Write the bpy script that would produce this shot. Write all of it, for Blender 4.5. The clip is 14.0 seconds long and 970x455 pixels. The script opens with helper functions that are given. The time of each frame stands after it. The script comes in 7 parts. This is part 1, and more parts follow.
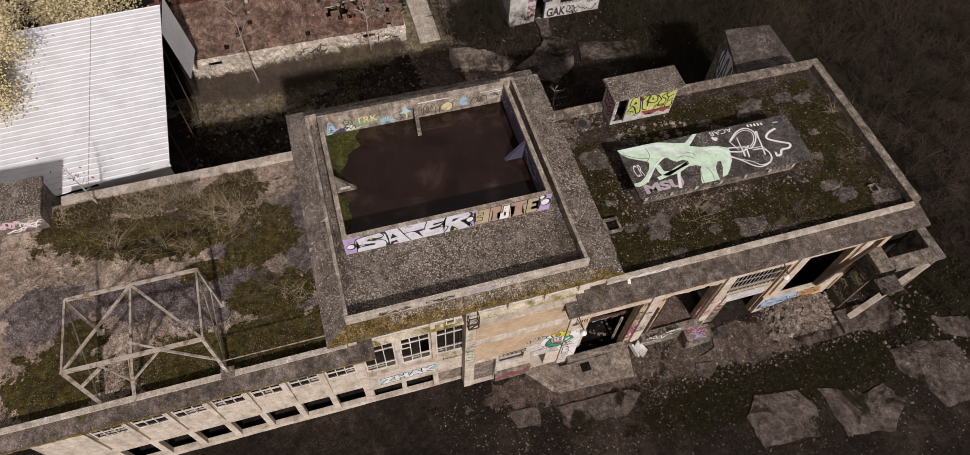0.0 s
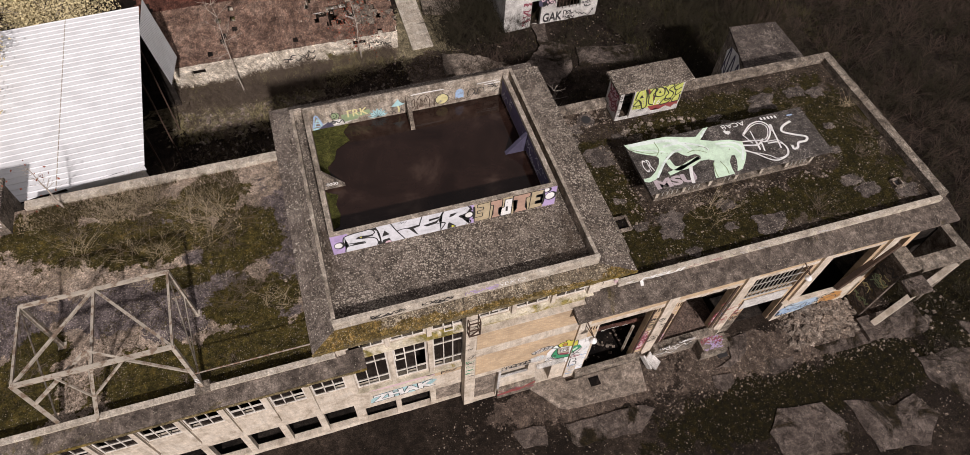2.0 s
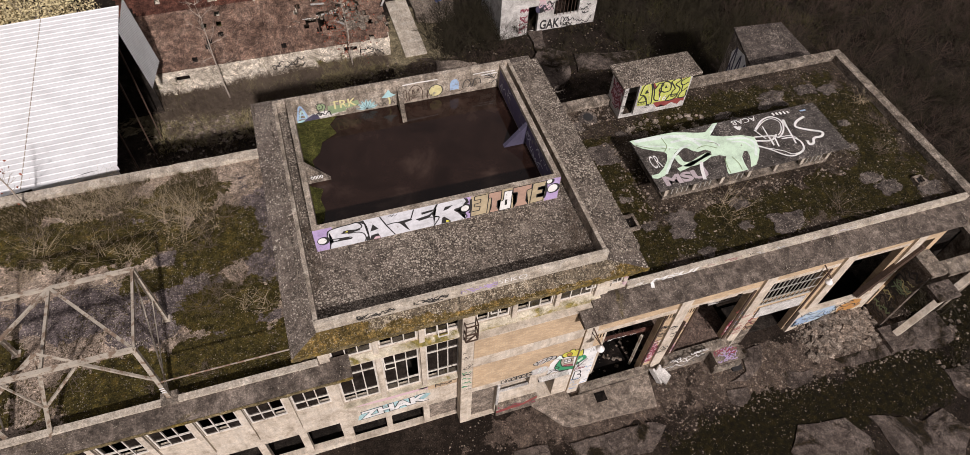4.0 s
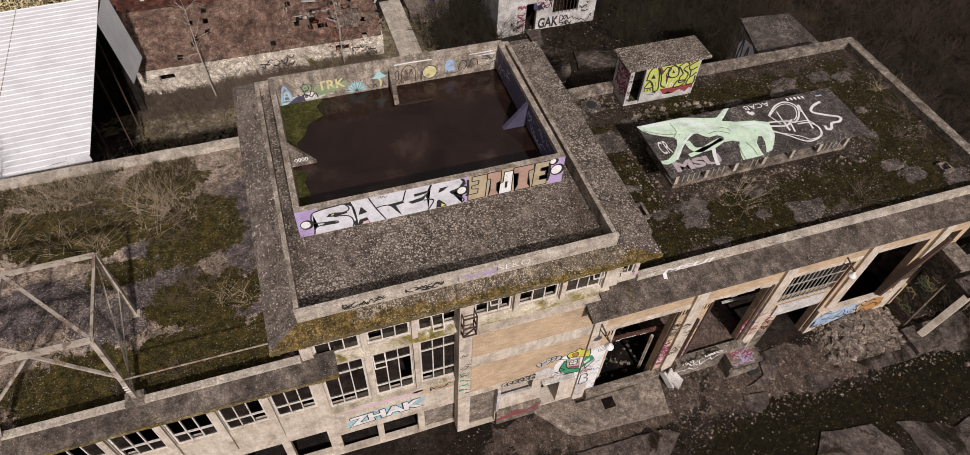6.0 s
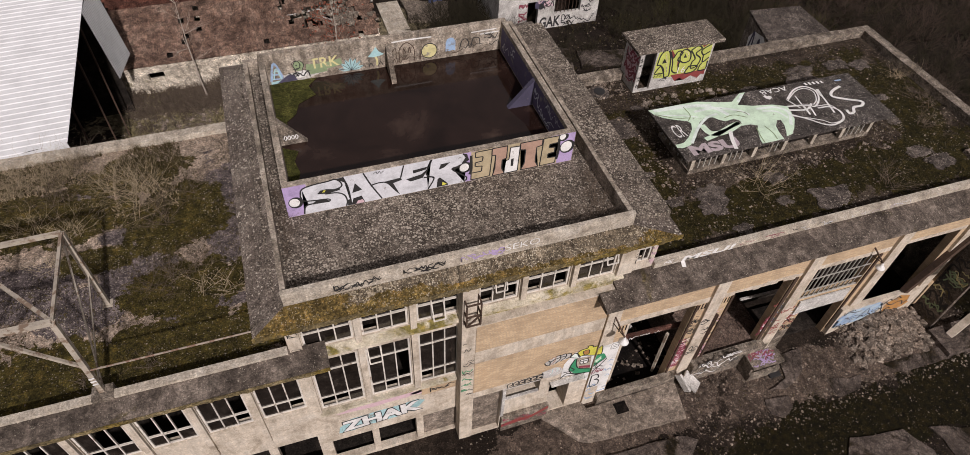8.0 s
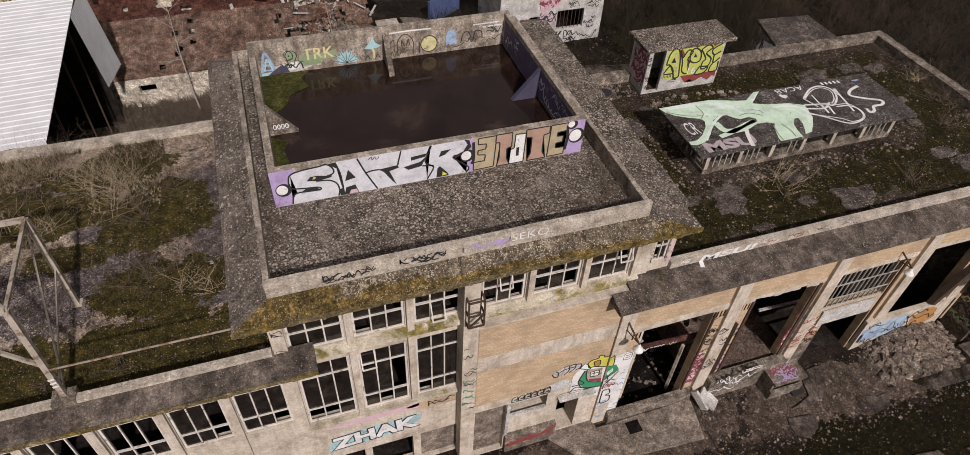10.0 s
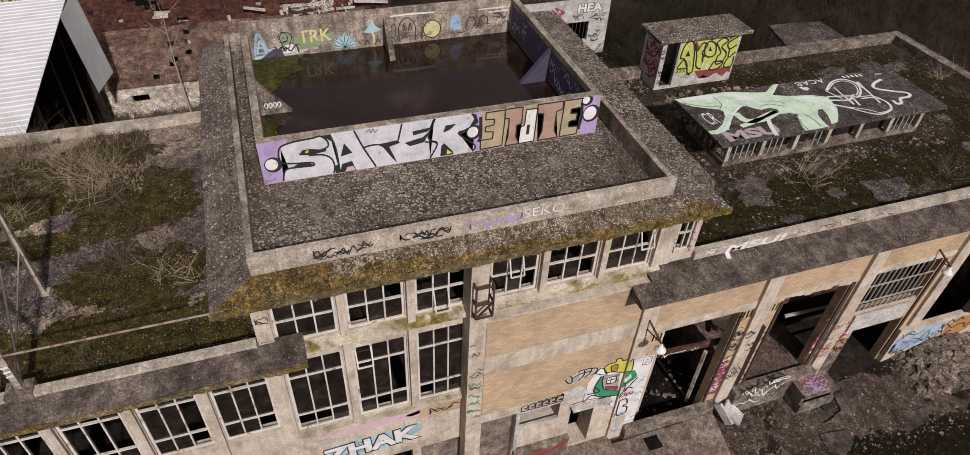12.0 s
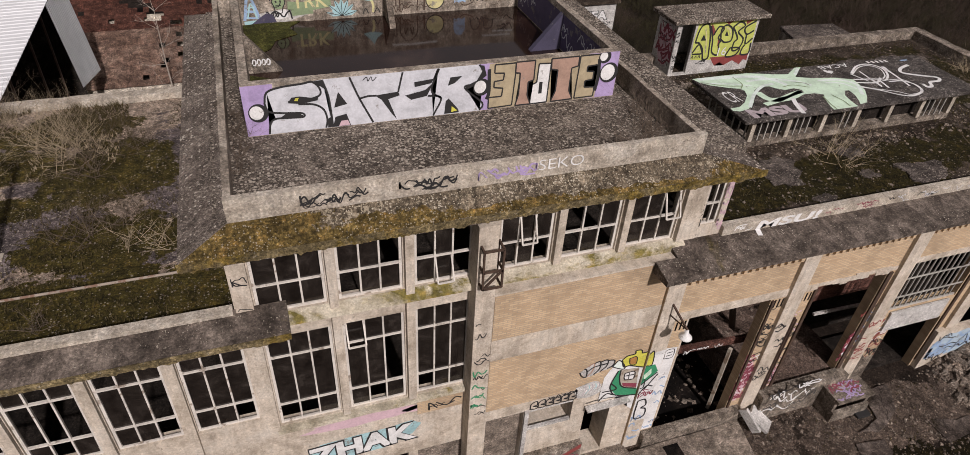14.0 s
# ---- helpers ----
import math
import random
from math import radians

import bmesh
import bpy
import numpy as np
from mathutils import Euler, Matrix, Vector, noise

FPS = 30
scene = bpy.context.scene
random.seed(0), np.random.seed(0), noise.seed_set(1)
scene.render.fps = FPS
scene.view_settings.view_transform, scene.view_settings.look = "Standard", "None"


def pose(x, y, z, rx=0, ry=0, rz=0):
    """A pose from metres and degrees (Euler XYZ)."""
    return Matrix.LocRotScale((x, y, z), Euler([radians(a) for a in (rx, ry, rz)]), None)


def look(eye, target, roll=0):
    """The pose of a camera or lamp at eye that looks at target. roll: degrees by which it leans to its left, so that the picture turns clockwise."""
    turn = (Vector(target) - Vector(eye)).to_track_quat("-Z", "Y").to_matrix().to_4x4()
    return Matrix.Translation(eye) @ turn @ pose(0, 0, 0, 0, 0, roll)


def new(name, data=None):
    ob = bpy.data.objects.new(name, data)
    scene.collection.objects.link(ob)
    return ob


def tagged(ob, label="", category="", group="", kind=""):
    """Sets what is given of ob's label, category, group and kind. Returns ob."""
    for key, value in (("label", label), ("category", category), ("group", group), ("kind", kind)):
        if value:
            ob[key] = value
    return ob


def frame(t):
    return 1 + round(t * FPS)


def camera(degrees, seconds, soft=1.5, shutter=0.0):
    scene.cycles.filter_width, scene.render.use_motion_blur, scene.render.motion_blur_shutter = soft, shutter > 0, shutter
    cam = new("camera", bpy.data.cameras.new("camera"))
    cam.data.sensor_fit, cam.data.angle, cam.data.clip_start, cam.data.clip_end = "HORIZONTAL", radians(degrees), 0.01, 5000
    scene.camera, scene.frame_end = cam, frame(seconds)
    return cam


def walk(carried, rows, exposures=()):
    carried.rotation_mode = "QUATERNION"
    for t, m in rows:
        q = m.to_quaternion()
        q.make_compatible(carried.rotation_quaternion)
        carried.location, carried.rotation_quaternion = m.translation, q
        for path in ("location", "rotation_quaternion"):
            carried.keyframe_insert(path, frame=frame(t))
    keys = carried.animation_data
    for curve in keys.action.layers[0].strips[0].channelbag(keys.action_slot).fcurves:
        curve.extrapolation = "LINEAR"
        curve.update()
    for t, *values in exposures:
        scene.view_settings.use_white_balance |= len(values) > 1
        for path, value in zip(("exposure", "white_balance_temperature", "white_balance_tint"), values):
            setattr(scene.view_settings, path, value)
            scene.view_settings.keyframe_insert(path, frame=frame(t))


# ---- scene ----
cam = camera(71.7, 14.0, soft=0.6)
PATH = [
    (0, (2.657, -12.014, 38.181), (3.007, -11.032, 36.474), 4.0),
    (0.5, (2.601, -11.989, 37.385), (2.959, -10.986, 35.692), 3.8),
    (1, (2.548, -11.968, 36.593), (2.916, -10.947, 34.914), 3.7),
    (1.5, (2.506, -11.953, 35.816), (2.883, -10.914, 34.149), 3.7),
    (2, (2.477, -11.941, 35.058), (2.867, -10.885, 33.405), 3.7),
    (2.5, (2.46, -11.928, 34.317), (2.86, -10.853, 32.679), 3.8),
    (3, (2.452, -11.911, 33.593), (2.862, -10.816, 31.97), 3.8),
    (5.5, (2.582, -11.766, 30.197), (3.027, -10.598, 28.636), 3.7),
    (6, (2.575, -11.746, 29.531), (3.026, -10.565, 27.981), 3.6),
    (6.5, (2.554, -11.728, 28.876), (3.01, -10.534, 27.337), 3.5),
    (7, (2.52, -11.709, 28.237), (2.981, -10.502, 26.711), 3.5),
    (7.5, (2.48, -11.691, 27.612), (2.948, -10.47, 26.098), 3.5),
    (8, (2.442, -11.673, 26.996), (2.917, -10.437, 25.498), 3.5),
    (10.5, (2.388, -11.559, 24.079), (2.898, -10.22, 22.684), 3.4),
    (11, (2.361, -11.527, 23.45), (2.877, -10.168, 22.077), 3.4),
    (11.5, (2.327, -11.493, 22.801), (2.849, -10.113, 21.45), 3.3),
    (12, (2.288, -11.454, 22.128), (2.817, -10.054, 20.802), 3.2),
    (12.5, (2.249, -11.411, 21.431), (2.784, -9.989, 20.13), 3.2),
    (13, (2.211, -11.359, 20.707), (2.755, -9.917, 19.432), 3.3),
    (13.5, (2.18, -11.301, 19.964), (2.733, -9.842, 18.713), 3.4),
    (14, (2.154, -11.242, 19.212), (2.717, -9.767, 17.985), 3.7),
]
walk(cam, [(t, look(eye, target, roll)) for t, eye, target, roll in PATH],
     exposures=[(0.0, -0.36, 6200, 17), (3.0, -0.12, 6200, 17), (7.0, -0.34, 6200, 17), (14.0, -0.44, 6150, 17)])

# ---- light: low winter sun from behind the camera, pale sky ----
SUN_ELEV, SUN_TURN = radians(38.3), radians(184.0)
world = bpy.data.worlds.new("sky")
scene.world = world
world.use_nodes = True
wn = world.node_tree.nodes
sky = wn.new("ShaderNodeTexSky")
sky.sky_type, sky.sun_disc = 'NISHITA', False
sky.sun_elevation, sky.sun_rotation = SUN_ELEV, math.pi
sky.air_density, sky.dust_density = 1.0, 7.0
wn["Background"].inputs["Strength"].default_value = 0.050
haze = wn.new("ShaderNodeMix")   # thin white winter haze all over the sky
haze.data_type = 'RGBA'
haze.inputs[0].default_value = 0.55
haze.inputs[7].default_value = (11.0, 10.0, 9.0, 1)
world.node_tree.links.new(sky.outputs[0], haze.inputs[6])
world.node_tree.links.new(haze.outputs[2], wn["Background"].inputs["Color"])
sun = new("sun", bpy.data.lights.new("sun", "SUN"))
sun.data.energy, sun.data.angle, sun.data.color = 5.0, radians(2.0), (1.0, 0.93, 0.85)
sun.matrix_world = look((1.0, -15.0, 11.85), (0, 0, 0))


# ---- materials ----
def shader(name, rough=0.9, metal=0.0, ior=None):
    m = bpy.data.materials.new(name)
    m.use_nodes = True
    b = m.node_tree.nodes["Principled BSDF"]
    b.inputs["Roughness"].default_value = rough
    b.inputs["Metallic"].default_value = metal
    if ior:
        b.inputs["IOR"].default_value = ior
    return m, m.node_tree.nodes, m.node_tree.links, b


def coords(n, l):
    geo = n.new("ShaderNodeNewGeometry")
    return geo.outputs["Position"]


def noise_of(n, l, pos, scale, detail=6.0, rough=0.6, dist=0.0):
    t = n.new("ShaderNodeTexNoise")
    t.inputs["Scale"].default_value, t.inputs["Detail"].default_value = scale, detail
    t.inputs["Roughness"].default_value, t.inputs["Distortion"].default_value = rough, dist
    l.new(pos, t.inputs["Vector"])
    return t.outputs["Fac"]


def ramp(n, l, fac, stops, interp='LINEAR'):
    r = n.new("ShaderNodeValToRGB")
    r.color_ramp.interpolation = interp
    e = r.color_ramp.elements
    while len(e) < len(stops):
        e.new(0.5)
    for i, (p, c) in enumerate(stops):
        e[i].position = p
        e[i].color = (*c, 1) if len(c) == 3 else c
    l.new(fac, r.inputs["Fac"])
    return r.outputs["Color"]


def mixc(n, l, fac, a, b, mode='MIX'):
    m = n.new("ShaderNodeMix")
    m.data_type, m.blend_type = 'RGBA', mode
    for sock, v in ((m.inputs[0], fac), (m.inputs[6], a), (m.inputs[7], b)):
        if hasattr(v, "is_output"):
            l.new(v, sock)
        elif isinstance(v, (int, float)):
            sock.default_value = v
        else:
            sock.default_value = (*v, 1)
    return m.outputs[2]


def bump(n, l, b, height, strength=0.5, dist=0.02):
    k = n.new("ShaderNodeBump")
    k.inputs["Strength"].default_value, k.inputs["Distance"].default_value = strength, dist
    l.new(height, k.inputs["Height"])
    l.new(k.outputs[0], b.inputs["Normal"])


def g(v):
    return (v, v, v)


def near(n, l, pos, spots):
    """How far inside the nearest of some soft ellipses (x, y, rx, ry) a place lies: 0 at the rim, 1 at the middle."""
    best = None
    for x, y, rx, ry in spots:
        off = n.new("ShaderNodeVectorMath")
        off.operation = 'SUBTRACT'
        l.new(pos, off.inputs[0])
        off.inputs[1].default_value = (x, y, 0)
        sc = n.new("ShaderNodeVectorMath")
        sc.operation = 'MULTIPLY'
        l.new(off.outputs[0], sc.inputs[0])
        sc.inputs[1].default_value = (1 / rx, 1 / ry, 0)
        ln = n.new("ShaderNodeVectorMath")
        ln.operation = 'LENGTH'
        l.new(sc.outputs[0], ln.inputs[0])
        if best is None:
            best = ln.outputs["Value"]
        else:
            mn = n.new("ShaderNodeMath")
            mn.operation = 'MINIMUM'
            l.new(best, mn.inputs[0])
            l.new(ln.outputs["Value"], mn.inputs[1])
            best = mn.outputs[0]
    return best


def sums(n, l, a, fa, b, fb, c=0.0):
    """a * fa + b * fb + c"""
    m1 = n.new("ShaderNodeMath")
    m1.operation = 'MULTIPLY_ADD'
    l.new(a, m1.inputs[0])
    m1.inputs[1].default_value, m1.inputs[2].default_value = fa, c
    m2 = n.new("ShaderNodeMath")
    m2.operation = 'MULTIPLY_ADD'
    l.new(b, m2.inputs[0])
    m2.inputs[1].default_value = fb
    l.new(m1.outputs[0], m2.inputs[2])
    return m2.outputs[0]


def flecks(n, l, pos, scale, cover):
    """Round pale lichen spots of mixed size, thicker in some places than in others."""
    v = n.new("ShaderNodeTexVoronoi")
    v.inputs["Scale"].default_value = scale
    l.new(pos, v.inputs["Vector"])
    sep = n.new("ShaderNodeSeparateColor")
    l.new(v.outputs["Color"], sep.inputs[0])
    where = noise_of(n, l, pos, 0.7, 5, 0.65, 0.4)
    d = sums(n, l, v.outputs["Distance"], 1.0, sep.outputs[0], -0.42, 0.5 - cover)
    d = sums(n, l, d, 1.0, where, -0.9, 0.45)
    return ramp(n, l, d, [(0.40, g(0.9)), (0.47, g(0))])


def stony(name, dark, mid, light, moss=None, moss_amount=0.5, speck=(0.45, 0.43, 0.4), speck_at=0.62, scale=0.5, rough=0.92, fine=17.0, crack=False, island=False, mats=(), bare=(), bare_tone=None, soil=(), soil_tone=None, streak=0.0, grain_depth=0.8, blot=0.75, lichen=None, lichen_tone=(0.5, 0.46, 0.39), wob_scale=0.9, grit=24.0, grit_depth=0.55):
    """Weathered concrete, felt or dirt: broad stains, coarse and fine grain, small pale lichen flecks, dark pits and, where given, moss mats, bare patches and water streaks."""
    m, n, l, b = shader(name, rough)
    b.inputs["Specular IOR Level"].default_value = 0.12
    pos = coords(n, l)
    broad = noise_of(n, l, pos, scale, 9, 0.68, 0.5)
    col = ramp(n, l, broad, [(0.30, dark), (0.5, mid), (0.70, light)])
    wobble = noise_of(n, l, pos, wob_scale, 9, 0.72, 0.3)
    for spots, shade in ((soil, soil_tone), (bare, bare_tone)):
        if not spots:
            continue
        d = sums(n, l, near(n, l, pos, spots), 1.0, wobble, 2.4, -1.2)
        tone = noise_of(n, l, pos, 1.6, 8, 0.7)
        grey = ramp(n, l, tone, [(0.3, tuple(c * 0.5 for c in shade)), (0.55, shade), (0.75, tuple(c * 1.4 for c in shade))])
        col = mixc(n, l, ramp(n, l, d, [(0.98, g(1)), (1.06, g(0))]), col, grey)
    if moss:
        mk = noise_of(n, l, pos, 0.36, 10, 0.7, 0.7)
        mask = ramp(n, l, mk, [(moss_amount, g(0)), (moss_amount + 0.07, g(1))])
        tone = noise_of(n, l, pos, 3.5, 8, 0.74)
        green = ramp(n, l, tone, [(0.3, tuple(c * 0.25 for c in moss)), (0.52, moss), (0.75, (moss[0] * 2.2, moss[1] * 1.8, moss[2] * 1.5))])
        if mats:
            d = sums(n, l, near(n, l, pos, mats), 1.0, wobble, 2.6, -1.3)
            mask = ramp(n, l, d, [(0.98, g(1)), (1.14, g(0))])
        col = mixc(n, l, mask, col, green)
    bare_of_moss = mask if moss else None
    if streak:
        sq = n.new("ShaderNodeMapping")
        sq.inputs["Scale"].default_value = (1.0, 0.12, 0.12)
        l.new(pos, sq.inputs["Vector"])
        runs = noise_of(n, l, sq.outputs[0], 5.0, 6, 0.7)
        col = mixc(n, l, streak, col, ramp(n, l, runs, [(0.35, g(0.3)), (0.5, g(0.9)), (0.68, g(1.35))]), 'MULTIPLY')
    grain = noise_of(n, l, pos, fine, 5, 0.75)
    col = mixc(n, l, grain_depth, col, ramp(n, l, grain, [(0.33, g(0.12)), (0.5, g(0.8)), (0.67, g(1.6))]), 'MULTIPLY')
    chips = n.new("ShaderNodeTexVoronoi")
    chips.inputs["Scale"].default_value = grit
    l.new(pos, chips.inputs["Vector"])
    chip = n.new("ShaderNodeSeparateColor")
    l.new(chips.outputs["Color"], chip.inputs[0])
    col = mixc(n, l, grit_depth, col, ramp(n, l, chip.outputs[0], [(0.0, g(0.35)), (0.45, g(0.85)), (0.8, g(1.2)), (1.0, g(2.0))]), 'MULTIPLY')
    blots = noise_of(n, l, pos, 2.6, 7, 0.72, 0.4)
    col = mixc(n, l, blot, col, ramp(n, l, blots, [(0.36, g(0.35)), (0.5, g(0.9)), (0.62, g(1.6))]), 'MULTIPLY')
    spots = noise_of(n, l, pos, fine * 0.7, 4, 0.68, 0.6)
    big = noise_of(n, l, pos, 0.8, 4, 0.6)
    spot_mask = ramp(n, l, sums(n, l, big, 0.25, spots, 1.0), [(speck_at + 0.12, g(0)), (speck_at + 0.17, g(0.8))])
    if bare_of_moss is not None:
        spot_mask = mixc(n, l, bare_of_moss, spot_mask, g(0.0))
    col = mixc(n, l, spot_mask, col, speck)
    if lichen:
        dots = flecks(n, l, pos, *lichen)
        if bare_of_moss is not None:
            dots = mixc(n, l, bare_of_moss, dots, mixc(n, l, 0.45, dots, g(0.0)))
        col = mixc(n, l, dots, col, lichen_tone)
    pits = noise_of(n, l, pos, fine * 0.4, 4, 0.7)
    col = mixc(n, l, ramp(n, l, pits, [(0.32, g(0.4)), (0.40, g(0))]), col, tuple(c * 0.35 for c in dark))
    if crack:
        v = n.new("ShaderNodeTexVoronoi")
        v.feature = 'DISTANCE_TO_EDGE'
        v.inputs["Scale"].default_value = 0.5
        wob = n.new("ShaderNodeVectorMath")
        wob.operation = 'MULTIPLY_ADD'
        wn2 = n.new("ShaderNodeTexNoise")
        wn2.inputs["Scale"].default_value = 1.6
        l.new(pos, wn2.inputs["Vector"])
        l.new(wn2.outputs["Color"], wob.inputs[0])
        wob.inputs[1].default_value = (1.2, 1.2, 1.2)
        l.new(pos, wob.inputs[2])
        l.new(wob.outputs[0], v.inputs["Vector"])
        col = mixc(n, l, ramp(n, l, v.outputs["Distance"], [(0.0, g(0.85)), (0.018, g(0))]), col, tuple(c * 0.3 for c in dark))
    if island:
        geo = n.new("ShaderNodeNewGeometry")
        col = mixc(n, l, 0.4, col, ramp(n, l, geo.outputs["Random Per Island"], [(0.0, g(0.45)), (0.6, g(1.0)), (1.0, (1.5, 1.4, 1.3))]), 'MULTIPLY')
    l.new(col, b.inputs["Base Color"])
    bump(n, l, b, grain, 0.8, 0.035)
    return m


def plain(name, colour, rough=0.8, metal=0.0, var=0.35, scale=6.0):
    m, n, l, b = shader(name, rough, metal)
    if rough > 0.85:
        b.inputs["Specular IOR Level"].default_value = 0.15
    pos = coords(n, l)
    f = noise_of(n, l, pos, scale, 7, 0.65)
    a = tuple(c * (1 - var) for c in colour)
    z = tuple(min(1, c * (1 + var * 0.5)) for c in colour)
    l.new(ramp(n, l, f, [(0.3, a), (0.55, colour), (0.75, z)]), b.inputs["Base Color"])
    bump(n, l, b, f, 0.25, 0.01)
    return m


def worn_paint(name, colour, under=(0.2, 0.18, 0.16), wear=0.62, rough=0.75):
    m, n, l, b = shader(name, rough)
    pos = coords(n, l)
    f = noise_of(n, l, pos, 3.0, 9, 0.7)
    fine = noise_of(n, l, pos, 22.0, 4, 0.6)
    c = mixc(n, l, 0.35, colour, ramp(n, l, fine, [(0.3, g(0.5)), (0.7, g(1))]), 'MULTIPLY')
    smudge = noise_of(n, l, pos, 1.7, 7, 0.7, 0.4)
    c = mixc(n, l, 0.8, c, ramp(n, l, smudge, [(0.32, g(0.62)), (0.5, g(0.95)), (0.66, g(1.08))]), 'MULTIPLY')
    l.new(mixc(n, l, ramp(n, l, f, [(wear, g(0)), (wear + 0.06, g(0.85))]), c, under), b.inputs["Base Color"])
    return m


def brickwork(name, c1, c2, mortar):
    m, n, l, b = shader(name, 0.93)
    pos = coords(n, l)
    mp = n.new("ShaderNodeMapping")
    mp.inputs["Rotation"].default_value = (radians(90), 0, 0)
    l.new(pos, mp.inputs["Vector"])
    t = n.new("ShaderNodeTexBrick")
    t.inputs["Scale"].default_value = 1.0
    t.inputs["Brick Width"].default_value, t.inputs["Row Height"].default_value = 0.25, 0.075
    t.inputs["Mortar Size"].default_value = 0.011
    for k, c in (("Color1", c1), ("Color2", c2), ("Mortar", mortar)):
        t.inputs[k].default_value = (*c, 1)
    l.new(mp.outputs[0], t.inputs["Vector"])
    st = noise_of(n, l, pos, 0.9, 8, 0.65)
    col = mixc(n, l, 0.6, t.outputs["Color"], ramp(n, l, st, [(0.28, g(0.45)), (0.55, g(1.0)), (0.8, (1.0, 0.93, 0.85))]), 'MULTIPLY')
    gr = noise_of(n, l, pos, 30, 4, 0.6)
    col = mixc(n, l, 0.35, col, ramp(n, l, gr, [(0.3, g(0.55)), (0.7, g(1.0))]), 'MULTIPLY')
    l.new(col, b.inputs["Base Color"])
    bump(n, l, b, t.outputs["Fac"], -0.5, 0.01)
    return m


M = {}
WEST_MOSS = ((-11.5, 10.9, 2.0, 1.6), (-9.0, 9.9, 2.8, 1.4), (-6.2, 9.0, 2.8, 1.3), (-4.2, 10.9, 2.2, 1.1), (-2.6, 8.2, 1.8, 2.0), (-2.2, 4.6, 2.2, 1.2), (-2.6, 2.1, 4.0, 1.4), (-6.4, 2.0, 3.0, 1.5), (-12.4, 2.6, 2.2, 1.9), (-11.3, 4.6, 1.2, 0.9), (-5.2, 6.8, 1.5, 0.7))
WEST_BARE = ((-0.7, 8.0, 1.1, 3.2), (-5.6, 9.9, 0.9, 0.9), (-3.9, 5.9, 1.4, 1.6), (-8.0, 6.0, 2.6, 1.3), (-2.2, 3.4, 1.0, 0.6), (-5.6, 4.6, 1.6, 1.2), (-4.6, 7.7, 0.9, 0.5), (-12.8, 6.2, 2.0, 1.6), (-1.0, 3.7, 0.8, 0.4))
WING_MOSS = ((20.5, 2.6, 6.5, 1.5), (28.0, 2.6, 4.2, 1.6), (30.4, 7.0, 1.8, 4.0), (24.5, 9.6, 6.0, 1.5), (15.8, 6.0, 1.3, 3.6), (15.4, 2.4, 1.6, 1.2))
M["felt_left"] = stony("mossy_roof_soil", (0.14, 0.106, 0.080), (0.275, 0.212, 0.163), (0.43, 0.345, 0.27), moss=(0.056, 0.045, 0.012), scale=0.7, speck=(0.42, 0.36, 0.29), speck_at=0.62, mats=WEST_MOSS, bare=WEST_BARE, bare_tone=(0.135, 0.110, 0.106), lichen=(13.0, -0.06), lichen_tone=(0.36, 0.31, 0.25))
M["felt"] = stony("bare_grey_felt", (0.045, 0.036, 0.031), (0.090, 0.074, 0.064), (0.16, 0.135, 0.117), scale=1.2, speck=(0.24, 0.21, 0.18), speck_at=0.66, crack=True, lichen=(14.0, 0.0), lichen_tone=(0.30, 0.26, 0.215))
M["felt_right"] = stony("dark_mossy_roof_felt", (0.018, 0.0125, 0.009), (0.040, 0.029, 0.021), (0.088, 0.068, 0.051), moss=(0.027, 0.022, 0.006), scale=0.9, speck=(0.22, 0.185, 0.145), speck_at=0.64, mats=WING_MOSS, fine=15, lichen=(9.0, -0.06), lichen_tone=(0.26, 0.225, 0.18))
M["gravel"] = stony("lichen_gravel_screed", (0.068, 0.055, 0.045), (0.12, 0.098, 0.080), (0.18, 0.150, 0.124), scale=0.9, speck=(0.30, 0.26, 0.21), speck_at=0.55, fine=20, blot=0.75, streak=0.35, lichen=(12.0, 0.10), lichen_tone=(0.40, 0.35, 0.29))
M["slabtop"] = stony("dark_slab_screed", (0.050, 0.043, 0.038), (0.078, 0.068, 0.061), (0.11, 0.096, 0.087), scale=0.7, speck=(0.24, 0.22, 0.2), speck_at=0.64, lichen=(14.0, 0.0), lichen_tone=(0.30, 0.27, 0.24))
M["cornice"] = stony("lichen_concrete", (0.080, 0.064, 0.052), (0.155, 0.126, 0.105), (0.245, 0.206, 0.172), moss=(0.06, 0.05, 0.018), moss_amount=0.60, scale=1.1, speck=(0.34, 0.30, 0.25), speck_at=0.58, streak=0.3, blot=0.5, fine=25, lichen=(10.0, 0.0), lichen_tone=(0.50, 0.45, 0.38))
M["cornice_moss"] = stony("mossy_cornice", (0.058, 0.045, 0.031), (0.12, 0.095, 0.066), (0.21, 0.172, 0.122), moss=(0.145, 0.102, 0.034), scale=1.2, speck=(0.34, 0.29, 0.21), speck_at=0.56, streak=0.7, mats=((1.4, 0.2, 1.7, 0.7), (4.3, 0.1, 2.0, 0.26), (7.0, 0.02, 2.2, 0.17), (10.0, 0.0, 2.4, 0.13), (13.3, 0.1, 0.8, 0.28)), wob_scale=2.6, lichen=(20.0, 0.02), lichen_tone=(0.44, 0.39, 0.31))
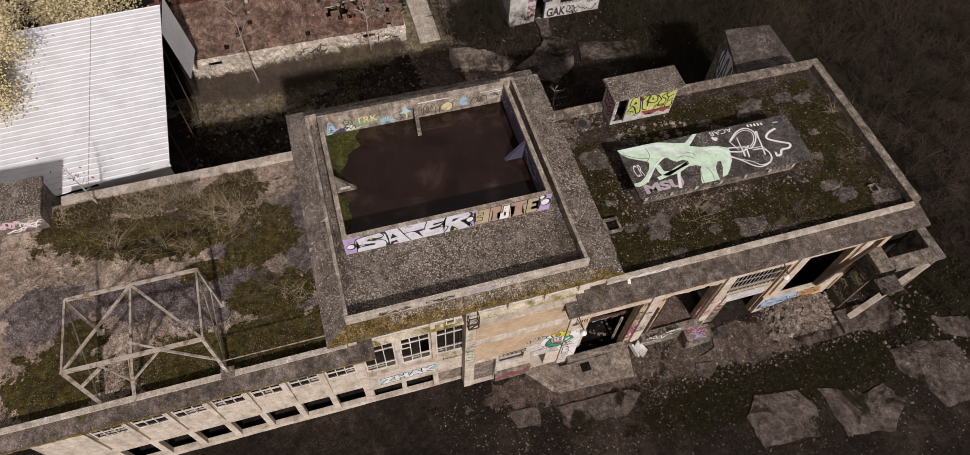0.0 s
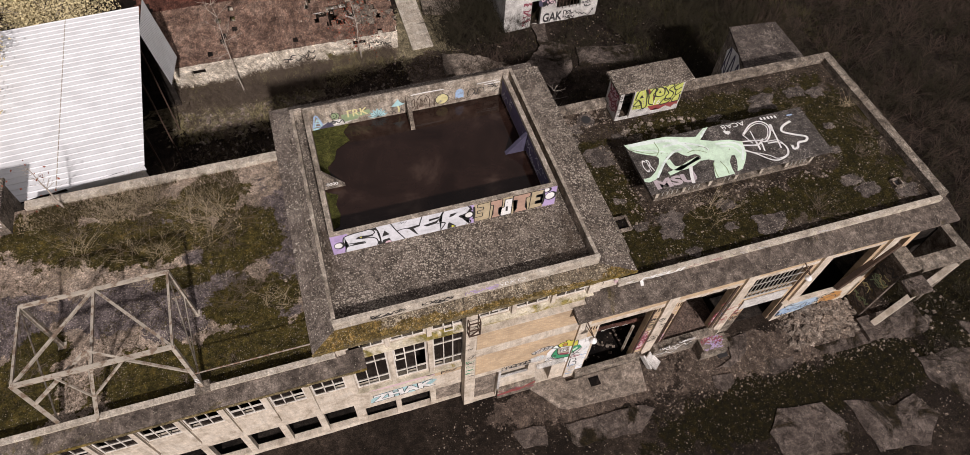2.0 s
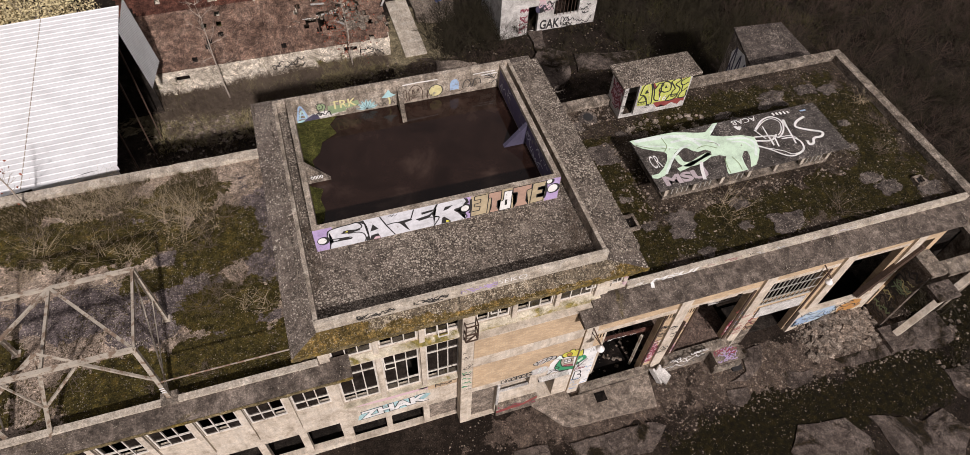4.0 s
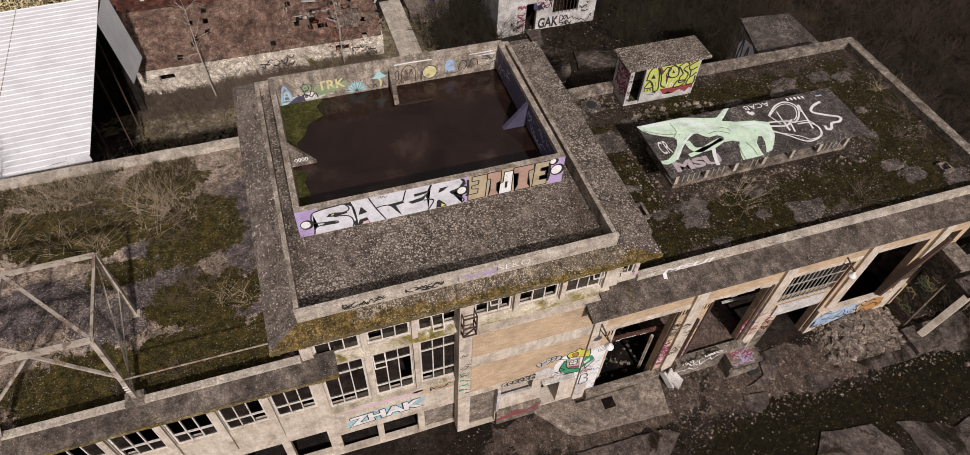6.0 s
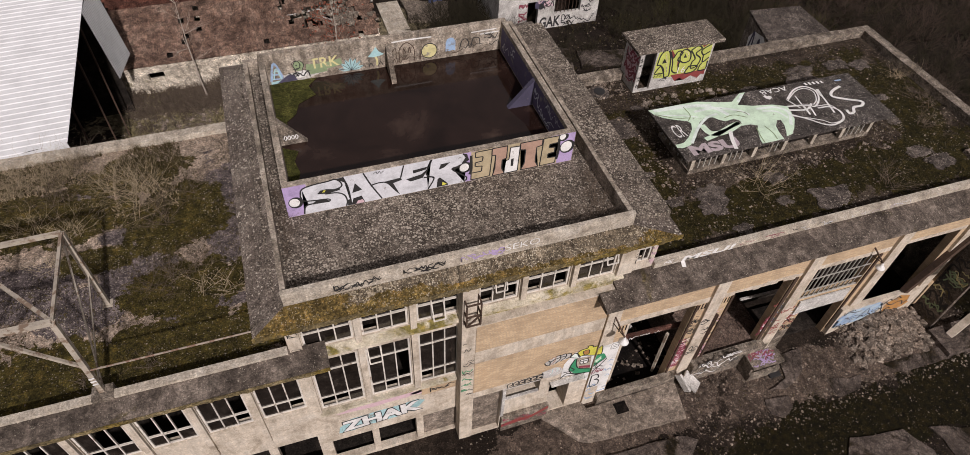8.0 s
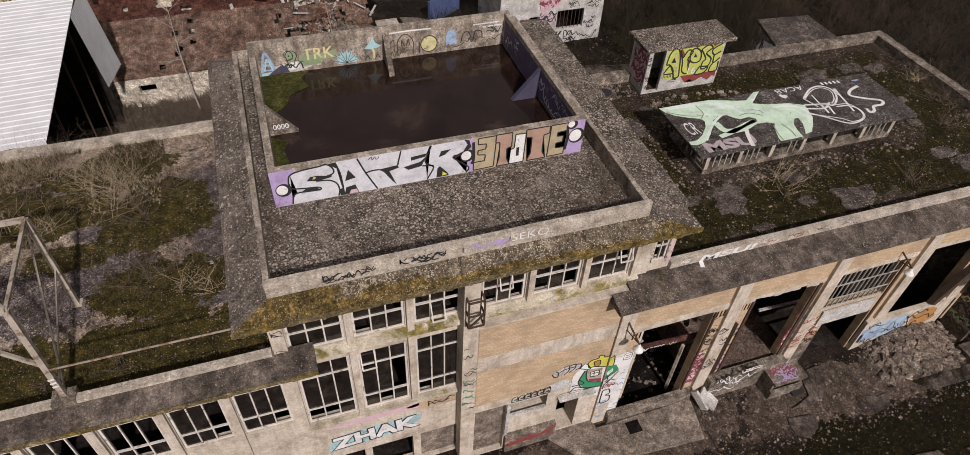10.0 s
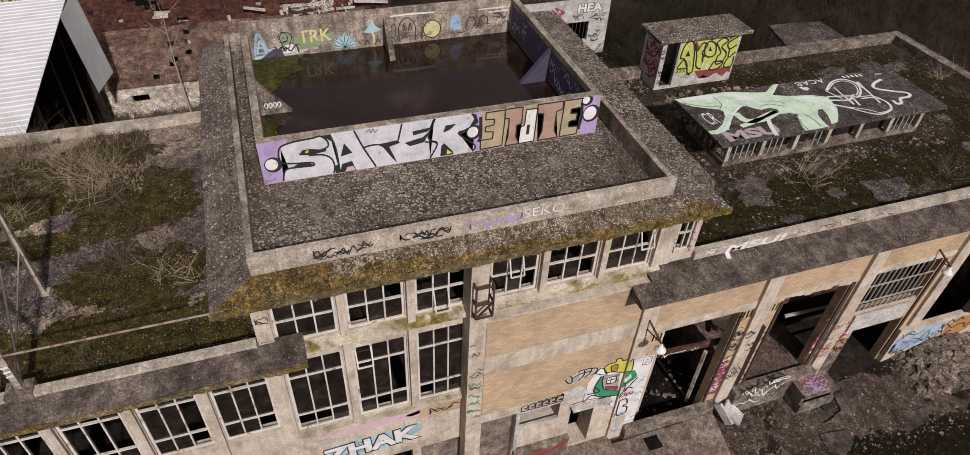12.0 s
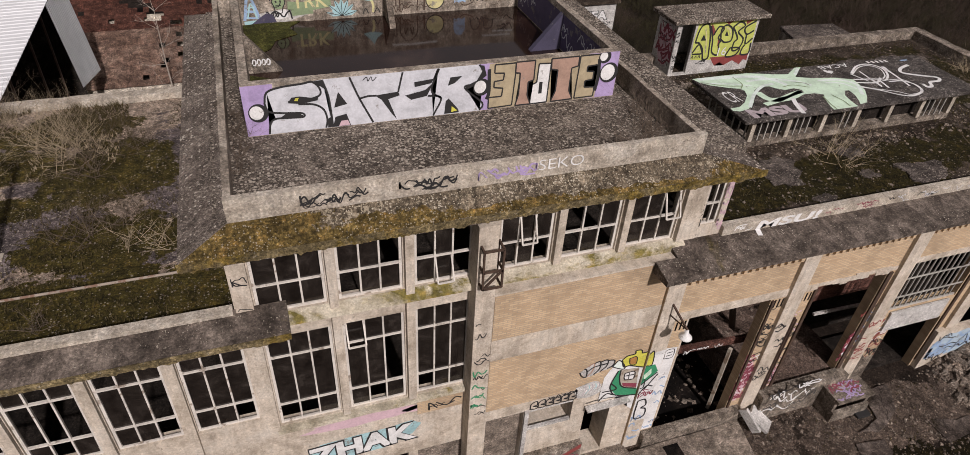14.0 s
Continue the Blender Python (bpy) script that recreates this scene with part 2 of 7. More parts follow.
M["sill"] = stony("pale_mossy_sill", (0.30, 0.26, 0.18), (0.50, 0.445, 0.34), (0.60, 0.55, 0.44), moss=(0.21, 0.175, 0.055), moss_amount=0.52, scale=1.3, speck_at=0.74, speck=(0.15, 0.12, 0.08), blot=0.25, grain_depth=0.35, grit_depth=0.15)
M["fascia"] = stony("yellow_lichen_concrete", (0.10, 0.078, 0.045), (0.17, 0.132, 0.066), (0.25, 0.20, 0.12), moss=(0.17, 0.122, 0.032), moss_amount=0.52, scale=1.6, speck_at=0.66)
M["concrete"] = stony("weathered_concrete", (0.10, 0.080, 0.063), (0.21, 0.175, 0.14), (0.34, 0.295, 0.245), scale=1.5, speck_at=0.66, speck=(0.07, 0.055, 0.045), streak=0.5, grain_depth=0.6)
M["eave"] = stony("dark_eave_screed", (0.060, 0.048, 0.039), (0.115, 0.093, 0.077), (0.21, 0.174, 0.144), moss=(0.09, 0.072, 0.024), moss_amount=0.59, scale=1.1, streak=0.3, speck=(0.36, 0.32, 0.26), speck_at=0.65, grain_depth=0.55, lichen=(17.0, -0.16), lichen_tone=(0.45, 0.40, 0.33), grit_depth=0.35)
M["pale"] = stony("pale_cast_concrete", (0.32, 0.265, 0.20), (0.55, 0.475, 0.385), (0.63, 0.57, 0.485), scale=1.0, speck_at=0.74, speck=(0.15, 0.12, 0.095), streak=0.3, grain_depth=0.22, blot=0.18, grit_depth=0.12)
M["tankwall"] = stony("stained_tank_concrete", (0.17, 0.137, 0.105), (0.33, 0.28, 0.225), (0.47, 0.415, 0.345), scale=1.3, speck_at=0.68, speck=(0.09, 0.072, 0.058), streak=0.5, grain_depth=0.55, blot=0.5, grit_depth=0.35)
M["band"] = stony("grey_rendered_band", (0.30, 0.255, 0.20), (0.46, 0.405, 0.33), (0.57, 0.52, 0.445), blot=0.3, scale=1.4, speck_at=0.72, speck=(0.13, 0.11, 0.09), streak=0.28, grain_depth=0.45, grit_depth=0.25)
# plaster darkened to near black: indoor shade is put into its colour
M["dim"] = stony("shade_dark_plaster", (0.010, 0.008, 0.007), (0.020, 0.016, 0.013), (0.042, 0.034, 0.028), scale=0.6, speck_at=0.72, speck=(0.1, 0.09, 0.08))
# black fill that paints shade: first gate's floor, vent slots, manhole, hatch
M["shade_black"] = stony("shade_black_fill", (0.004, 0.003, 0.003), (0.008, 0.006, 0.005), (0.022, 0.016, 0.013), scale=0.8, speck_at=0.70, speck=(0.12, 0.1, 0.09))
M["redfloor"] = stony("red_brown_screed", (0.06, 0.040, 0.031), (0.13, 0.092, 0.073), (0.20, 0.148, 0.12), scale=0.8, speck_at=0.66, speck=(0.2, 0.17, 0.15))
M["ground"] = stony("bare_dirt", (0.009, 0.0062, 0.0045), (0.020, 0.0142, 0.0106), (0.050, 0.037, 0.028), moss=(0.0125, 0.0098, 0.0032), moss_amount=0.52, mats=((22.5, -4.6, 6.5, 1.7), (30.5, -4.6, 4.5, 1.8), (38.0, -1.0, 4.0, 5.0), (20.0, 16.5, 7.0, 2.0), (37.5, 7.0, 5.0, 8.0), (2.0, 18.0, 9.0, 3.0)), scale=0.3, speck=(0.16, 0.132, 0.108), speck_at=0.67, fine=18, bare=((23.0, -1.6, 5.0, 1.6), (29.5, -1.8, 4.2, 1.5), (14.0, -1.0, 6.0, 1.6), (12.0, 25.0, 2.5, 4.0)), soil=((-3.5, 27.8, 6.5, 3.4), (5.0, 29.2, 6.0, 1.4), (11.5, 30.5, 2.4, 5.0)), soil_tone=(0.20, 0.168, 0.105), bare_tone=(0.105, 0.079, 0.062))
M["paving"] = stony("broken_paving", moss=(0.020, 0.015, 0.008), moss_amount=0.53, dark=(0.050, 0.039, 0.032), mid=(0.098, 0.078, 0.066), light=(0.165, 0.136, 0.116), scale=0.8, speck_at=0.68, fine=26, crack=True, grain_depth=0.55)
M["redboard"] = stony("red_brown_board", (0.05, 0.020, 0.015), (0.12, 0.058, 0.044), (0.19, 0.10, 0.078), scale=1.6, speck_at=0.64, speck=(0.22, 0.2, 0.18))
M["slabpale"] = stony("pale_loading_slab", (0.105, 0.085, 0.068), (0.22, 0.18, 0.145), (0.32, 0.268, 0.218), scale=0.6, speck_at=0.68, fine=26, grain_depth=0.5)
M["brick"] = brickwork("buff_brick", (0.61, 0.45, 0.28), (0.46, 0.32, 0.19), (0.40, 0.315, 0.22))
M["water"] = shader("pond_water", 0.07, 0.0, 1.38)[0]
wb = M["water"].node_tree
bump(wb.nodes, wb.links, wb.nodes["Principled BSDF"], noise_of(wb.nodes, wb.links, coords(wb.nodes, wb.links), 1.3, 3, 0.5), 0.12, 0.02)
f = noise_of(wb.nodes, wb.links, coords(wb.nodes, wb.links), 0.45, 6, 0.6, 0.5)
wb.links.new(ramp(wb.nodes, wb.links, f, [(0.35, (0.010, 0.0048, 0.0034)), (0.55, (0.019, 0.0098, 0.0072)), (0.72, (0.050, 0.031, 0.023))]), wb.nodes["Principled BSDF"].inputs["Base Color"])
M["moss"] = stony("bright_moss", (0.032, 0.034, 0.008), (0.055, 0.056, 0.014), (0.085, 0.08, 0.022), scale=2.0, speck_at=0.75, speck=(0.14, 0.14, 0.05))
M["steel"] = worn_paint("grey_painted_steel", (0.42, 0.40, 0.36), (0.16, 0.10, 0.06), 0.60, 0.6)
M["sash"] = worn_paint("flaking_white_sash_paint", (0.66, 0.615, 0.55), (0.20, 0.15, 0.11), 0.57, 0.6)
M["galv"] = worn_paint("galvanised_steel", (0.42, 0.37, 0.30), (0.15, 0.095, 0.06), 0.51, 0.6)
M["rustpale"] = worn_paint("flaking_pipe_paint", (0.30, 0.25, 0.2), (0.14, 0.07, 0.04), 0.5, 0.7)
M["rust"] = plain("rusty_iron", (0.075, 0.045, 0.03), 0.8, 0.2, 0.5, 9)
M["white_sheet"] = plain("white_corrugated_sheet", (0.66, 0.665, 0.67), 0.5, 0.0, 0.16, 0.9)
M["tile"] = stony("brown_roof_tile", (0.066, 0.041, 0.030), (0.155, 0.100, 0.075), (0.27, 0.190, 0.145), scale=0.7, speck=(0.3, 0.27, 0.23), speck_at=0.70, island=True)
M["red_tile"] = stony("red_roof_tile", (0.045, 0.020, 0.014), (0.08, 0.035, 0.025), (0.125, 0.058, 0.042), scale=0.7, speck_at=0.74, island=True)
M["rubblewall"] = stony("crumbling_render", (0.30, 0.255, 0.20), (0.60, 0.53, 0.43), (0.76, 0.69, 0.58), moss=(0.12, 0.105, 0.04), moss_amount=0.55, scale=0.9, speck=(0.09, 0.08, 0.06), speck_at=0.66)
M["whitewash"] = stony("dirty_whitewash", (0.3, 0.28, 0.26), (0.5, 0.48, 0.45), (0.62, 0.6, 0.57), blot=0.3, grain_depth=0.4, scale=0.8, speck_at=0.72, speck=(0.25, 0.22, 0.2), grit_depth=0.25)
M["stone"] = stony("rubble_stone", (0.09, 0.070, 0.055), (0.20, 0.162, 0.130), (0.38, 0.325, 0.27), scale=3.0, speck_at=0.72, island=True)
M["bark"] = plain("pale_bark", (0.36, 0.31, 0.26), 0.9, 0, 0.4, 8)
M["twig"] = plain("dry_twig", (0.40, 0.325, 0.24), 0.95, 0, 0.4, 3)
M["greytwig"] = plain("grey_brown_twig", (0.125, 0.096, 0.072), 0.95, 0, 0.4, 3)
M["brush"] = plain("dark_brush_twig", (0.030, 0.025, 0.015), 0.95, 0, 0.45, 2)
M["redbrush"] = plain("red_brown_twig", (0.062, 0.043, 0.033), 0.95, 0, 0.45, 2)
M["olive"] = plain("olive_grass", (0.060, 0.055, 0.021), 0.95, 0, 0.5, 0.6)
M["grass"] = plain("dry_grass", (0.072, 0.056, 0.024), 0.95, 0, 0.5, 1.5)
M["straw"] = plain("pale_straw", (0.36, 0.29, 0.195), 0.95, 0, 0.4, 2)
M["leaf"] = plain("ivy_leaf", (0.25, 0.21, 0.10), 0.8, 0, 0.5, 2)
M["redleaf"] = plain("red_dry_leaf", (0.20, 0.06, 0.035), 0.9, 0, 0.4, 3)
M["ochreleaf"] = plain("ochre_leaf", (0.56, 0.475, 0.275), 0.9, 0, 0.45, 2)
mg, n, l, b = shader("window_glass", 0.08, 0.0, 1.45)
b.inputs["Transmission Weight"].default_value = 0.55
# blotchy brown puts the panes' reflection of the dim interior into the glass colour
pane_tone = noise_of(n, l, coords(n, l), 2.2, 6, 0.65, 0.4)
l.new(ramp(n, l, pane_tone, [(0.3, (0.016, 0.012, 0.010)), (0.55, (0.040, 0.032, 0.027)), (0.75, (0.10, 0.084, 0.072))]), b.inputs["Base Color"])
M["glass"] = mg
for key, col in {"silver": (0.60, 0.605, 0.635), "white": (0.74, 0.73, 0.71), "black": (0.018, 0.017, 0.017), "violet": (0.42, 0.32, 0.54), "mint": (0.60, 0.76, 0.58),
                 "yellow": (0.62, 0.58, 0.08), "lime": (0.50, 0.54, 0.12), "green": (0.035, 0.26, 0.12), "cyan": (0.36, 0.56, 0.58), "blue": (0.30, 0.42, 0.60), "tan": (0.42, 0.345, 0.22), "tan2": (0.40, 0.26, 0.195),
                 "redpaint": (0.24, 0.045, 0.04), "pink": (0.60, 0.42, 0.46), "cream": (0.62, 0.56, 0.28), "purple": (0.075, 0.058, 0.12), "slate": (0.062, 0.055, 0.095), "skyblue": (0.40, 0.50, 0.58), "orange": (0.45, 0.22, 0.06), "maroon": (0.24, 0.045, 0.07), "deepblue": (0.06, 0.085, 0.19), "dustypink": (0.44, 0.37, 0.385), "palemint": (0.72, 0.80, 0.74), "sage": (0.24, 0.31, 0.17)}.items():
    M[key] = worn_paint(key + "_spray_paint", col, (0.2, 0.18, 0.16), {"black": 0.7, "cyan": 0.56, "blue": 0.55, "cream": 0.53, "orange": 0.55, "skyblue": 0.54, "purple": 0.58}.get(key, 0.62))


# ---- mesh helpers ----
def mesh_of(name, bm, material, smooth=False):
    me = bpy.data.meshes.new(name)
    bm.to_mesh(me)
    bm.free()
    me.materials.append(M[material] if isinstance(material, str) else material)
    if smooth:
        me.shade_smooth()
    return me


def thing(name, bm, material, label, category, group="", kind="", smooth=False):
    return tagged(new(name, mesh_of(name, bm, material, smooth)), label, category, group, kind)


def holder(name, label, category, group="", kind="", at=(0, 0, 0)):
    e = new(name)
    e.location = at
    e.empty_display_size = 0.2
    return tagged(e, label, category, group, kind)


def part(name, bm, material, parent, label="", smooth=False):
    ob = new(name, bm if isinstance(bm, bpy.types.Mesh) else mesh_of(name, bm, material, smooth))
    ob.parent = parent
    if parent.type == 'EMPTY' or parent.location.length > 0:
        ob.matrix_parent_inverse = Matrix.Translation(parent.location).inverted()
    return tagged(ob, label)


def box(bm, x0, x1, y0, y1, z0, z1):
    v = [bm.verts.new(p) for p in ((x0, y0, z0), (x1, y0, z0), (x1, y1, z0), (x0, y1, z0), (x0, y0, z1), (x1, y0, z1), (x1, y1, z1), (x0, y1, z1))]
    for q in ((0, 3, 2, 1), (4, 5, 6, 7), (0, 1, 5, 4), (1, 2, 6, 5), (2, 3, 7, 6), (3, 0, 4, 7)):
        bm.faces.new([v[i] for i in q])
    return v


def boxes(*rows):
    bm = bmesh.new()
    for r in rows:
        box(bm, *r)
    return bm


def prism(bm, profile, x0, x1):
    """A profile of (y, z), anticlockwise seen from +x, drawn out along x."""
    a = [bm.verts.new((x0, y, z)) for y, z in profile]
    c = [bm.verts.new((x1, y, z)) for y, z in profile]
    k = len(profile)
    for i in range(k):
        bm.faces.new((a[i], a[(i + 1) % k], c[(i + 1) % k], c[i]))
    bm.faces.new(list(reversed(a)))
    bm.faces.new(c)
    bmesh.ops.recalc_face_normals(bm, faces=bm.faces[:])


def bar(bm, p, q, w, h=None, up=(0, 0, 1)):
    """A straight rectangular bar from p to q."""
    p, q = Vector(p), Vector(q)
    d = (q - p).normalized()
    s = d.cross(Vector(up))
    s = s.normalized() if s.length > 1e-4 else Vector((1, 0, 0))
    u = s.cross(d)
    h = h or w
    ring = [(-1, -1), (1, -1), (1, 1), (-1, 1)]
    a = [bm.verts.new(p + s * i * w / 2 + u * j * h / 2) for i, j in ring]
    c = [bm.verts.new(q + s * i * w / 2 + u * j * h / 2) for i, j in ring]
    for i in range(4):
        bm.faces.new((a[i], a[(i + 1) % 4], c[(i + 1) % 4], c[i]))
    bm.faces.new(list(reversed(a)))
    bm.faces.new(c)


def wall(bm, a0, a1, z0, z1, d0, d1, holes=(), along='x'):
    """A wall of real thickness, one connected mesh, with openings (a0, a1, z0, z1) cut right through."""
    ca = sorted({a0, a1, *[v for h in holes for v in h[:2] if a0 < v < a1]})
    cz = sorted({z0, z1, *[v for h in holes for v in h[2:] if z0 < v < z1]})
    na, nz = len(ca) - 1, len(cz) - 1

    def full(i, j):
        if not (0 <= i < na and 0 <= j < nz):
            return False
        x, z = (ca[i] + ca[i + 1]) / 2, (cz[j] + cz[j + 1]) / 2
        return not any(h[0] < x < h[1] and h[2] < z < h[3] for h in holes)

    made = {}

    def vert(i, k, j):
        if (i, k, j) not in made:
            p = (ca[i], (d0, d1)[k], cz[j])
            made[i, k, j] = bm.verts.new(p if along == 'x' else (p[1], p[0], p[2]))
        return made[i, k, j]

    for i in range(na):
        for j in range(nz):
            if not full(i, j):
                continue
            bm.faces.new((vert(i, 0, j), vert(i + 1, 0, j), vert(i + 1, 0, j + 1), vert(i, 0, j + 1)))
            bm.faces.new((vert(i, 1, j + 1), vert(i + 1, 1, j + 1), vert(i + 1, 1, j), vert(i, 1, j)))
            for di, dj, e in ((-1, 0, ((0, 0), (0, 1))), (1, 0, ((1, 1), (1, 0))), (0, -1, ((1, 0), (0, 0))), (0, 1, ((0, 1), (1, 1)))):
                if not full(i + di, j + dj):
                    (p, q), (r, s) = e
                    bm.faces.new((vert(i + p, 0, j + q), vert(i + r, 0, j + s), vert(i + r, 1, j + s), vert(i + p, 1, j + q)))
    bmesh.ops.recalc_face_normals(bm, faces=bm.faces[:])


def tube(bm, p, q, r0, r1, sides=5):
    p, q = Vector(p), Vector(q)
    d = q - p
    if d.length < 1e-5:
        return
    s = d.orthogonal().normalized()
    u = d.normalized().cross(s)
    rings = []
    for c, r in ((p, r0), (q, r1)):
        rings.append([bm.verts.new(c + (s * math.cos(a) + u * math.sin(a)) * r) for a in (i * math.tau / sides for i in range(sides))])
    for i in range(sides):
        bm.faces.new((rings[0][i], rings[0][(i + 1) % sides], rings[1][(i + 1) % sides], rings[1][i]))
    bm.faces.new(rings[1])
    bm.faces.new(list(reversed(rings[0])))


def roughen(bm, amount, scale=1.0, keep=None):
    for v in bm.verts:
        if keep is None or keep(v.co):
            v.co += noise.noise_vector(v.co * scale) * amount


# paint on walls and roofs: flat shapes 4 mm proud of the surface
class Face:
    """A surface to paint on: a corner, the way along it and the way up it."""
    def __init__(self, corner, along, up, parent, wide=1.0, tall=1.0):
        self.o, self.a, self.u, self.parent = Vector(corner), Vector(along).normalized(), Vector(up).normalized(), parent
        self.n, self.wide, self.tall = self.a.cross(self.u), wide, tall

    def at(self, s, v, lift):
        return self.o + self.a * (s * self.wide) + self.u * (v * self.tall) + self.n * lift


def spline(pts, steps=6):
    if len(pts) < 3:
        return [Vector(p) for p in pts]
    p = [Vector(q) for q in pts]
    p = [p[0] * 2 - p[1]] + p + [p[-1] * 2 - p[-2]]
    out = []
    for i in range(1, len(p) - 2):
        for k in range(steps):
            t = k / steps
            out.append(0.5 * ((2 * p[i]) + (p[i + 1] - p[i - 1]) * t + (2 * p[i - 1] - 5 * p[i] + 4 * p[i + 1] - p[i + 2]) * t * t + (3 * p[i] - p[i - 1] - 3 * p[i + 1] + p[i + 2]) * t ** 3))
    return out + [p[-2]]


def strokes(name, face, lines, material, lift=0.004, label=""):
    """Brush lines (width, points) on a face, as one part."""
    bm = bmesh.new()
    for w, pts in lines:
        c = spline(pts)
        prev = None
        for i, q in enumerate(c):
            d = (c[min(i + 1, len(c) - 1)] - c[max(i - 1, 0)])
            d = d.normalized() if d.length > 1e-6 else Vector((1, 0))
            s = Vector((-d.y, d.x)) * w / 2
            pair = (bm.verts.new(face.at(q.x + s.x, q.y + s.y, lift)), bm.verts.new(face.at(q.x - s.x, q.y - s.y, lift)))
            if prev:
                bm.faces.new((prev[0], prev[1], pair[1], pair[0]))
            prev = pair
        lift += 0.0003
    return part(name, bm, material, face.parent, label)


def patch(name, face, outlines, material, lift=0.003, label=""):
    bm = bmesh.new()
    for pts in outlines:
        bm.faces.new([bm.verts.new(face.at(x, y, lift)) for x, y in pts])
    bmesh.ops.triangulate(bm, faces=bm.faces[:])
    return part(name, bm, material, face.parent, label)


def blob(cx, cy, rx, ry, k=14, wob=0.0, seed=0):
    r = random.Random(seed)
    return [(cx + rx * math.cos(a) * (1 + wob * (r.random() - 0.5)), cy + ry * math.sin(a) * (1 + wob * (r.random() - 0.5))) for a in (i * math.tau / k for i in range(k))]


def lettering(word, face, s, v, width, height, material, lift=0.005, fat=0.0, slant=0.0, label=""):
    """Sprayed letters fitted to a width and height."""
    c = bpy.data.curves.new("lettering", 'FONT')
    c.body, c.size, c.offset, c.shear = word, 1.0, fat, slant
    c.resolution_u = 3
    ob = new("lettering", c)
    bpy.context.view_layer.update()
    d = ob.dimensions.copy()
    sx, sy = width / max(d.x, 0.01), height / max(d.y, 0.01)
    lo = Vector(ob.bound_box[0])
    ob.data.materials.append(M[material])
    m = Matrix((face.a, face.u, face.n)).transposed().to_4x4()
    m.translation = face.at(s, v, lift)
    ob.parent = face.parent
    ob.matrix_world = m @ Matrix.Diagonal((sx, sy, 1, 1)) @ Matrix.Translation((-lo.x, -lo.y, 0))
    return tagged(ob, label)


def tags(name, face, s0, s1, v0, v1, count, material, seed, size=0.3, w=0.035, lift=0.004, label=""):
    """Illegible sprayed scrawl: short looping lines."""
    r = random.Random(seed)
    lines = []
    for _ in range(count):
        cx, cy, k = r.uniform(s0, s1), r.uniform(v0, v1), r.randint(4, 7)
        sz = size * r.uniform(0.6, 1.4)
        lines.append((w * r.uniform(0.7, 1.3), [(min(max(cx + (i / k - 0.5) * sz * 2, s0), s1), min(max(cy + r.uniform(-1, 1) * sz * 0.5, v0), v1)) for i in range(k)]))
    for i, line in enumerate(lines):
        strokes(name, face, [line], material, lift + 0.0003 * i, label)


def glyph(face, outline, fill, counters=(), lift=0.006, edge=0.07, label=""):
    """One sprayed block letter: filled shape, black outline, black counters."""
    body = patch("letter", face, [outline], fill, lift, label)
    strokes("letter_outline", face, [(edge, [a, ((a[0] + c[0]) / 2, (a[1] + c[1]) / 2), c][::2]) for a, c in zip(outline, outline[1:] + outline[:1])], "black", lift + 0.002)
    for c in counters:
        patch("counter", face, [c], "black", lift + 0.003)
    return body


# ---- ground ----
GZ = -1.5


def ground_height(x, y):
    even = 0.3 if y < 0.5 else 1.0
    h = GZ + even * (0.10 * noise.noise(Vector((x * 0.35, y * 0.35, 0))) + 0.05 * noise.noise(Vector((x * 1.3, y * 1.3, 5))))
    if -2.6 < y < 0.6:
        h += 0.95 * math.exp(-((x - 28.6) / 2.0) ** 2) * max(0.0, min(1.0, 1.0 + (y - 0.1) / 2.4))
    h += max(0.0, min(1.0, (x - 14) / 8)) * max(0.0, min(1.0, (y - 14) / 10)) * 0.7
    h -= max(0.0, min(1.0, (6 - x) / 10)) * max(0.0, min(1.0, (y - 16) / 10)) * 0.4
    return h


def lay_ground():
    bm = bmesh.new()
    xs = [-900, -300, -120, -60] + [-36 + i * 0.5 for i in range(201)] + [90, 140, 320, 900]
    ys = [-900, -300, -100, -40] + [-16 + i * 0.5 for i in range(181)] + [100, 150, 320, 900]
    rows = [[bm.verts.new((x, y, ground_height(x, y))) for x in xs] for y in ys]
    for r, s in zip(rows, rows[1:]):
        for i in range(len(xs) - 1):
            bm.faces.new((r[i], r[i + 1], s[i + 1], s[i]))
    return thing("ground", bm, "ground", "bare brown dirt and thin moss around the derelict works", "ground", kind="structure", smooth=True)


ground = lay_ground()

# ---- tower block: walls ----
PITCH = 1.88
upper = [(1.22, 2.84), (3.12, 4.70), (5.00, 6.50), (7.20, 8.66), (8.95, 10.58), (10.86, 12.40)]
lower = upper[:3]
tower_holes = [(a, b, 7.62, 9.50) for a, b in upper] + [(a, b, 3.40, 6.82) for a, b in lower] + [(a, b, -1.3, 0.62) for a, b in lower]
tower_holes += [(7.0, 8.25, -1.45, 2.0), (8.42, 9.95, 0.92, 1.98), (10.45, 11.4, -1.2, 1.42), (13.25, 13.8, 7.9, 9.35)]
bm = bmesh.new()
wall(bm, 0.75, 14.0, -1.9, 10.0, 0.85, 1.15, tower_holes)
wall_south = thing("wall_south", bm, "pale", "weathered pale concrete frame wall of the tower block", "wall", kind="structure")
bm = boxes((0.75, 1.05, 1.15, 12.6, -1.9, 10.0))
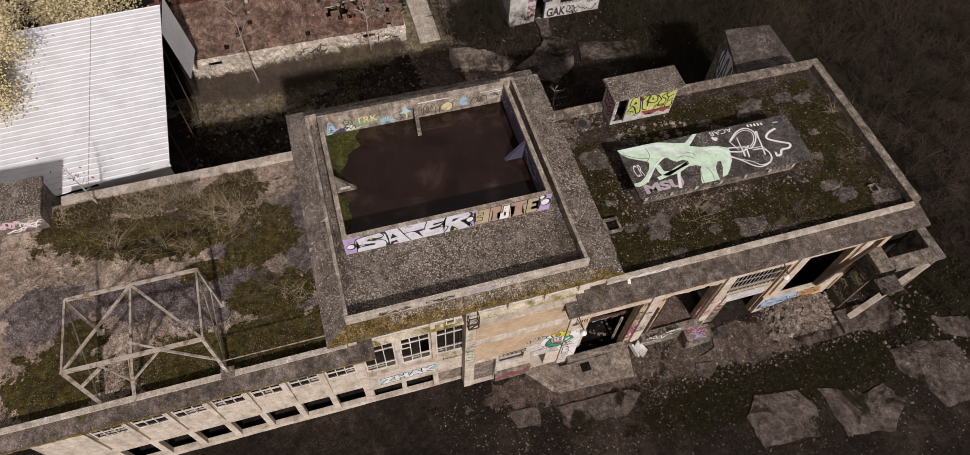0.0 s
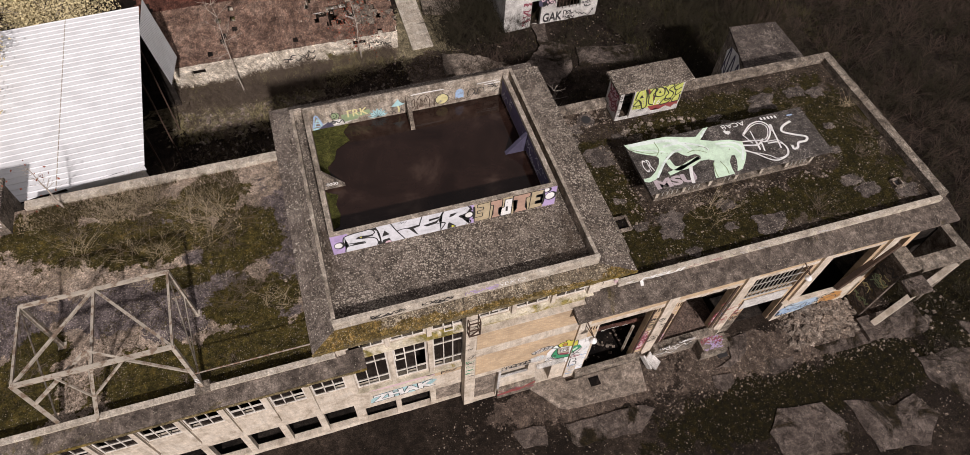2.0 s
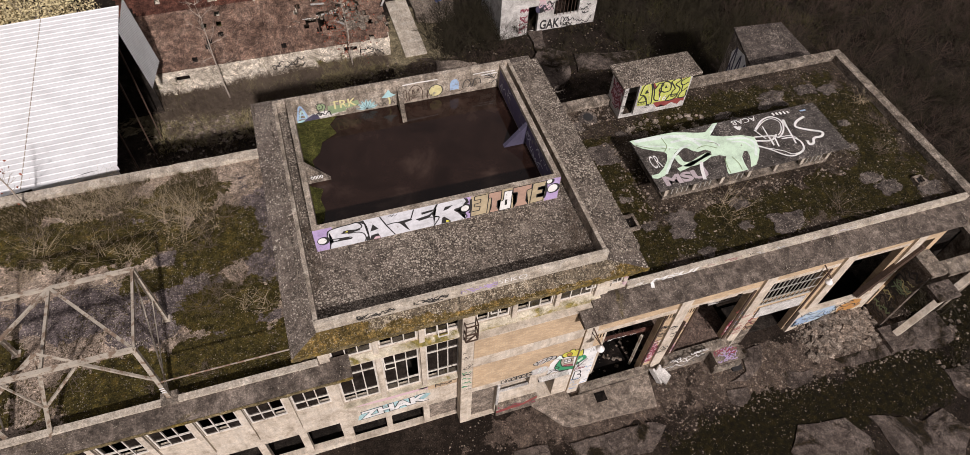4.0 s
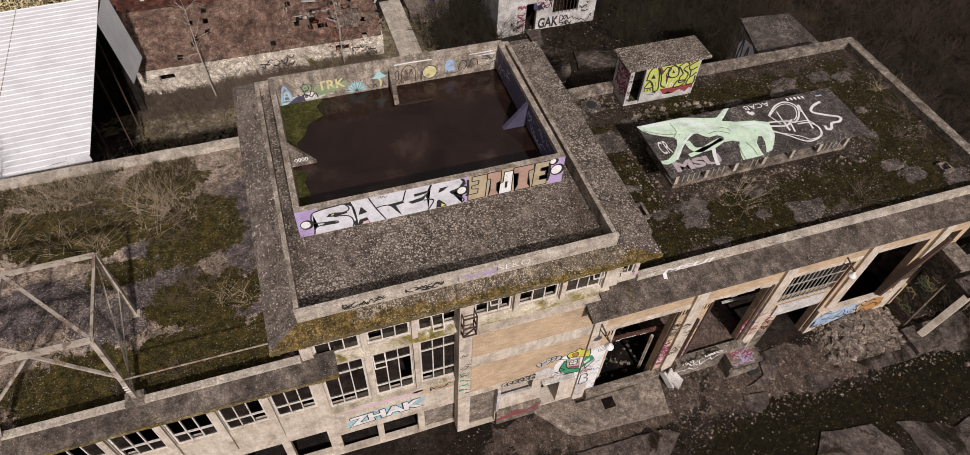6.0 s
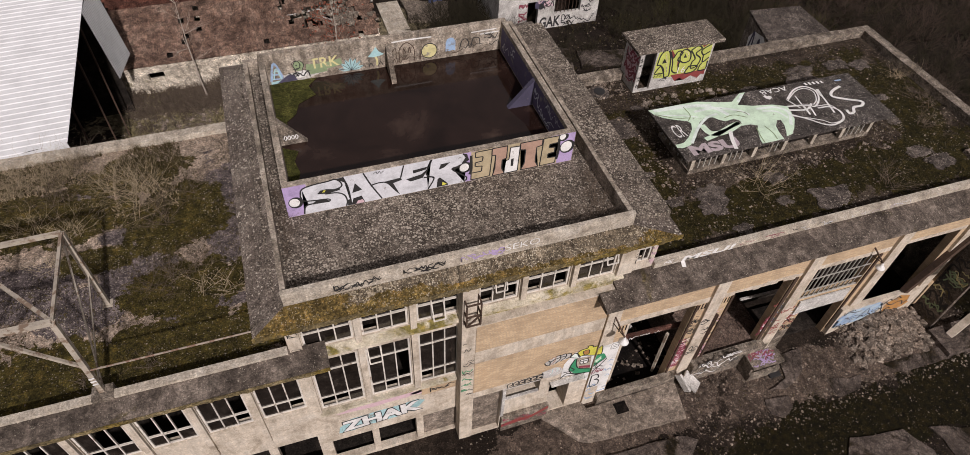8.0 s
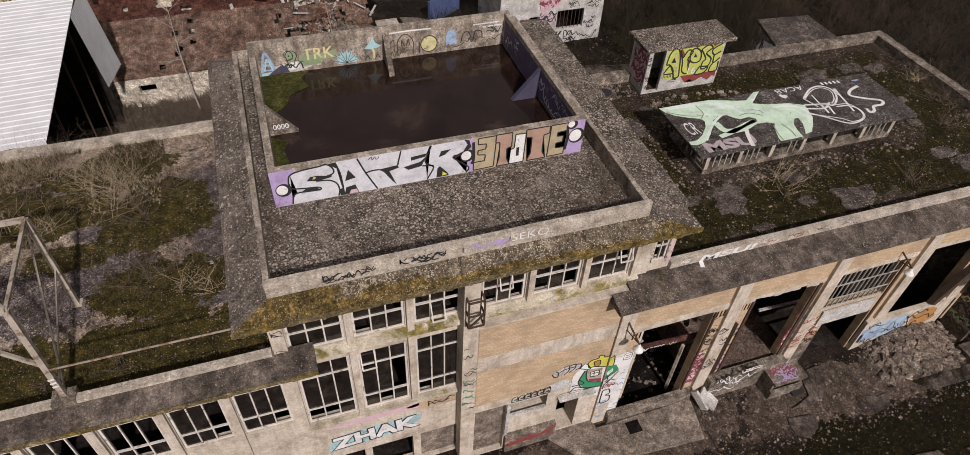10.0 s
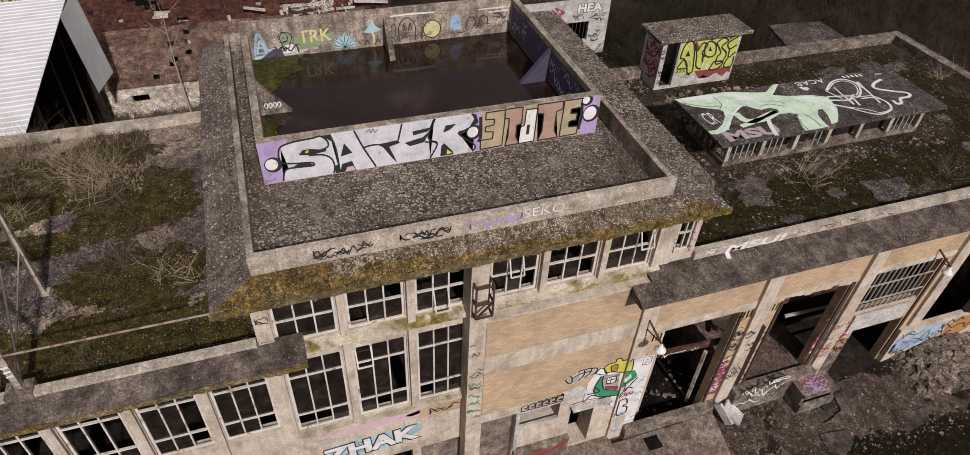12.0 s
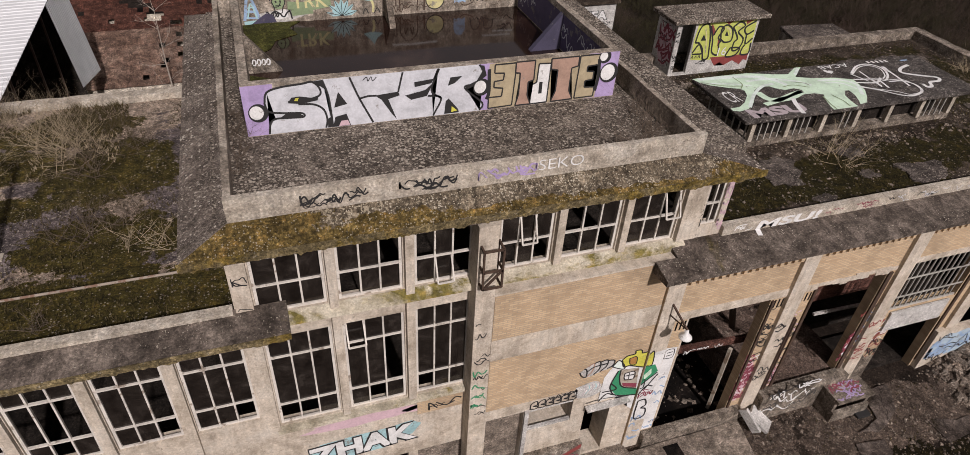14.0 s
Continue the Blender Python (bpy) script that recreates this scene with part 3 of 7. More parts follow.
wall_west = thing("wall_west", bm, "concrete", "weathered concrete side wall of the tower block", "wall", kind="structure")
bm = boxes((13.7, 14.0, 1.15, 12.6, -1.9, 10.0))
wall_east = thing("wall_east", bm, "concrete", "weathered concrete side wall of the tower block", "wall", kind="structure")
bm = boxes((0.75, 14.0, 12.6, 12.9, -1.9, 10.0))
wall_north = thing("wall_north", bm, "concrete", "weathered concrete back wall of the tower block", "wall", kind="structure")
# tower floors carry the shade behind the windows in their tone
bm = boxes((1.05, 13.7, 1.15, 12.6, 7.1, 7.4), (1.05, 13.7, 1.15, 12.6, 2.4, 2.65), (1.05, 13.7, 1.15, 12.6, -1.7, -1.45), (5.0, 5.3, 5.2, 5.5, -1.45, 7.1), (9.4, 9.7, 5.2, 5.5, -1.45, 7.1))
floor_in = thing("floor", bm, "dim", "bare concrete floors inside the tower block, coloured near black for the indoor shade", "floor", kind="structure")

# brick panels and bands on the front
bm = bmesh.new()
wall(bm, 6.95, 12.27, -1.9, 7.33, 0.32, 0.85, [(7.0, 8.25, -1.45, 2.0), (8.42, 9.95, 0.92, 1.98), (10.45, 11.4, -1.2, 1.42)])
part("bay_wall", bm, "pale", wall_south)
part("brick_panel", boxes((6.97, 12.25, 0.295, 0.32, 5.6, 7.30)), "brick", wall_south, "buff brick infill panel")
part("brick_panel", boxes((6.97, 12.25, 0.295, 0.32, 2.50, 4.75)), "brick", wall_south, "buff brick infill panel")
part("brick_panel", boxes((5.0, 6.4, 0.83, 0.85, 2.45, 3.1)), "brick", wall_south, "buff brick infill panel")
bm = bmesh.new()
prism(bm, [(0.60, 7.36), (0.85, 7.30), (0.85, 7.62), (0.62, 7.50)], 0.95, 12.75)
part("sill_ledge", bm, "sill", wall_south, "mossy projecting concrete sill")
part("bay_cap", boxes((6.9, 12.3, 0.27, 0.62, 7.302, 7.36)), "pale", wall_south)
part("lower_ledge", boxes((1.1, 6.4, 0.68, 0.85, 3.22, 3.38)), "sill", wall_south, "mossy concrete sill")
part("concrete_band", boxes((6.96, 12.26, 0.30, 0.32, 4.76, 5.59)), "pale", wall_south, "stained concrete band between the brick panels")
part("centre_pier", boxes((6.43, 6.94, 0.30, 0.85, -1.7, 9.62)), "pale", wall_south, "pale concrete pier")
for k in range(2):
    part("window_frame", boxes((8.42, 9.95, 0.34, 0.44, 0.92 if k else 1.88, 1.02 if k else 1.98)), "whitewash", wall_south)
part("window_board", boxes((7.0, 8.25, 0.55, 0.6, -1.45, 2.0)), "slabpale", wall_south, "grey board closing the opening")
part("window_board", boxes((5.0, 6.5, 0.98, 1.03, -1.3, 0.62)), "slabpale", wall_south, "grey board closing the opening")
part("window_post", boxes((8.26, 8.4, 0.24, 0.32, -0.3, 2.05)), "whitewash", wall_south)
part("window_hood", boxes((10.4, 11.95, 0.06, 0.30, 1.44, 1.5)), "whitewash", wall_south, "thin pale hood over the opening")
part("plinth", boxes((8.3, 10.5, 0.12, 0.32, -1.9, -0.3)), "concrete", wall_south, "low plinth smeared with red paint")
for a, b in zip([0.75] + [w[1] for w in upper[:2]], [w[0] for w in upper[:3]]):
    part("window_pier", boxes((a + 0.04, b - 0.04, 0.70, 0.85, 3.40, 9.55)), "pale", wall_south)
for a, b in zip([w[1] for w in upper[3:]], [w[0] for w in upper[4:]] + [13.1]):
    part("window_pier", boxes((a + 0.04, b - 0.04, 0.70, 0.85, 7.62, 9.55)), "pale", wall_south)

# ---- tower block: roof slab with sloping overhang, upstand and tank ----
bm = boxes((0.75, 14.0, 0.85, 12.9, 10.0, 10.52))
roof_slab = thing("roof_slab", bm, "gravel", "gravelled concrete terrace of the tower block, speckled with lichen", "roof", kind="structure")


def overhang():
    """Ring of sloping overhang: outer edge low, inner edge high."""
    bm = bmesh.new()
    out = [(0.0, 0.0), (14.06, 0.0), (13.85, 13.6), (0.0, 13.6)]
    inn = [(1.04, 0.62), (12.40, 0.62), (12.34, 12.5), (1.04, 12.5)]
    levels = [(out, 10.0), (out, 10.2), (inn, 10.60), (inn, 10.0)]
    rings = [[bm.verts.new((x, y, z)) for x, y in ring] for ring, z in levels]
    for j in range(4):
        a, c = rings[j], rings[(j + 1) % 4]
        for i in range(4):
            bm.faces.new((a[i], a[(i + 1) % 4], c[(i + 1) % 4], c[i]))
    bmesh.ops.recalc_face_normals(bm, faces=bm.faces[:])
    bmesh.ops.subdivide_edges(bm, edges=[e for e in bm.edges if e.calc_length() > 3], cuts=30, use_grid_fill=True)
    roughen(bm, 0.02, 2.0)
    return bm


def front_moss():
    bm = bmesh.new()
    prism(bm, [(0.02, 10.06), (0.02, 10.215), (0.6, 10.59), (0.6, 10.3)], 0.05, 13.9)
    bmesh.ops.subdivide_edges(bm, edges=[e for e in bm.edges if e.calc_length() > 3], cuts=60)
    for v in bm.verts:
        if v.co.y > 0.3:
            f = min(1, max(0, (v.co.x - 0.05) / 1.2))
            v.co.x += 0.99 * (1 - f) if v.co.x < 1.2 else 0
            v.co.x = min(v.co.x, 12.4)
        v.co += Vector((0, -0.012, 0.012)) + noise.noise_vector(v.co * 3) * 0.012
    return bm


cornice = thing("cornice", overhang(), "cornice", "sloping concrete cornice speckled with lichen, running round the tower block", "cornice", kind="structure")
part("front_slope", front_moss(), "cornice_moss", cornice, "mossy yellow-brown front slope")
def mossy_rim(x0, x1, y0, y1, z0, z1, hang):
    """A thin crust of lichen on an edge, its lower border ragged."""
    bm = bmesh.new()
    k = int((x1 - x0) / 0.07)
    rows = []
    for i in range(k + 1):
        x = x0 + (x1 - x0) * i / k
        drop = hang * max(0.0, noise.noise(Vector((x * 2.3, z0, 4.0))) + 0.8 * noise.noise(Vector((x * 9.0, z0, 8.0))))
        lip = 0.02 * noise.noise(Vector((x * 6.0, z0, 2.0)))
        rows.append([bm.verts.new(q) for q in ((x, y0 - lip, z0 - drop), (x, y1, z0 - drop), (x, y1, z1), (x, y0 - lip, z1))])
    for a, c in zip(rows, rows[1:]):
        for i in range(4):
            bm.faces.new((a[i], c[i], c[(i + 1) % 4], a[(i + 1) % 4]))
    bm.faces.new(rows[0])
    bm.faces.new(list(reversed(rows[-1])))
    bmesh.ops.recalc_face_normals(bm, faces=bm.faces[:])
    return bm


bm = mossy_rim(-0.012, 14.07, -0.03, 0.003, 10.03, 10.215, 0.12)
part("fascia", bm, "fascia", cornice, "yellow lichen on the cornice edge")
def edge_strip(x0, x1, y0, y1, top):
    bm = boxes((x0, x1, y0, y1, 10.4, top))
    bmesh.ops.subdivide_edges(bm, edges=[e for e in bm.edges if e.calc_length() > 3], cuts=24)
    roughen(bm, 0.012, 3.0)
    return bm


upstand = thing("upstand", edge_strip(1.04, 12.40, 0.60, 0.76, 11.16), "band", "low weathered concrete parapet round the tower roof", "parapet", kind="structure")
for x0, x1, y0, y1 in ((1.04, 1.20, 0.765, 12.5), (12.22, 12.38, 0.765, 12.5), (1.205, 12.215, 12.34, 12.5)):
    part("upstand_side", edge_strip(x0, x1, y0, y1, 11.10), "tankwall", upstand)

TX0, TX1, TY0, TY1, TZ = 1.65, 11.68, 4.12, 11.6, 11.90
bm = boxes((TX0, TX1, TY0, TY0 + 0.22, 10.3, TZ))
tank_front = thing("wall_tank_front", bm, "tankwall", "concrete tank wall with silver and brown graffiti", "wall", kind="structure")
bm = boxes((TX0 + 0.22, TX1 - 0.22, TY1 - 0.22, TY1, 10.3, TZ))
tank_back = thing("wall_tank_back", bm, "tankwall", "concrete tank back wall with small painted motifs", "wall", kind="structure")
bm = boxes((TX0, TX0 + 0.22, TY0 + 0.22, TY1, 10.3, TZ))
tank_left = thing("wall_tank_left", bm, "tankwall", "weathered concrete side wall of the roof tank", "wall", kind="structure")
bm = boxes((TX1 - 0.22, TX1, TY0 + 0.22, TY1, 10.3, TZ))
tank_right = thing("wall_tank_right", bm, "tankwall", "concrete side wall of the roof tank, painted dark purple inside", "wall", kind="structure")
bm = bmesh.new()
box(bm, TX0 + 0.2, TX1 - 0.2, TY0 + 0.2, TY1 - 0.2, 10.53, 10.56)
water = thing("water", bm, "water", "shallow brown rainwater standing in the open roof tank", "water", kind="structure")


def gusset(name, p, q, r, thick, parent, mat="concrete"):
    """Triangular stiffening web between three corners."""
    bm = bmesh.new()
    p, q, r = Vector(p), Vector(q), Vector(r)
    nn = (q - p).cross(r - p).normalized() * thick / 2
    a = [bm.verts.new(v + nn) for v in (p, q, r)]
    c = [bm.verts.new(v - nn) for v in (p, q, r)]
    bm.faces.new(a)
    bm.faces.new(list(reversed(c)))
    for i in range(3):
        bm.faces.new((a[i], c[i], c[(i + 1) % 3], a[(i + 1) % 3]))
    bmesh.ops.recalc_face_normals(bm, faces=bm.faces[:])
    return part(name, bm, mat, parent)


gusset("gusset", (TX0 + 0.2, 7.75, 11.76), (TX0 + 0.2, 7.75, 10.5), (2.85, 7.75, 10.5), 0.2, tank_left)
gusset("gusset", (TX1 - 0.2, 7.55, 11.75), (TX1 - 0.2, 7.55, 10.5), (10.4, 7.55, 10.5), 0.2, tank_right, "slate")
gusset("gusset", (6.66, TY1 - 0.2, 11.76), (6.66, TY1 - 0.2, 10.5), (6.6, 10.1, 10.5), 0.2, tank_back)


def silt(name, outline, z, material, label):
    bm = bmesh.new()
    top = [bm.verts.new((x, y, z)) for x, y in outline]
    low = [bm.verts.new((x, y, z - 0.06)) for x, y in outline]
    bm.faces.new(top)
    for i in range(len(top)):
        bm.faces.new((top[i - 1], top[i], low[i], low[i - 1]))
    bmesh.ops.recalc_face_normals(bm, faces=bm.faces[:])
    return thing(name, bm, material, label, "sediment", kind="structure")


def ragged(x0, x1, y0, y1, seed, wob=0.35, k=44):
    """An irregular outline that roughly fills a rectangle."""
    out = []
    for i in range(k):
        a = i * math.tau / k
        c, s = math.cos(a), math.sin(a)
        f = 1.08 * (1 + wob * (noise.noise(Vector((c * 1.1, s * 1.1, seed * 3.7))) + 0.5 * noise.noise(Vector((c * 3.5, s * 3.5, seed * 1.9))) + 0.25 * noise.noise(Vector((c * 9, s * 9, seed)))))
        q = (abs(c) ** 3 + abs(s) ** 3) ** (-1 / 3)
        out.append(((x0 + x1) / 2 + c * q * (x1 - x0) / 2 * f, (y0 + y1) / 2 + s * q * (y1 - y0) / 2 * f))
    return out


silt("moss_patch", [(1.88, 11.3), (1.88, 8.1), (2.3, 8.3), (2.2, 8.9), (2.6, 9.3), (2.8, 9.9), (3.5, 10.3), (3.3, 10.9), (3.7, 11.36), (2.4, 11.37)], 10.585, "moss", "bright green moss on silt in the tank corner")
silt("moss_patch", [(1.88, 7.5), (1.88, 5.4), (2.15, 5.5), (2.3, 6.1), (2.2, 6.7), (2.4, 7.2)], 10.58, "moss", "green moss on silt along the tank wall")

# ---- east wing (lower, flat roof) ----
WF = 0.25
wing_holes = [(13.35, 16.45, -1.9, 4.78), (18.25, 21.2, -1.9, 4.85), (22.35, 25.6, 2.6, 4.95), (23.0, 25.6, -1.9, 1.5), (26.9, 30.1, -0.6, 5.1), (31.0, 32.0, 0.2, 5.1)]
bm = bmesh.new()
wall(bm, 12.28, 32.4, -1.9, 7.1, WF, WF + 0.35, wing_holes)
wall_wing = thing("wall_wing_south", bm, "brick", "buff brick front wall of the flat-roofed wing with large gate openings", "wall", kind="structure")
part("gate_lintel", boxes((12.86, 17.0, WF - 0.03, WF, 4.78, 5.1)), "pale", wall_wing)
rl = random.Random(31)
part("gate_lintel", boxes(*[(17.6 + 0.3 * k, 17.9 + 0.3 * k, WF - 0.03 - rl.uniform(0, 0.012), WF, 4.85 + rl.uniform(-0.09, 0.1), 5.05 + rl.uniform(-0.03, 0.05)) for k in range(13)]), "pale", wall_wing, "torn white plaster edge over the gate")
part("gate_lintel", boxes((22.15, 26.1, WF - 0.03, WF, 4.95, 5.2)), "pale", wall_wing)
part("gate_lintel", boxes((26.7, 30.3, WF - 0.03, WF, 5.1, 5.3)), "pale", wall_wing)
for x0, x1, z0, z1 in ((16.47, 16.56, -0.75, 4.7), (18.12, 18.23, -0.1, 4.8), (21.22, 21.4, -0.1, 4.8), (25.66, 25.8, -1.0, 4.85)):
    part("guide_rail", boxes((x0, x1, WF - 0.06, WF, z0, z1)), "rust", wall_wing, "dark iron door rail")
# vent slots are not cut: black strips on the wall paint their shade
for xs in (12.98, 16.62, 17.72, 21.42, 22.02):
    for k in range(3):
        part("vent_slot", boxes((xs + 0.15 * k, xs + 0.15 * k + 0.06, WF - 0.006, WF, 4.32, 4.68)), "shade_black", wall_wing, "narrow black strip painting the shade of a vent slot in the brickwork")
part("gate_sill", boxes((12.9, 17.0, -0.02, WF, -1.9, -0.75)), "concrete", wall_wing, "worn concrete gate sill")
part("gate_sill", boxes((17.6, 21.5, -0.2, WF, -1.9, -0.1)), "concrete", wall_wing, "worn concrete gate sill")
for i, x in enumerate((12.28, 17.0, 21.55, 26.15, 30.4)):
    part("pilaster", boxes((x, x + 0.6, WF - (0.13 if i else 0.03), WF, -1.9, 6.95)), "pale", wall_wing)
dentil_mesh = mesh_of("dentil", boxes((0, 0.13, WF - 0.11, WF, 6.32, 6.85)), "brick")
x = 12.95
while x < 32.2:
    if not any(p - 0.15 < x < p + 0.62 for p in (17.0, 21.5, 26.1, 30.35)):
        d = part("dentil", dentil_mesh, None, wall_wing)
        d.location.x = x
    x += 0.26
bm = boxes((14.0, 32.2, 11.7, 12.05, -1.9, 7.0), (32.05, 32.4, WF + 0.35, 11.7, -1.9, 7.0))
wall_wing_n = thing("wall_wing_north", bm, "concrete", "weathered concrete back and end walls of the wing", "wall", kind="structure")
# floor blackened so the gate looks unlit inside
thing("floor_gate", boxes((12.4, 13.35, WF + 0.35, 11.7, -1.8, -1.4), (13.36, 16.44, WF + 0.01, 11.7, -1.8, -1.4), (16.45, 17.4, WF + 0.35, 11.7, -1.8, -1.4)), "shade_black", "floor behind the first gate, blackened to paint the shade inside", "floor", kind="structure")
thing("floor_gate", boxes((17.4, 18.25, WF + 0.35, 11.7, -1.8, -0.25), (18.26, 21.19, WF + 0.01, 11.7, -1.8, -0.25), (21.2, 21.9, WF + 0.35, 11.7, -1.8, -0.25)), "redfloor", "red-brown screed floor behind the second gate", "floor", kind="structure")
# wing floor and posts: the gloom behind the gates is in the colour
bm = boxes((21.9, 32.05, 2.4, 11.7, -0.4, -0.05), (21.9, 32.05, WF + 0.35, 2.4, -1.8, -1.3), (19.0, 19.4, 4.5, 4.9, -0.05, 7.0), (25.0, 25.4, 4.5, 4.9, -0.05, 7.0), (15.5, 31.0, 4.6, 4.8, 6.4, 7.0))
thing("floor_wing", bm, "dim", "concrete floor and posts inside the wing, coloured near black for the indoor shade", "floor", kind="structure")

bm = bmesh.new()
box(bm, 14.0, 32.6, 0.9, 12.0, 7.02, 7.42)
roof_wing = thing("roof_wing", bm, "felt_right", "dark mossy felt roof of the wing with worn bare patches", "roof", kind="structure")
bm = bmesh.new()
prism(bm, [(-0.45, 7.12), (-0.45, 7.30), (0.70, 7.50), (0.95, 7.50), (0.95, 7.05)], 14.0, 33.05)
prism(bm, [(-0.45, 7.12), (-0.45, 7.30), (0.66, 7.50), (0.84, 7.50), (0.84, 7.05)], 12.31, 14.0)
prism(bm, [(-0.45, 7.12), (-0.45, 7.298), (0.26, 7.425), (0.26, 7.05)], 11.6, 12.31)
canopy_wing = thing("canopy_wing", bm, "eave", "dark sloping concrete eave of the wing with a low parapet", "eave", kind="structure")
part("parapet_strip", boxes((14.0, 32.5, 0.702, 0.95, 7.501, 7.82)), "band", canopy_wing, "pale low concrete parapet with faded scrawls")
bm = boxes((14.0, 33.05, 11.75, 12.2, 7.0, 7.82), (32.5, 33.05, 0.95, 11.75, 7.0, 7.84))
bmesh.ops.subdivide_edges(bm, edges=[e for e in bm.edges if e.calc_length() > 3], cuts=24)
roughen(bm, 0.035, 1.7)
parapet_wing = thing("parapet_wing", bm, "concrete", "crumbling concrete parapet of the wing roof", "parapet", kind="structure")

# ---- west wing ----
LZ = 7.62
left_win = [(-0.82 - PITCH * i, 0.78 - PITCH * i - 0.06) for i in range(0, 7)]
left_holes = [(a, b, 3.85, 6.75) for a, b in left_win] + [(a, b, -1.0, 1.45) for a, b in left_win]
bm = bmesh.new()
wall(bm, -14.6, 0.75, -1.9, 7.6, 0.85, 1.15, left_holes)
wall_west_wing = thing("wall_west_wing", bm, "pale", "pale concrete front wall of the long wing with bands of steel windows", "wall", kind="structure")
for a, b in left_win:
    part("window_pier", boxes((a - 0.22, a - 0.02, 0.72, 0.85, 2.3, 7.0)), "pale", wall_west_wing)
bm = boxes((-14.6, -14.3, 1.15, 12.6, -1.9, 7.4), (-14.6, 0.75, 12.6, 12.9, -1.9, 7.4))
thing("wall_west_wing_north", bm, "concrete", "weathered concrete back wall of the long wing", "wall", kind="structure")
# long wing floors: dark tone paints the unlit inside
thing("floor_west_wing", boxes((-14.3, 0.75, 1.15, 12.6, 2.3, 2.6), (-14.3, 0.75, 1.15, 12.6, -1.6, -1.35)), "dim", "bare floors inside the long wing, coloured near black for the indoor shade", "floor", kind="structure")
bm = bmesh.new()
nx, ny = 46, 36
vs = [[bm.verts.new((-15.2 + 15.95 * i / nx, 0.9 + 11.8 * j / ny, LZ + 0.05 * noise.noise(Vector((i * 0.35, j * 0.35, 3))))) for i in range(nx + 1)] for j in range(ny + 1)]
for j in range(ny):
    for i in range(nx):
        bm.faces.new((vs[j][i], vs[j][i + 1], vs[j + 1][i + 1], vs[j + 1][i]))
ext = bmesh.ops.extrude_face_region(bm, geom=bm.faces[:])
for v in ext["geom"]:
    if isinstance(v, bmesh.types.BMVert):
        v.co.z = 7.3
bmesh.ops.recalc_face_normals(bm, faces=bm.faces[:])
roof_west = thing("roof_west_wing", bm, "felt_left", "mossy felt roof of the long wing with bare grey patches", "roof", kind="structure")
bm = bmesh.new()
prism(bm, [(-0.1, 7.62), (-0.1, 7.81), (0.62, 7.96), (0.92, 7.96), (0.92, 7.5)], -15.4, 0.72)
prism(bm, [(-0.1, 7.62), (-0.1, 7.81), (0.62, 7.98), (0.84, 7.98), (0.84, 7.5)], 0.72, 1.9)
canopy_west = thing("canopy_west_wing", bm, "eave", "sloping concrete eave of the long wing, edged with yellow lichen", "eave", kind="structure")
part("parapet_strip", boxes((-15.4, 0.72, 0.66, 0.92, 7.961, 8.08)), "band", canopy_west, "pale concrete edge strip")
part("fascia", mossy_rim(-15.4, 1.9, -0.13, -0.102, 7.66, 7.825, 0.10), "fascia", canopy_west, "yellow lichen on the eave edge")
bm = boxes((-12.3, 0.0, 12.6, 13.05, 7.3, 7.86))
bmesh.ops.subdivide_edges(bm, edges=[e for e in bm.edges if e.calc_length() > 3], cuts=24)
roughen(bm, 0.03, 1.7)
thing("parapet_west_wing", bm, "band", "worn concrete parapet along the back of the long wing", "parapet", kind="structure")

# stair tower at the far end of the long wing
bm = boxes((-19.0, -12.85, 11.4, 13.6, -1.9, 8.84))
stair_tower = thing("stair_tower", bm, "concrete", "flat-roofed concrete stair tower with faded graffiti", "tower", kind="structure")
part("roof_slab", boxes((-19.2, -12.72, 11.3, 13.75, 8.84, 9.0)), "gravel", stair_tower)


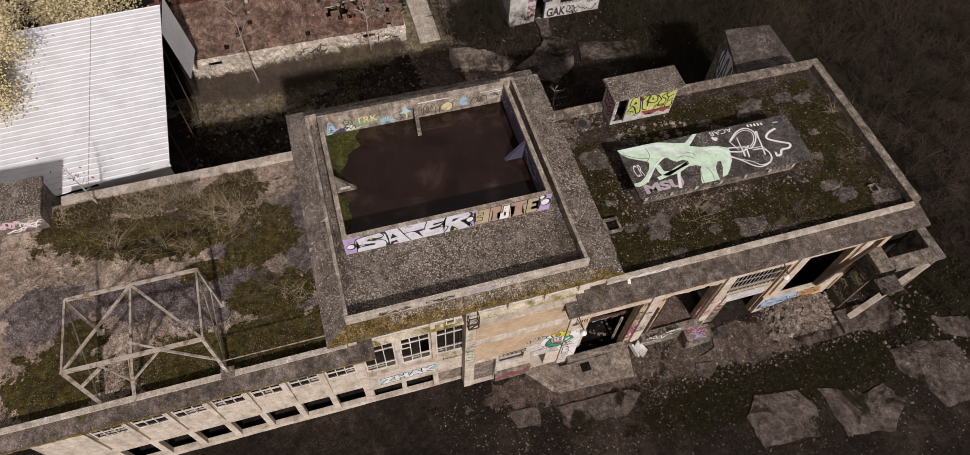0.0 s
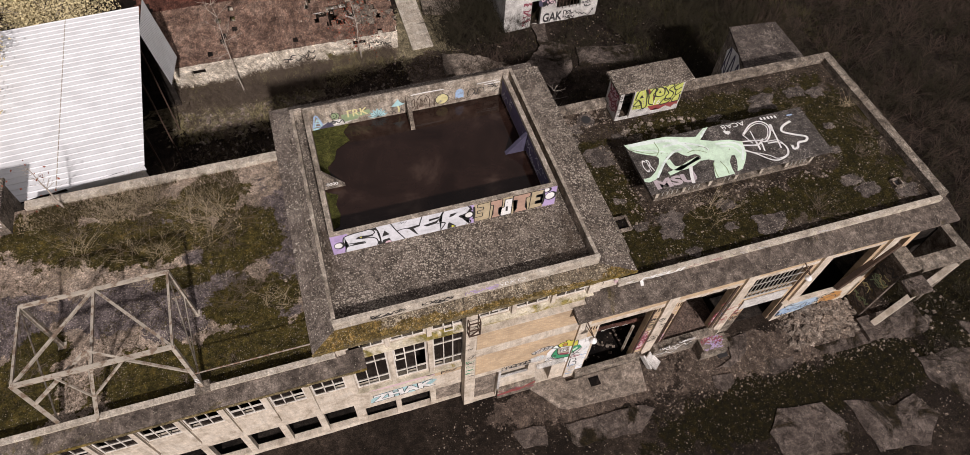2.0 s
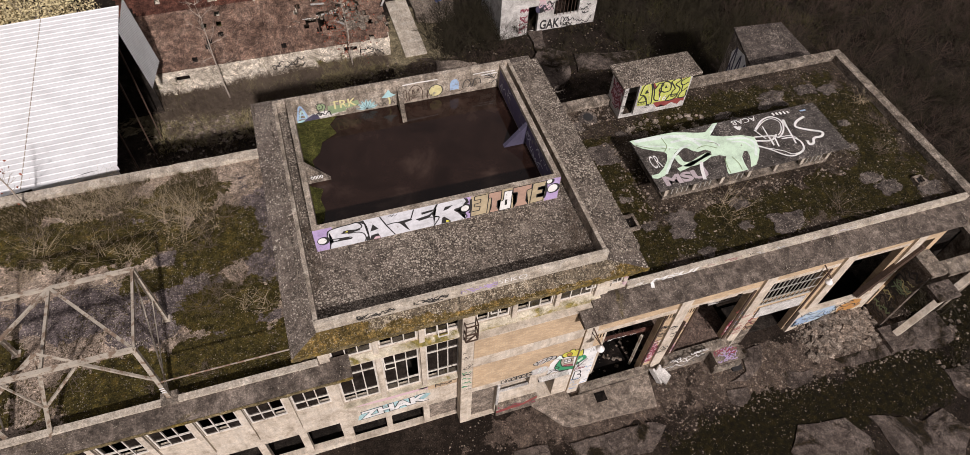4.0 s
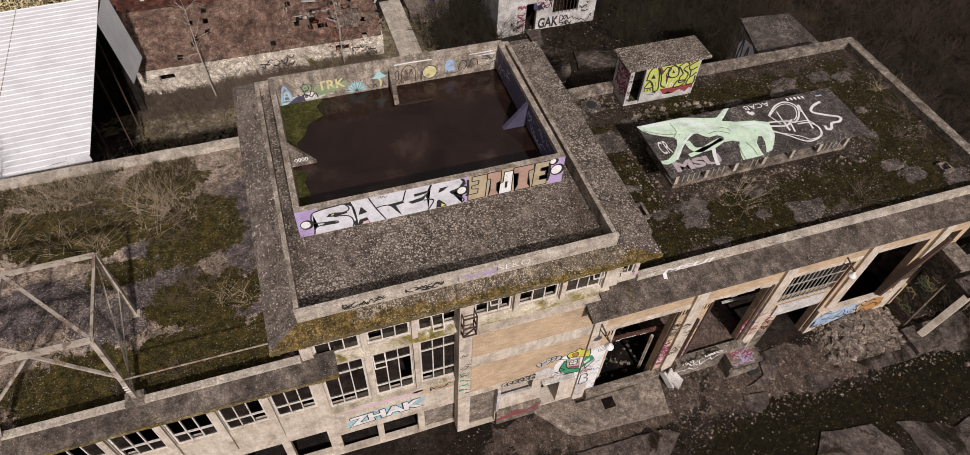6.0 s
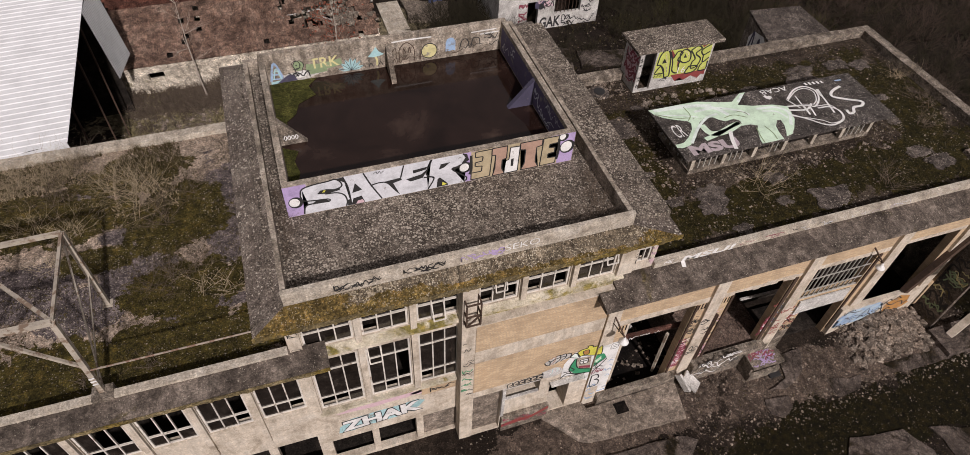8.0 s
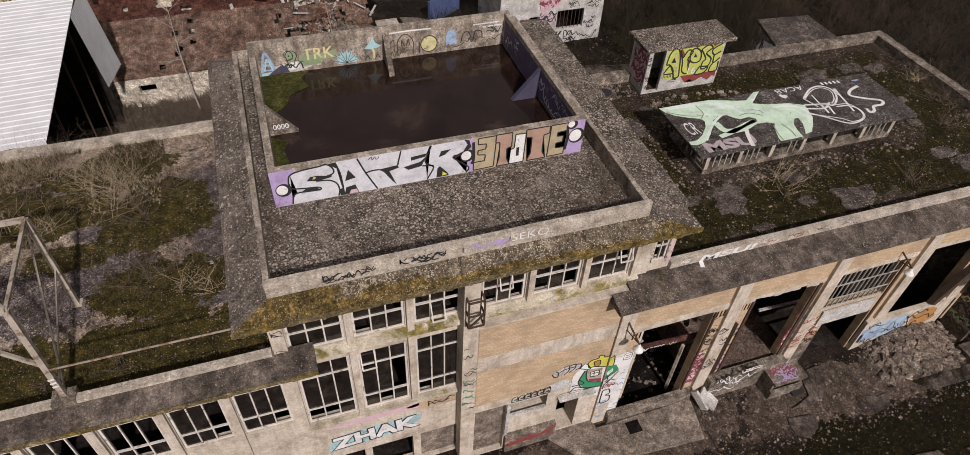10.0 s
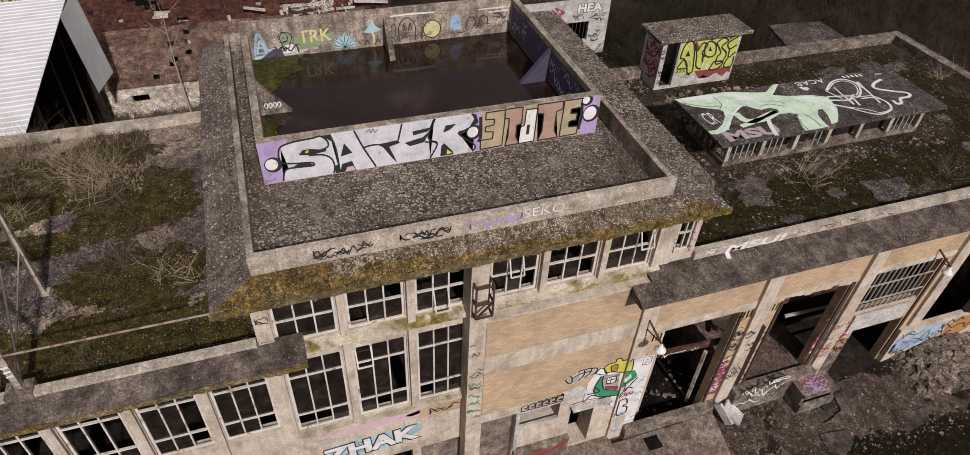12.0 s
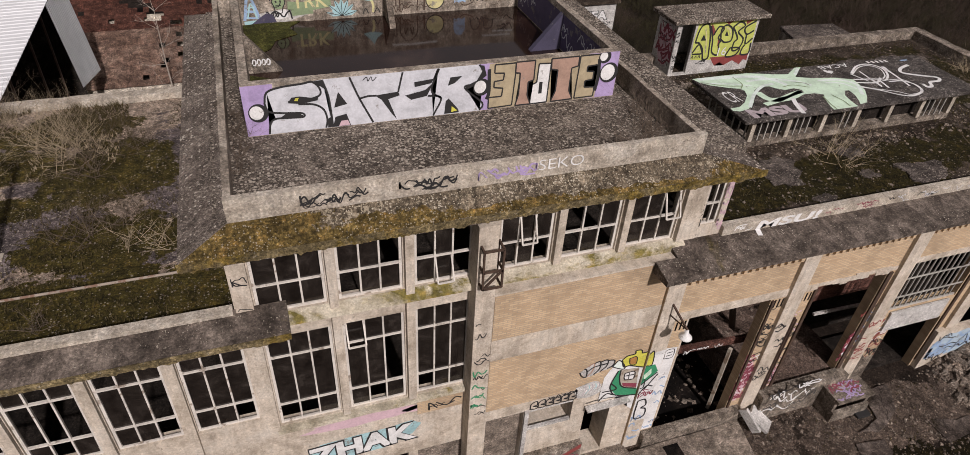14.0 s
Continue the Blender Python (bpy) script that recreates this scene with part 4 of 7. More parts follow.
# ---- steel windows ----
def steel_window(x0, x1, z0, z1, y, rows, broken=(), tilt=(), cols=3):
    w = holder("steel_window", "multi-pane steel window with flaking white frame and some panes gone", "window", "steel windows", at=((x0 + x1) / 2, y, z0))
    t = 0.045
    bm = boxes((x0, x1, y, y + 0.06, z0, z0 + 0.07), (x0, x1, y, y + 0.06, z1 - 0.07, z1), (x0, x0 + 0.07, y, y + 0.06, z0 + 0.07, z1 - 0.07), (x1 - 0.07, x1, y, y + 0.06, z0 + 0.07, z1 - 0.07))
    part("outer_frame", bm, "sash", w)
    iw, ih = x1 - x0 - 0.14, z1 - z0 - 0.14
    cuts = [x0 + 0.07 + iw * i / cols for i in range(cols + 1)]
    levels = [z0 + 0.07 + ih * r for r in rows]
    for c in cuts[1:-1]:
        part("mullion", boxes((c - t / 2, c + t / 2, y - 0.025, y + 0.05, z0 + 0.07, z1 - 0.07)), "sash", w)
    for v in levels[1:-1]:
        part("transom", boxes((x0 + 0.07, x1 - 0.07, y - 0.027, y + 0.048, v - t / 2, v + t / 2)), "sash", w)
    k = 0
    for i in range(cols):
        for j in range(len(levels) - 1):
            if k not in broken:
                bm = boxes((cuts[i] + t / 2, cuts[i + 1] - t / 2, y + 0.02, y + 0.026, levels[j] + t / 2, levels[j + 1] - t / 2))
                p = part("pane", bm, "glass", w)
                p.visible_shadow = False
            if k in tilt:
                a, c2, lo, hi = cuts[i] + 0.02, cuts[i + 1] - 0.02, levels[j] + 0.02, levels[j + 1] - 0.02
                off = 0.28
                bm = bmesh.new()
                for p, q in (((a, y + 0.05, hi), (c2, y + 0.05, hi)), ((a, y - off, lo + 0.06), (c2, y - off, lo + 0.06)), ((a, y + 0.05, hi), (a, y - off, lo + 0.06)), ((c2, y + 0.05, hi), (c2, y - off, lo + 0.06))):
                    bar(bm, p, q, 0.04)
                part("hinged_light", bm, "sash", w, "tilted steel opening light")
            k += 1
    return w


rw = random.Random(5)
for i, (a, b) in enumerate(upper):
    steel_window(a, b, 7.62, 9.50, 0.92, (0, 0.45, 1), broken=[k for k in range(6) if rw.random() < 0.25], tilt=[rw.randrange(6)] if i in (2, 3, 5) else ())
for i, (a, b) in enumerate(lower):
    steel_window(a, b, 3.40, 6.82, 0.92, (0, 0.22, 0.78, 1), broken=[k for k in range(9) if rw.random() < 0.25], tilt=[2] if i == 1 else ())
for i, (a, b) in enumerate(left_win):
    steel_window(a, b, 3.85, 6.75, 0.92, (0, 0.26, 0.8, 1), broken=[k for k in range(9) if rw.random() < 0.4])
steel_window(13.25, 13.8, 7.9, 9.35, 0.92, (0, 0.5, 1), broken=(0, 1), cols=2)

# barred window of the wing
bw = holder("barred_window", "tall grey steel bars over a dark window opening", "window", at=(24.0, 0.3, 2.6))
part("outer_frame", boxes((22.35, 25.6, 0.29, 0.35, 2.6, 2.68), (22.35, 25.6, 0.29, 0.35, 4.87, 4.95)), "steel", bw)
for i in range(1, 12):
    xx = 22.35 + 3.25 * i / 12
    part("bar", boxes((xx - 0.02, xx + 0.02, 0.30, 0.34, 2.68, 4.87)), "steel", bw)
for zz in (3.25, 4.15):
    part("cross_bar", boxes((22.35, 25.6, 0.27, 0.30, zz - 0.03, zz + 0.03)), "steel", bw)
part("hanging_panel", boxes((22.5, 25.3, 0.16, 0.22, 1.6, 2.56)), "whitewash", bw, "torn pale sheet hanging under the bars")


part("dado", boxes((21.22, 22.98, WF - 0.02, WF, -1.9, 0.1)), "concrete", wall_wing, "dirty rendered dado")

# low breast wall under the fourth gate
breast = part("breast_wall", boxes((25.7, 30.4, 0.02, WF - 0.002, -1.9, 0.75)), "pale", wall_wing, "low wall covered in blue and ochre graffiti")
rail_bm = bmesh.new()
bar(rail_bm, (29.4, 0.1, 0.8), (31.2, 0.1, 4.9), 0.3, 0.3)
part("leaning_column", rail_bm, "rust", wall_wing, "rust-brown leaning column")

# ---- rooftop hut ----
bm = bmesh.new()
wall(bm, 18.15, 22.02, 7.4, 9.68, 10.65, 10.80, [(18.36, 18.98, 7.5, 9.6)])
box(bm, 18.15, 18.30, 10.80, 11.95, 7.4, 9.68)
box(bm, 21.87, 22.02, 10.80, 11.95, 7.4, 9.68)
box(bm, 18.15, 22.02, 11.95, 12.08, 7.4, 9.68)
hut = thing("roof_hut", bm, "whitewash", "small rendered rooftop hut with a flat slab and lime graffiti", "hut")
bm = boxes((17.84, 22.38, 10.43, 12.2, 9.68, 9.84))
bmesh.ops.bevel(bm, geom=bm.edges[:], offset=0.02, segments=1, affect='EDGES')
part("roof_slab", bm, "gravel", hut, "gravelled concrete slab")

# ---- long rooflight ----
RX0, RX1, RY0, RY1, RZ = 17.24, 27.86, 4.56, 7.87, 8.71
light = thing("rooflight", boxes((17.85, 27.25, 4.9, 7.5, 7.3, 7.62)), "concrete", "long raised rooflight with broken clerestory panes and a painted slab", "rooflight")
bm = boxes((RX0, RX1, RY0, RY1, RZ - 0.14, RZ))
bmesh.ops.bevel(bm, geom=bm.edges[:], offset=0.02, segments=1, affect='EDGES')
slab = part("roof_slab", bm, "slabtop", light, "dark concrete slab with mint and white graffiti")
# added solid block, near black, stands for the dark inside the rooflight
part("shade_core", boxes((18.3, 26.8, 5.3, 7.1, 7.62, RZ - 0.14)), "dim", light)
BARS = ((1, 2, 3, 4), (1, 2, 3), (3, 4), (), (), (1, 2, 3, 4))
for i in range(7):
    xx = 17.9 + 9.2 * i / 6
    part("post", boxes((xx, xx + 0.17, 4.92, 5.08, 7.62, RZ - 0.14)), "band", light)
    for k in BARS[i] if i < 6 else ():
        xm = xx + 0.17 + 1.363 * k / 5
        part("mullion", boxes((xm - 0.02, xm + 0.02, 4.97, 5.02, 7.62, RZ - 0.14)), "steel", light)
for k in range(7):
    ym = 5.2 + k * 0.36
    part("mullion", boxes((17.9, 17.94, ym - 0.02, ym + 0.02, 7.62, RZ - 0.14)), "steel", light)

# low building behind the wing
def quad_block(corners, z0, z1, grow=0.0):
    """An upright block on a four-cornered plan."""
    bm = bmesh.new()
    cx, cy = sum(x for x, y in corners) / 4, sum(y for x, y in corners) / 4
    pts = [(x + grow * (1 if x > cx else -1), y + grow * (1 if y > cy else -1)) for x, y in corners]
    lo = [bm.verts.new((x, y, z0)) for x, y in pts]
    hi = [bm.verts.new((x, y, z1)) for x, y in pts]
    bm.faces.new(hi)
    bm.faces.new(list(reversed(lo)))
    for i in range(4):
        bm.faces.new((lo[i - 1], lo[i], hi[i], hi[i - 1]))
    bmesh.ops.recalc_face_normals(bm, faces=bm.faces[:])
    return bm


PLAN = ((28.7, 12.8), (33.2, 13.0), (33.2, 17.3), (30.0, 17.6))
low_block = thing("outbuilding", quad_block(PLAN, -1.9, 5.85), "concrete", "low flat-roofed concrete outbuilding with blue-white graffiti", "building")
part("roof_slab", quad_block(PLAN, 5.85, 6.0, 0.08), "felt", low_block)

# ---- open concrete frame and stair at the wing's end ----
frame_thing = holder("porch_frame", "roofless concrete porch frame at the corner of the wing", "porch", at=(33, 0, GZ))
part("ring_beam", boxes((31.3, 32.3, -1.3, 1.2, 3.75, 4.0), (35.2, 35.8, -0.6, 1.2, 3.75, 4.0), (32.3, 35.8, -1.45, -0.6, 3.75, 4.0)), "concrete", frame_thing)
part("side_slab", boxes((30.7, 32.1, -2.6, -1.6, 3.7, 3.9)), "paving", frame_thing)
porch_wall = part("porch_wall", boxes((31.3, 31.5, -1.2, 0.1, GZ - 0.3, 3.75)), "eave", frame_thing, "stained concrete wall covered in dark scrawls")
part("porch_wall", boxes((35.4, 35.7, -1.3, 1.0, GZ - 0.3, 3.75)), "concrete", frame_thing)
bm = bmesh.new()
bar(bm, (31.6, -2.0, GZ), (34.8, -1.4, 3.6), 0.35, 0.3)
part("brace", bm, "pale", frame_thing)
part("landing", boxes((30.9, 35.0, -2.9, -1.4, GZ - 0.3, GZ + 0.35)), "paving", frame_thing)
# wall toned near black to paint the shade within the porch
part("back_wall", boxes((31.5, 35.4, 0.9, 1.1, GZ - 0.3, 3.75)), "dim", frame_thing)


# ---- corrugated shed ----
def corrugated(name, x0, x1, y0, y1, z0, z1, pitch, parent):
    """Profiled sheet: narrow raised ribs along x between wide flat pans."""
    bm = bmesh.new()
    prev = None
    k = round((y1 - y0) / pitch)
    for i in range(k):
        for f, d in ((0.0, 0.0), (0.72, 0.0), (0.82, 0.03), (0.92, 0.03), (1.0, 0.0)):
            y = y0 + (y1 - y0) * (i + f) / k
            pair = (bm.verts.new((x0, y, z0 + d)), bm.verts.new((x1, y, z1 + d)))
            if prev:
                bm.faces.new((prev[0], prev[1], pair[1], pair[0]))
            prev = pair
    bmesh.ops.remove_doubles(bm, verts=bm.verts[:], dist=0.0005)
    # the front eave runs slightly askew
    bmesh.ops.bisect_plane(bm, geom=bm.verts[:] + bm.edges[:] + bm.faces[:], plane_co=(-7.1, 14.92, 0), plane_no=(0.11, -1.0, 0), clear_outer=True)
    bmesh.ops.solidify(bm, geom=bm.faces[:], thickness=0.015)
    return part(name, bm, "white_sheet", parent)


shed = holder("metal_shed", "large open shed with a white corrugated metal roof", "shed", at=(-14, 22, GZ))
for i in range(3):
    y0, y1 = (14.0 if i == 0 else 14.85 + i * 4.55), 14.85 + i * 4.55 + 4.548
    corrugated("roof_sheet", -13.0, -7.1, y0, y1, 6.55, 6.75, 0.40, shed)
    corrugated("roof_sheet", -17.6, -12.985, y0, y1, 6.385, 6.545, 0.40, shed)
bm = bmesh.new()
prev = None
for i in range(15):
    y = 25.8 + 0.23 * i
    for f, d in ((0.0, 0.0), (0.14, 0.0), (0.16, 0.04), (0.20, 0.04), (0.22, 0.0)):
        q = (y + f - 25.8) * 0.06
        pair = (bm.verts.new((-7.13 + q + d, y + f, 6.72)), bm.verts.new((-6.7 + q * 1.5 + d, y + f, 2.3 - 0.04 * i)))
        if prev:
            bm.faces.new((prev[0], prev[1], pair[1], pair[0]))
        prev = pair
bmesh.ops.solidify(bm, geom=bm.faces[:], thickness=0.015)
part("wall_sheet", bm, "white_sheet", shed, "white corrugated sheet clad on the open gable")

for yy in (18.4, 22.6, 25.6):
    part("post", boxes((-7.5, -7.42, yy, yy + 0.08, GZ - 0.5, 6.4)), "rust", shed)
part("seam_strip", boxes((-11.54, -11.50, 14.6, 28.4, 6.585, 6.618)), "galv", shed, "dull seam across the sheets")
# these two sheets hold the open shed's inner shade in their colour
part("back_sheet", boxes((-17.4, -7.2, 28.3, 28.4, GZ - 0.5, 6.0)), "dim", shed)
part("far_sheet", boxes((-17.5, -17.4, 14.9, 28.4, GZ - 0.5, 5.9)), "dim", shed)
bm = bmesh.new()
bar(bm, (-17.4, 13.9, 2.1), (-7.25, 15.02, 2.1), 0.06, 8.3)
part("front_sheet", bm, "white_sheet", shed)
bm = bmesh.new()
bar(bm, (-11.0, 14.455, 6.44), (-7.12, 14.885, 6.57), 0.03, 0.36)
part("eave_trim", bm, "white_sheet", shed)

# ---- ruined cottage row with a brown tiled roof ----
ruin = holder("ruined_cottage", "ruined long cottage with crumbling pale wall and collapsing brown tiled roof", "building", at=(1, 33, GZ))
bm = bmesh.new()
wall(bm, -7.9, 9.6, -2.3, 0.15, 30.0, 30.35, [(-6.0, -5.0, -0.95, -0.35), (6.1, 7.1, -0.75, -0.2)])
bmesh.ops.subdivide_edges(bm, edges=[e for e in bm.edges if e.calc_length() > 1.5], cuts=6, use_grid_fill=True)
roughen(bm, 0.06, 1.5)
ruin_wall = part("front_wall", bm, "rubblewall", ruin)
part("end_wall", boxes((9.25, 9.6, 30.35, 36.0, -2.3, 0.3)), "rubblewall", ruin)
part("end_wall", boxes((-7.9, -7.6, 30.35, 36.0, -2.3, 0.3)), "rubblewall", ruin)
part("back_wall", boxes((-7.9, 9.6, 36.0, 36.3, -2.3, 2.2)), "rubblewall", ruin)


def tile_roof(x0, x1, y0, y1, z0, z1, gone, material, parent, seed):
    """Courses of single overlapping tiles; some slipped, some missing."""
    r = random.Random(seed)
    rows, cols = int(math.hypot(y1 - y0, z1 - z0) / 0.40), int((x1 - x0) / 0.34)
    verts, faces = [], []
    dy, dz = (y1 - y0) / rows, (z1 - z0) / rows
    for j in range(rows):
        for i in range(cols):
            x = x0 + (x1 - x0) * (i + 0.5 * (j % 2)) / cols
            if gone(x, y0 + dy * j) > r.random():
                continue
            w, t = 0.335, 0.055
            y, z = y0 + dy * j + r.uniform(-0.02, 0.02), z0 + dz * j + r.uniform(-0.008, 0.012)
            k = len(verts)
            yb, zb = y + dy * 1.1, z + dz * 1.1 - 0.03
            verts += [(x, y, z), (x + w, y, z + r.uniform(-0.008, 0.008)), (x + w, yb, zb), (x, yb, zb), (x, y, z + t), (x + w, y, z + t), (x + w, yb, zb + t), (x, yb, zb + t)]
            faces += [tuple(k + q for q in f) for f in ((4, 5, 6, 7), (0, 1, 5, 4), (1, 2, 6, 5), (3, 0, 4, 7))]
    me = bpy.data.meshes.new("roof_tiles")
    me.from_pydata(verts, [], faces)
    me.materials.append(M[material])
    ob = part("roof_tiles", me, None, parent)
    ob["kind"] = "stuff"
    return ob


def holes_front(x, y):
    return 0.02 + (0.55 if 3.5 < x < 9.3 and y > 31.0 + 0.25 * math.sin(x * 2.1) and noise.noise(Vector((x * 0.5, y * 0.5, 1))) > -0.1 else 0.0)


tile_roof(-7.8, 9.5, 29.9, 34.2, 0.2, 2.0, holes_front, "tile", ruin, 3)
tile_roof(-9.5, 11.5, 34.6, 41.0, 1.7, 4.6, lambda x, y: 0.03 + (0.8 if noise.noise(Vector((x * 0.35, y * 0.5, 9))) > 0.28 else 0), "red_tile", ruin, 4)
part("roof_deck", boxes((-7.6, 3.2, 30.4, 34.0, 0.0, 0.12)), "dim", ruin)
rb = random.Random(11)
for i in range(16):
    xx = -7.2 + i * 1.08
    bm = bmesh.new()
    bar(bm, (xx, 30.1, 0.12), (xx + rb.uniform(-0.3, 0.3), 34.2, 1.85), 0.09, 0.14)
    part("rafter", bm, "rust", ruin)
bm = bmesh.new()
for i in range(26):
    p = Vector((rb.uniform(4.5, 9.5), rb.uniform(31.5, 36), rb.uniform(0.9, 2.2)))
    d = Vector((rb.uniform(-1, 1), rb.uniform(-1, 1), rb.uniform(-0.3, 0.3))) * 1.3
    bar(bm, p, p + d, rb.uniform(0.06, 0.16), 0.06)
for i in range(9):
    p = Vector((0.5 + i * 1.05 + rb.uniform(-0.3, 0.3), rb.uniform(34.0, 35.4), rb.uniform(1.7, 2.6)))
    bar(bm, p, p + Vector((rb.uniform(1.0, 2.4), rb.uniform(-0.4, 0.4), rb.uniform(-0.3, 0.2))) if i % 3 else p + Vector((0.2, -0.3, -1.6)), 0.2, 0.12)
debris = thing("roof_debris", bm, "whitewash", "splintered pale boards lying on the collapsed roof", "debris", kind="stuff")

# graffiti-covered house behind
bm = bmesh.new()
wall(bm, 18.1, 26.1, -1.6, 3.6, 29.0, 29.3, [(20.35, 21.2, -0.9, 1.5), (22.5, 24.6, 0.3, 1.75)])
far_house = thing("graffiti_house", bm, "whitewash", "small flat-roofed whitewashed house covered in graffiti", "building")
for x0, x1, y0, y1 in ((25.8, 26.1, 29.3, 33.5), (18.1, 18.4, 29.3, 33.5), (18.1, 26.1, 33.5, 33.8)):
    part("house_wall", boxes((x0, x1, y0, y1, -1.6, 3.6)), "whitewash", far_house)
part("roof_slab", boxes((17.9, 26.3, 28.8, 34.0, 3.6, 3.8)), "felt_right", far_house)
part("window_grille", boxes(*[(22.5 + 0.3 * i - 0.02, 22.5 + 0.3 * i + 0.02, 29.1, 29.14, 0.3, 1.75) for i in range(1, 7)]), "rust", far_house)
bm = bmesh.new()
bar(bm, (14.6, 35.2, -0.6), (17.4, 36.6, -0.6), 0.25, 1.9)
thing("garden_wall", bm, "deepblue", "low concrete yard wall sprayed faded blue", "wall", kind="structure")
bm = boxes((10.6, 12.3, 29.3, 36.5, GZ - 0.3, GZ + 0.17))
thing("path", bm, "band", "cracked concrete path between the ruins", "path", kind="structure")


# ---- steel trestle on the long wing's roof ----
trestle = holder("steel_trestle", "tall weathered steel lattice trestle standing on the flat roof", "trestle", at=(-7.5, 2.9, LZ))
BL, BR, FL_, FR_ = (-10.36, 4.65, 11.2), (-4.86, 4.65, 11.3), (-10.2, 1.1, 11.6), (-4.72, 1.1, 11.6)
mid_b, mid_f = (-7.65, 4.65, 11.25), (-7.55, 1.1, 11.6)
for p, q, w in ((BL, BR, 0.13), (FL_, FR_, 0.15), (BL, FL_, 0.09), (BR, FR_, 0.09), (mid_b, mid_f, 0.10), (mid_b, FL_, 0.10), (mid_b, FR_, 0.10)):
    bm = bmesh.new()
    bar(bm, p, q, w)
    part("rail", bm, "galv", trestle)
for p, q in ((BL, (-10.4, 4.65, LZ)), (BR, (-4.85, 4.65, LZ)), (FL_, (-10.3, 1.0, LZ)), (FR_, (-4.72, 0.9, LZ))):
    bm = bmesh.new()
    bar(bm, p, q, 0.15)
    part("leg", bm, "galv", trestle)
    part("foot_plate", boxes((q[0] - 0.16, q[0] + 0.16, q[1] - 0.16, q[1] + 0.16, LZ - 0.02, LZ + 0.03)), "galv", trestle)
part("footing", boxes((-5.02, -4.42, 0.62, 1.12, LZ - 0.05, LZ + 0.52)), "concrete", trestle, "crumbling concrete footing")
for k in range(3):
    bm = bmesh.new()
    bar(bm, (-4.80, 0.855, 8.62 + 0.16 * k), (-4.64, 0.855, 8.64 + 0.16 * k), 0.012, 0.06)
    part("writing_bar", bm, "white", trestle, "white painted marks")
apex = (-7.6, 1.6, 11.95)
low = (-8.35, 1.0, 9.4)
for p, q, w in ((apex, (-10.25, 1.05, 9.9), 0.11), (apex, (-6.5, 1.15, 11.6), 0.07), ((-6.4, 1.1, 11.5), (-4.73, 1.0, 9.4), 0.09), ((-8.85, 1.1, 11.5), low, 0.06), ((-6.5, 1.1, 11.5), low, 0.08),
                (mid_f, low, 0.09), (low, (-8.9, 0.6, LZ + 0.05), 0.11), (BR, (-4.74, 1.0, LZ + 0.3), 0.05), (BL, (-10.32, 1.1, LZ + 0.3), 0.05), ((-4.85, 4.65, 9.3), (-4.73, 1.0, 8.4), 0.04), (apex, (-8.95, 0.7, LZ + 0.1), 0.04)):
    bm = bmesh.new()
    bar(bm, p, q, w)
    part("brace", bm, "galv", trestle)
# pipe rail from the trestle to the tower
bm = bmesh.new()
tube(bm, (-4.7, 0.97, 9.24), (0.8, 0.97, 9.24), 0.03, 0.03, 8)
thing("pipe_rail", bm, "rustpale", "thin rusty pale pipe running from the trestle to the tower wall", "pipe")


# ---- wall lamps ----
def wall_lamp(x, z, reach):
    at = Vector((x, WF - 0.3, z))
    lamp = holder("wall_lamp", "pale enamel dome lamp on a bent iron bracket", "lamp", "yard lamps", at=at)
    bm = bmesh.new()
    tip = at + Vector((0.1, -reach, -0.5))
    bar(bm, at + Vector((0, 0.3, 0.1)), tip + Vector((0, 0, 0.25)), 0.05)
    bar(bm, at + Vector((0, 0.3, -0.35)), tip + Vector((0, 0, 0.25)), 0.03)
    part("bracket", bm, "rust", lamp)
    bm = bmesh.new()
    prof = [(0.05, 0.24), (0.07, 0.12), (0.13, 0.05), (0.2, -0.02), (0.2, -0.05), (0.12, -0.1), (0.02, -0.13)]
    rings = [[bm.verts.new(tip + Vector((r * math.cos(a), r * math.sin(a), h))) for a in (i * math.tau / 16 for i in range(16))] for r, h in prof]
    for a, c in zip(rings, rings[1:]):
        for i in range(16):
            bm.faces.new((a[i], a[(i + 1) % 16], c[(i + 1) % 16], c[i]))
    bm.faces.new(rings[0])
    bm.faces.new(list(reversed(rings[-1])))
    bmesh.ops.recalc_face_normals(bm, faces=bm.faces[:])
    part("shade", bm, "white", lamp, "white enamel dome", smooth=True)


wall_lamp(12.6, 5.5, 0.5)
wall_lamp(25.0, 5.4, 0.35)

# iron cage on the centre pier
cage = holder("iron_cage", "rusty iron lamp cage hanging on the centre pier", "bracket", at=(6.7, 0.3, 8.4))
cage_bars = [((x, 0.42, z), (x, 0.05, z)) for z in (7.85, 8.4, 9.05) for x in (6.5, 7.0)] + [((6.5, 0.05, z), (7.0, 0.05, z)) for z in (7.85, 8.4, 9.05)]
cage_bars += [((x, y, 7.85), (x, y, 9.05)) for x in (6.5, 7.0) for y in (0.05, 0.42)] + [((6.5, 0.05, 7.85), (7.0, 0.05, 8.4))]
for p, q in cage_bars:
    bm = bmesh.new()
    bar(bm, p, q, 0.05)
    part("bar", bm, "rust", cage)


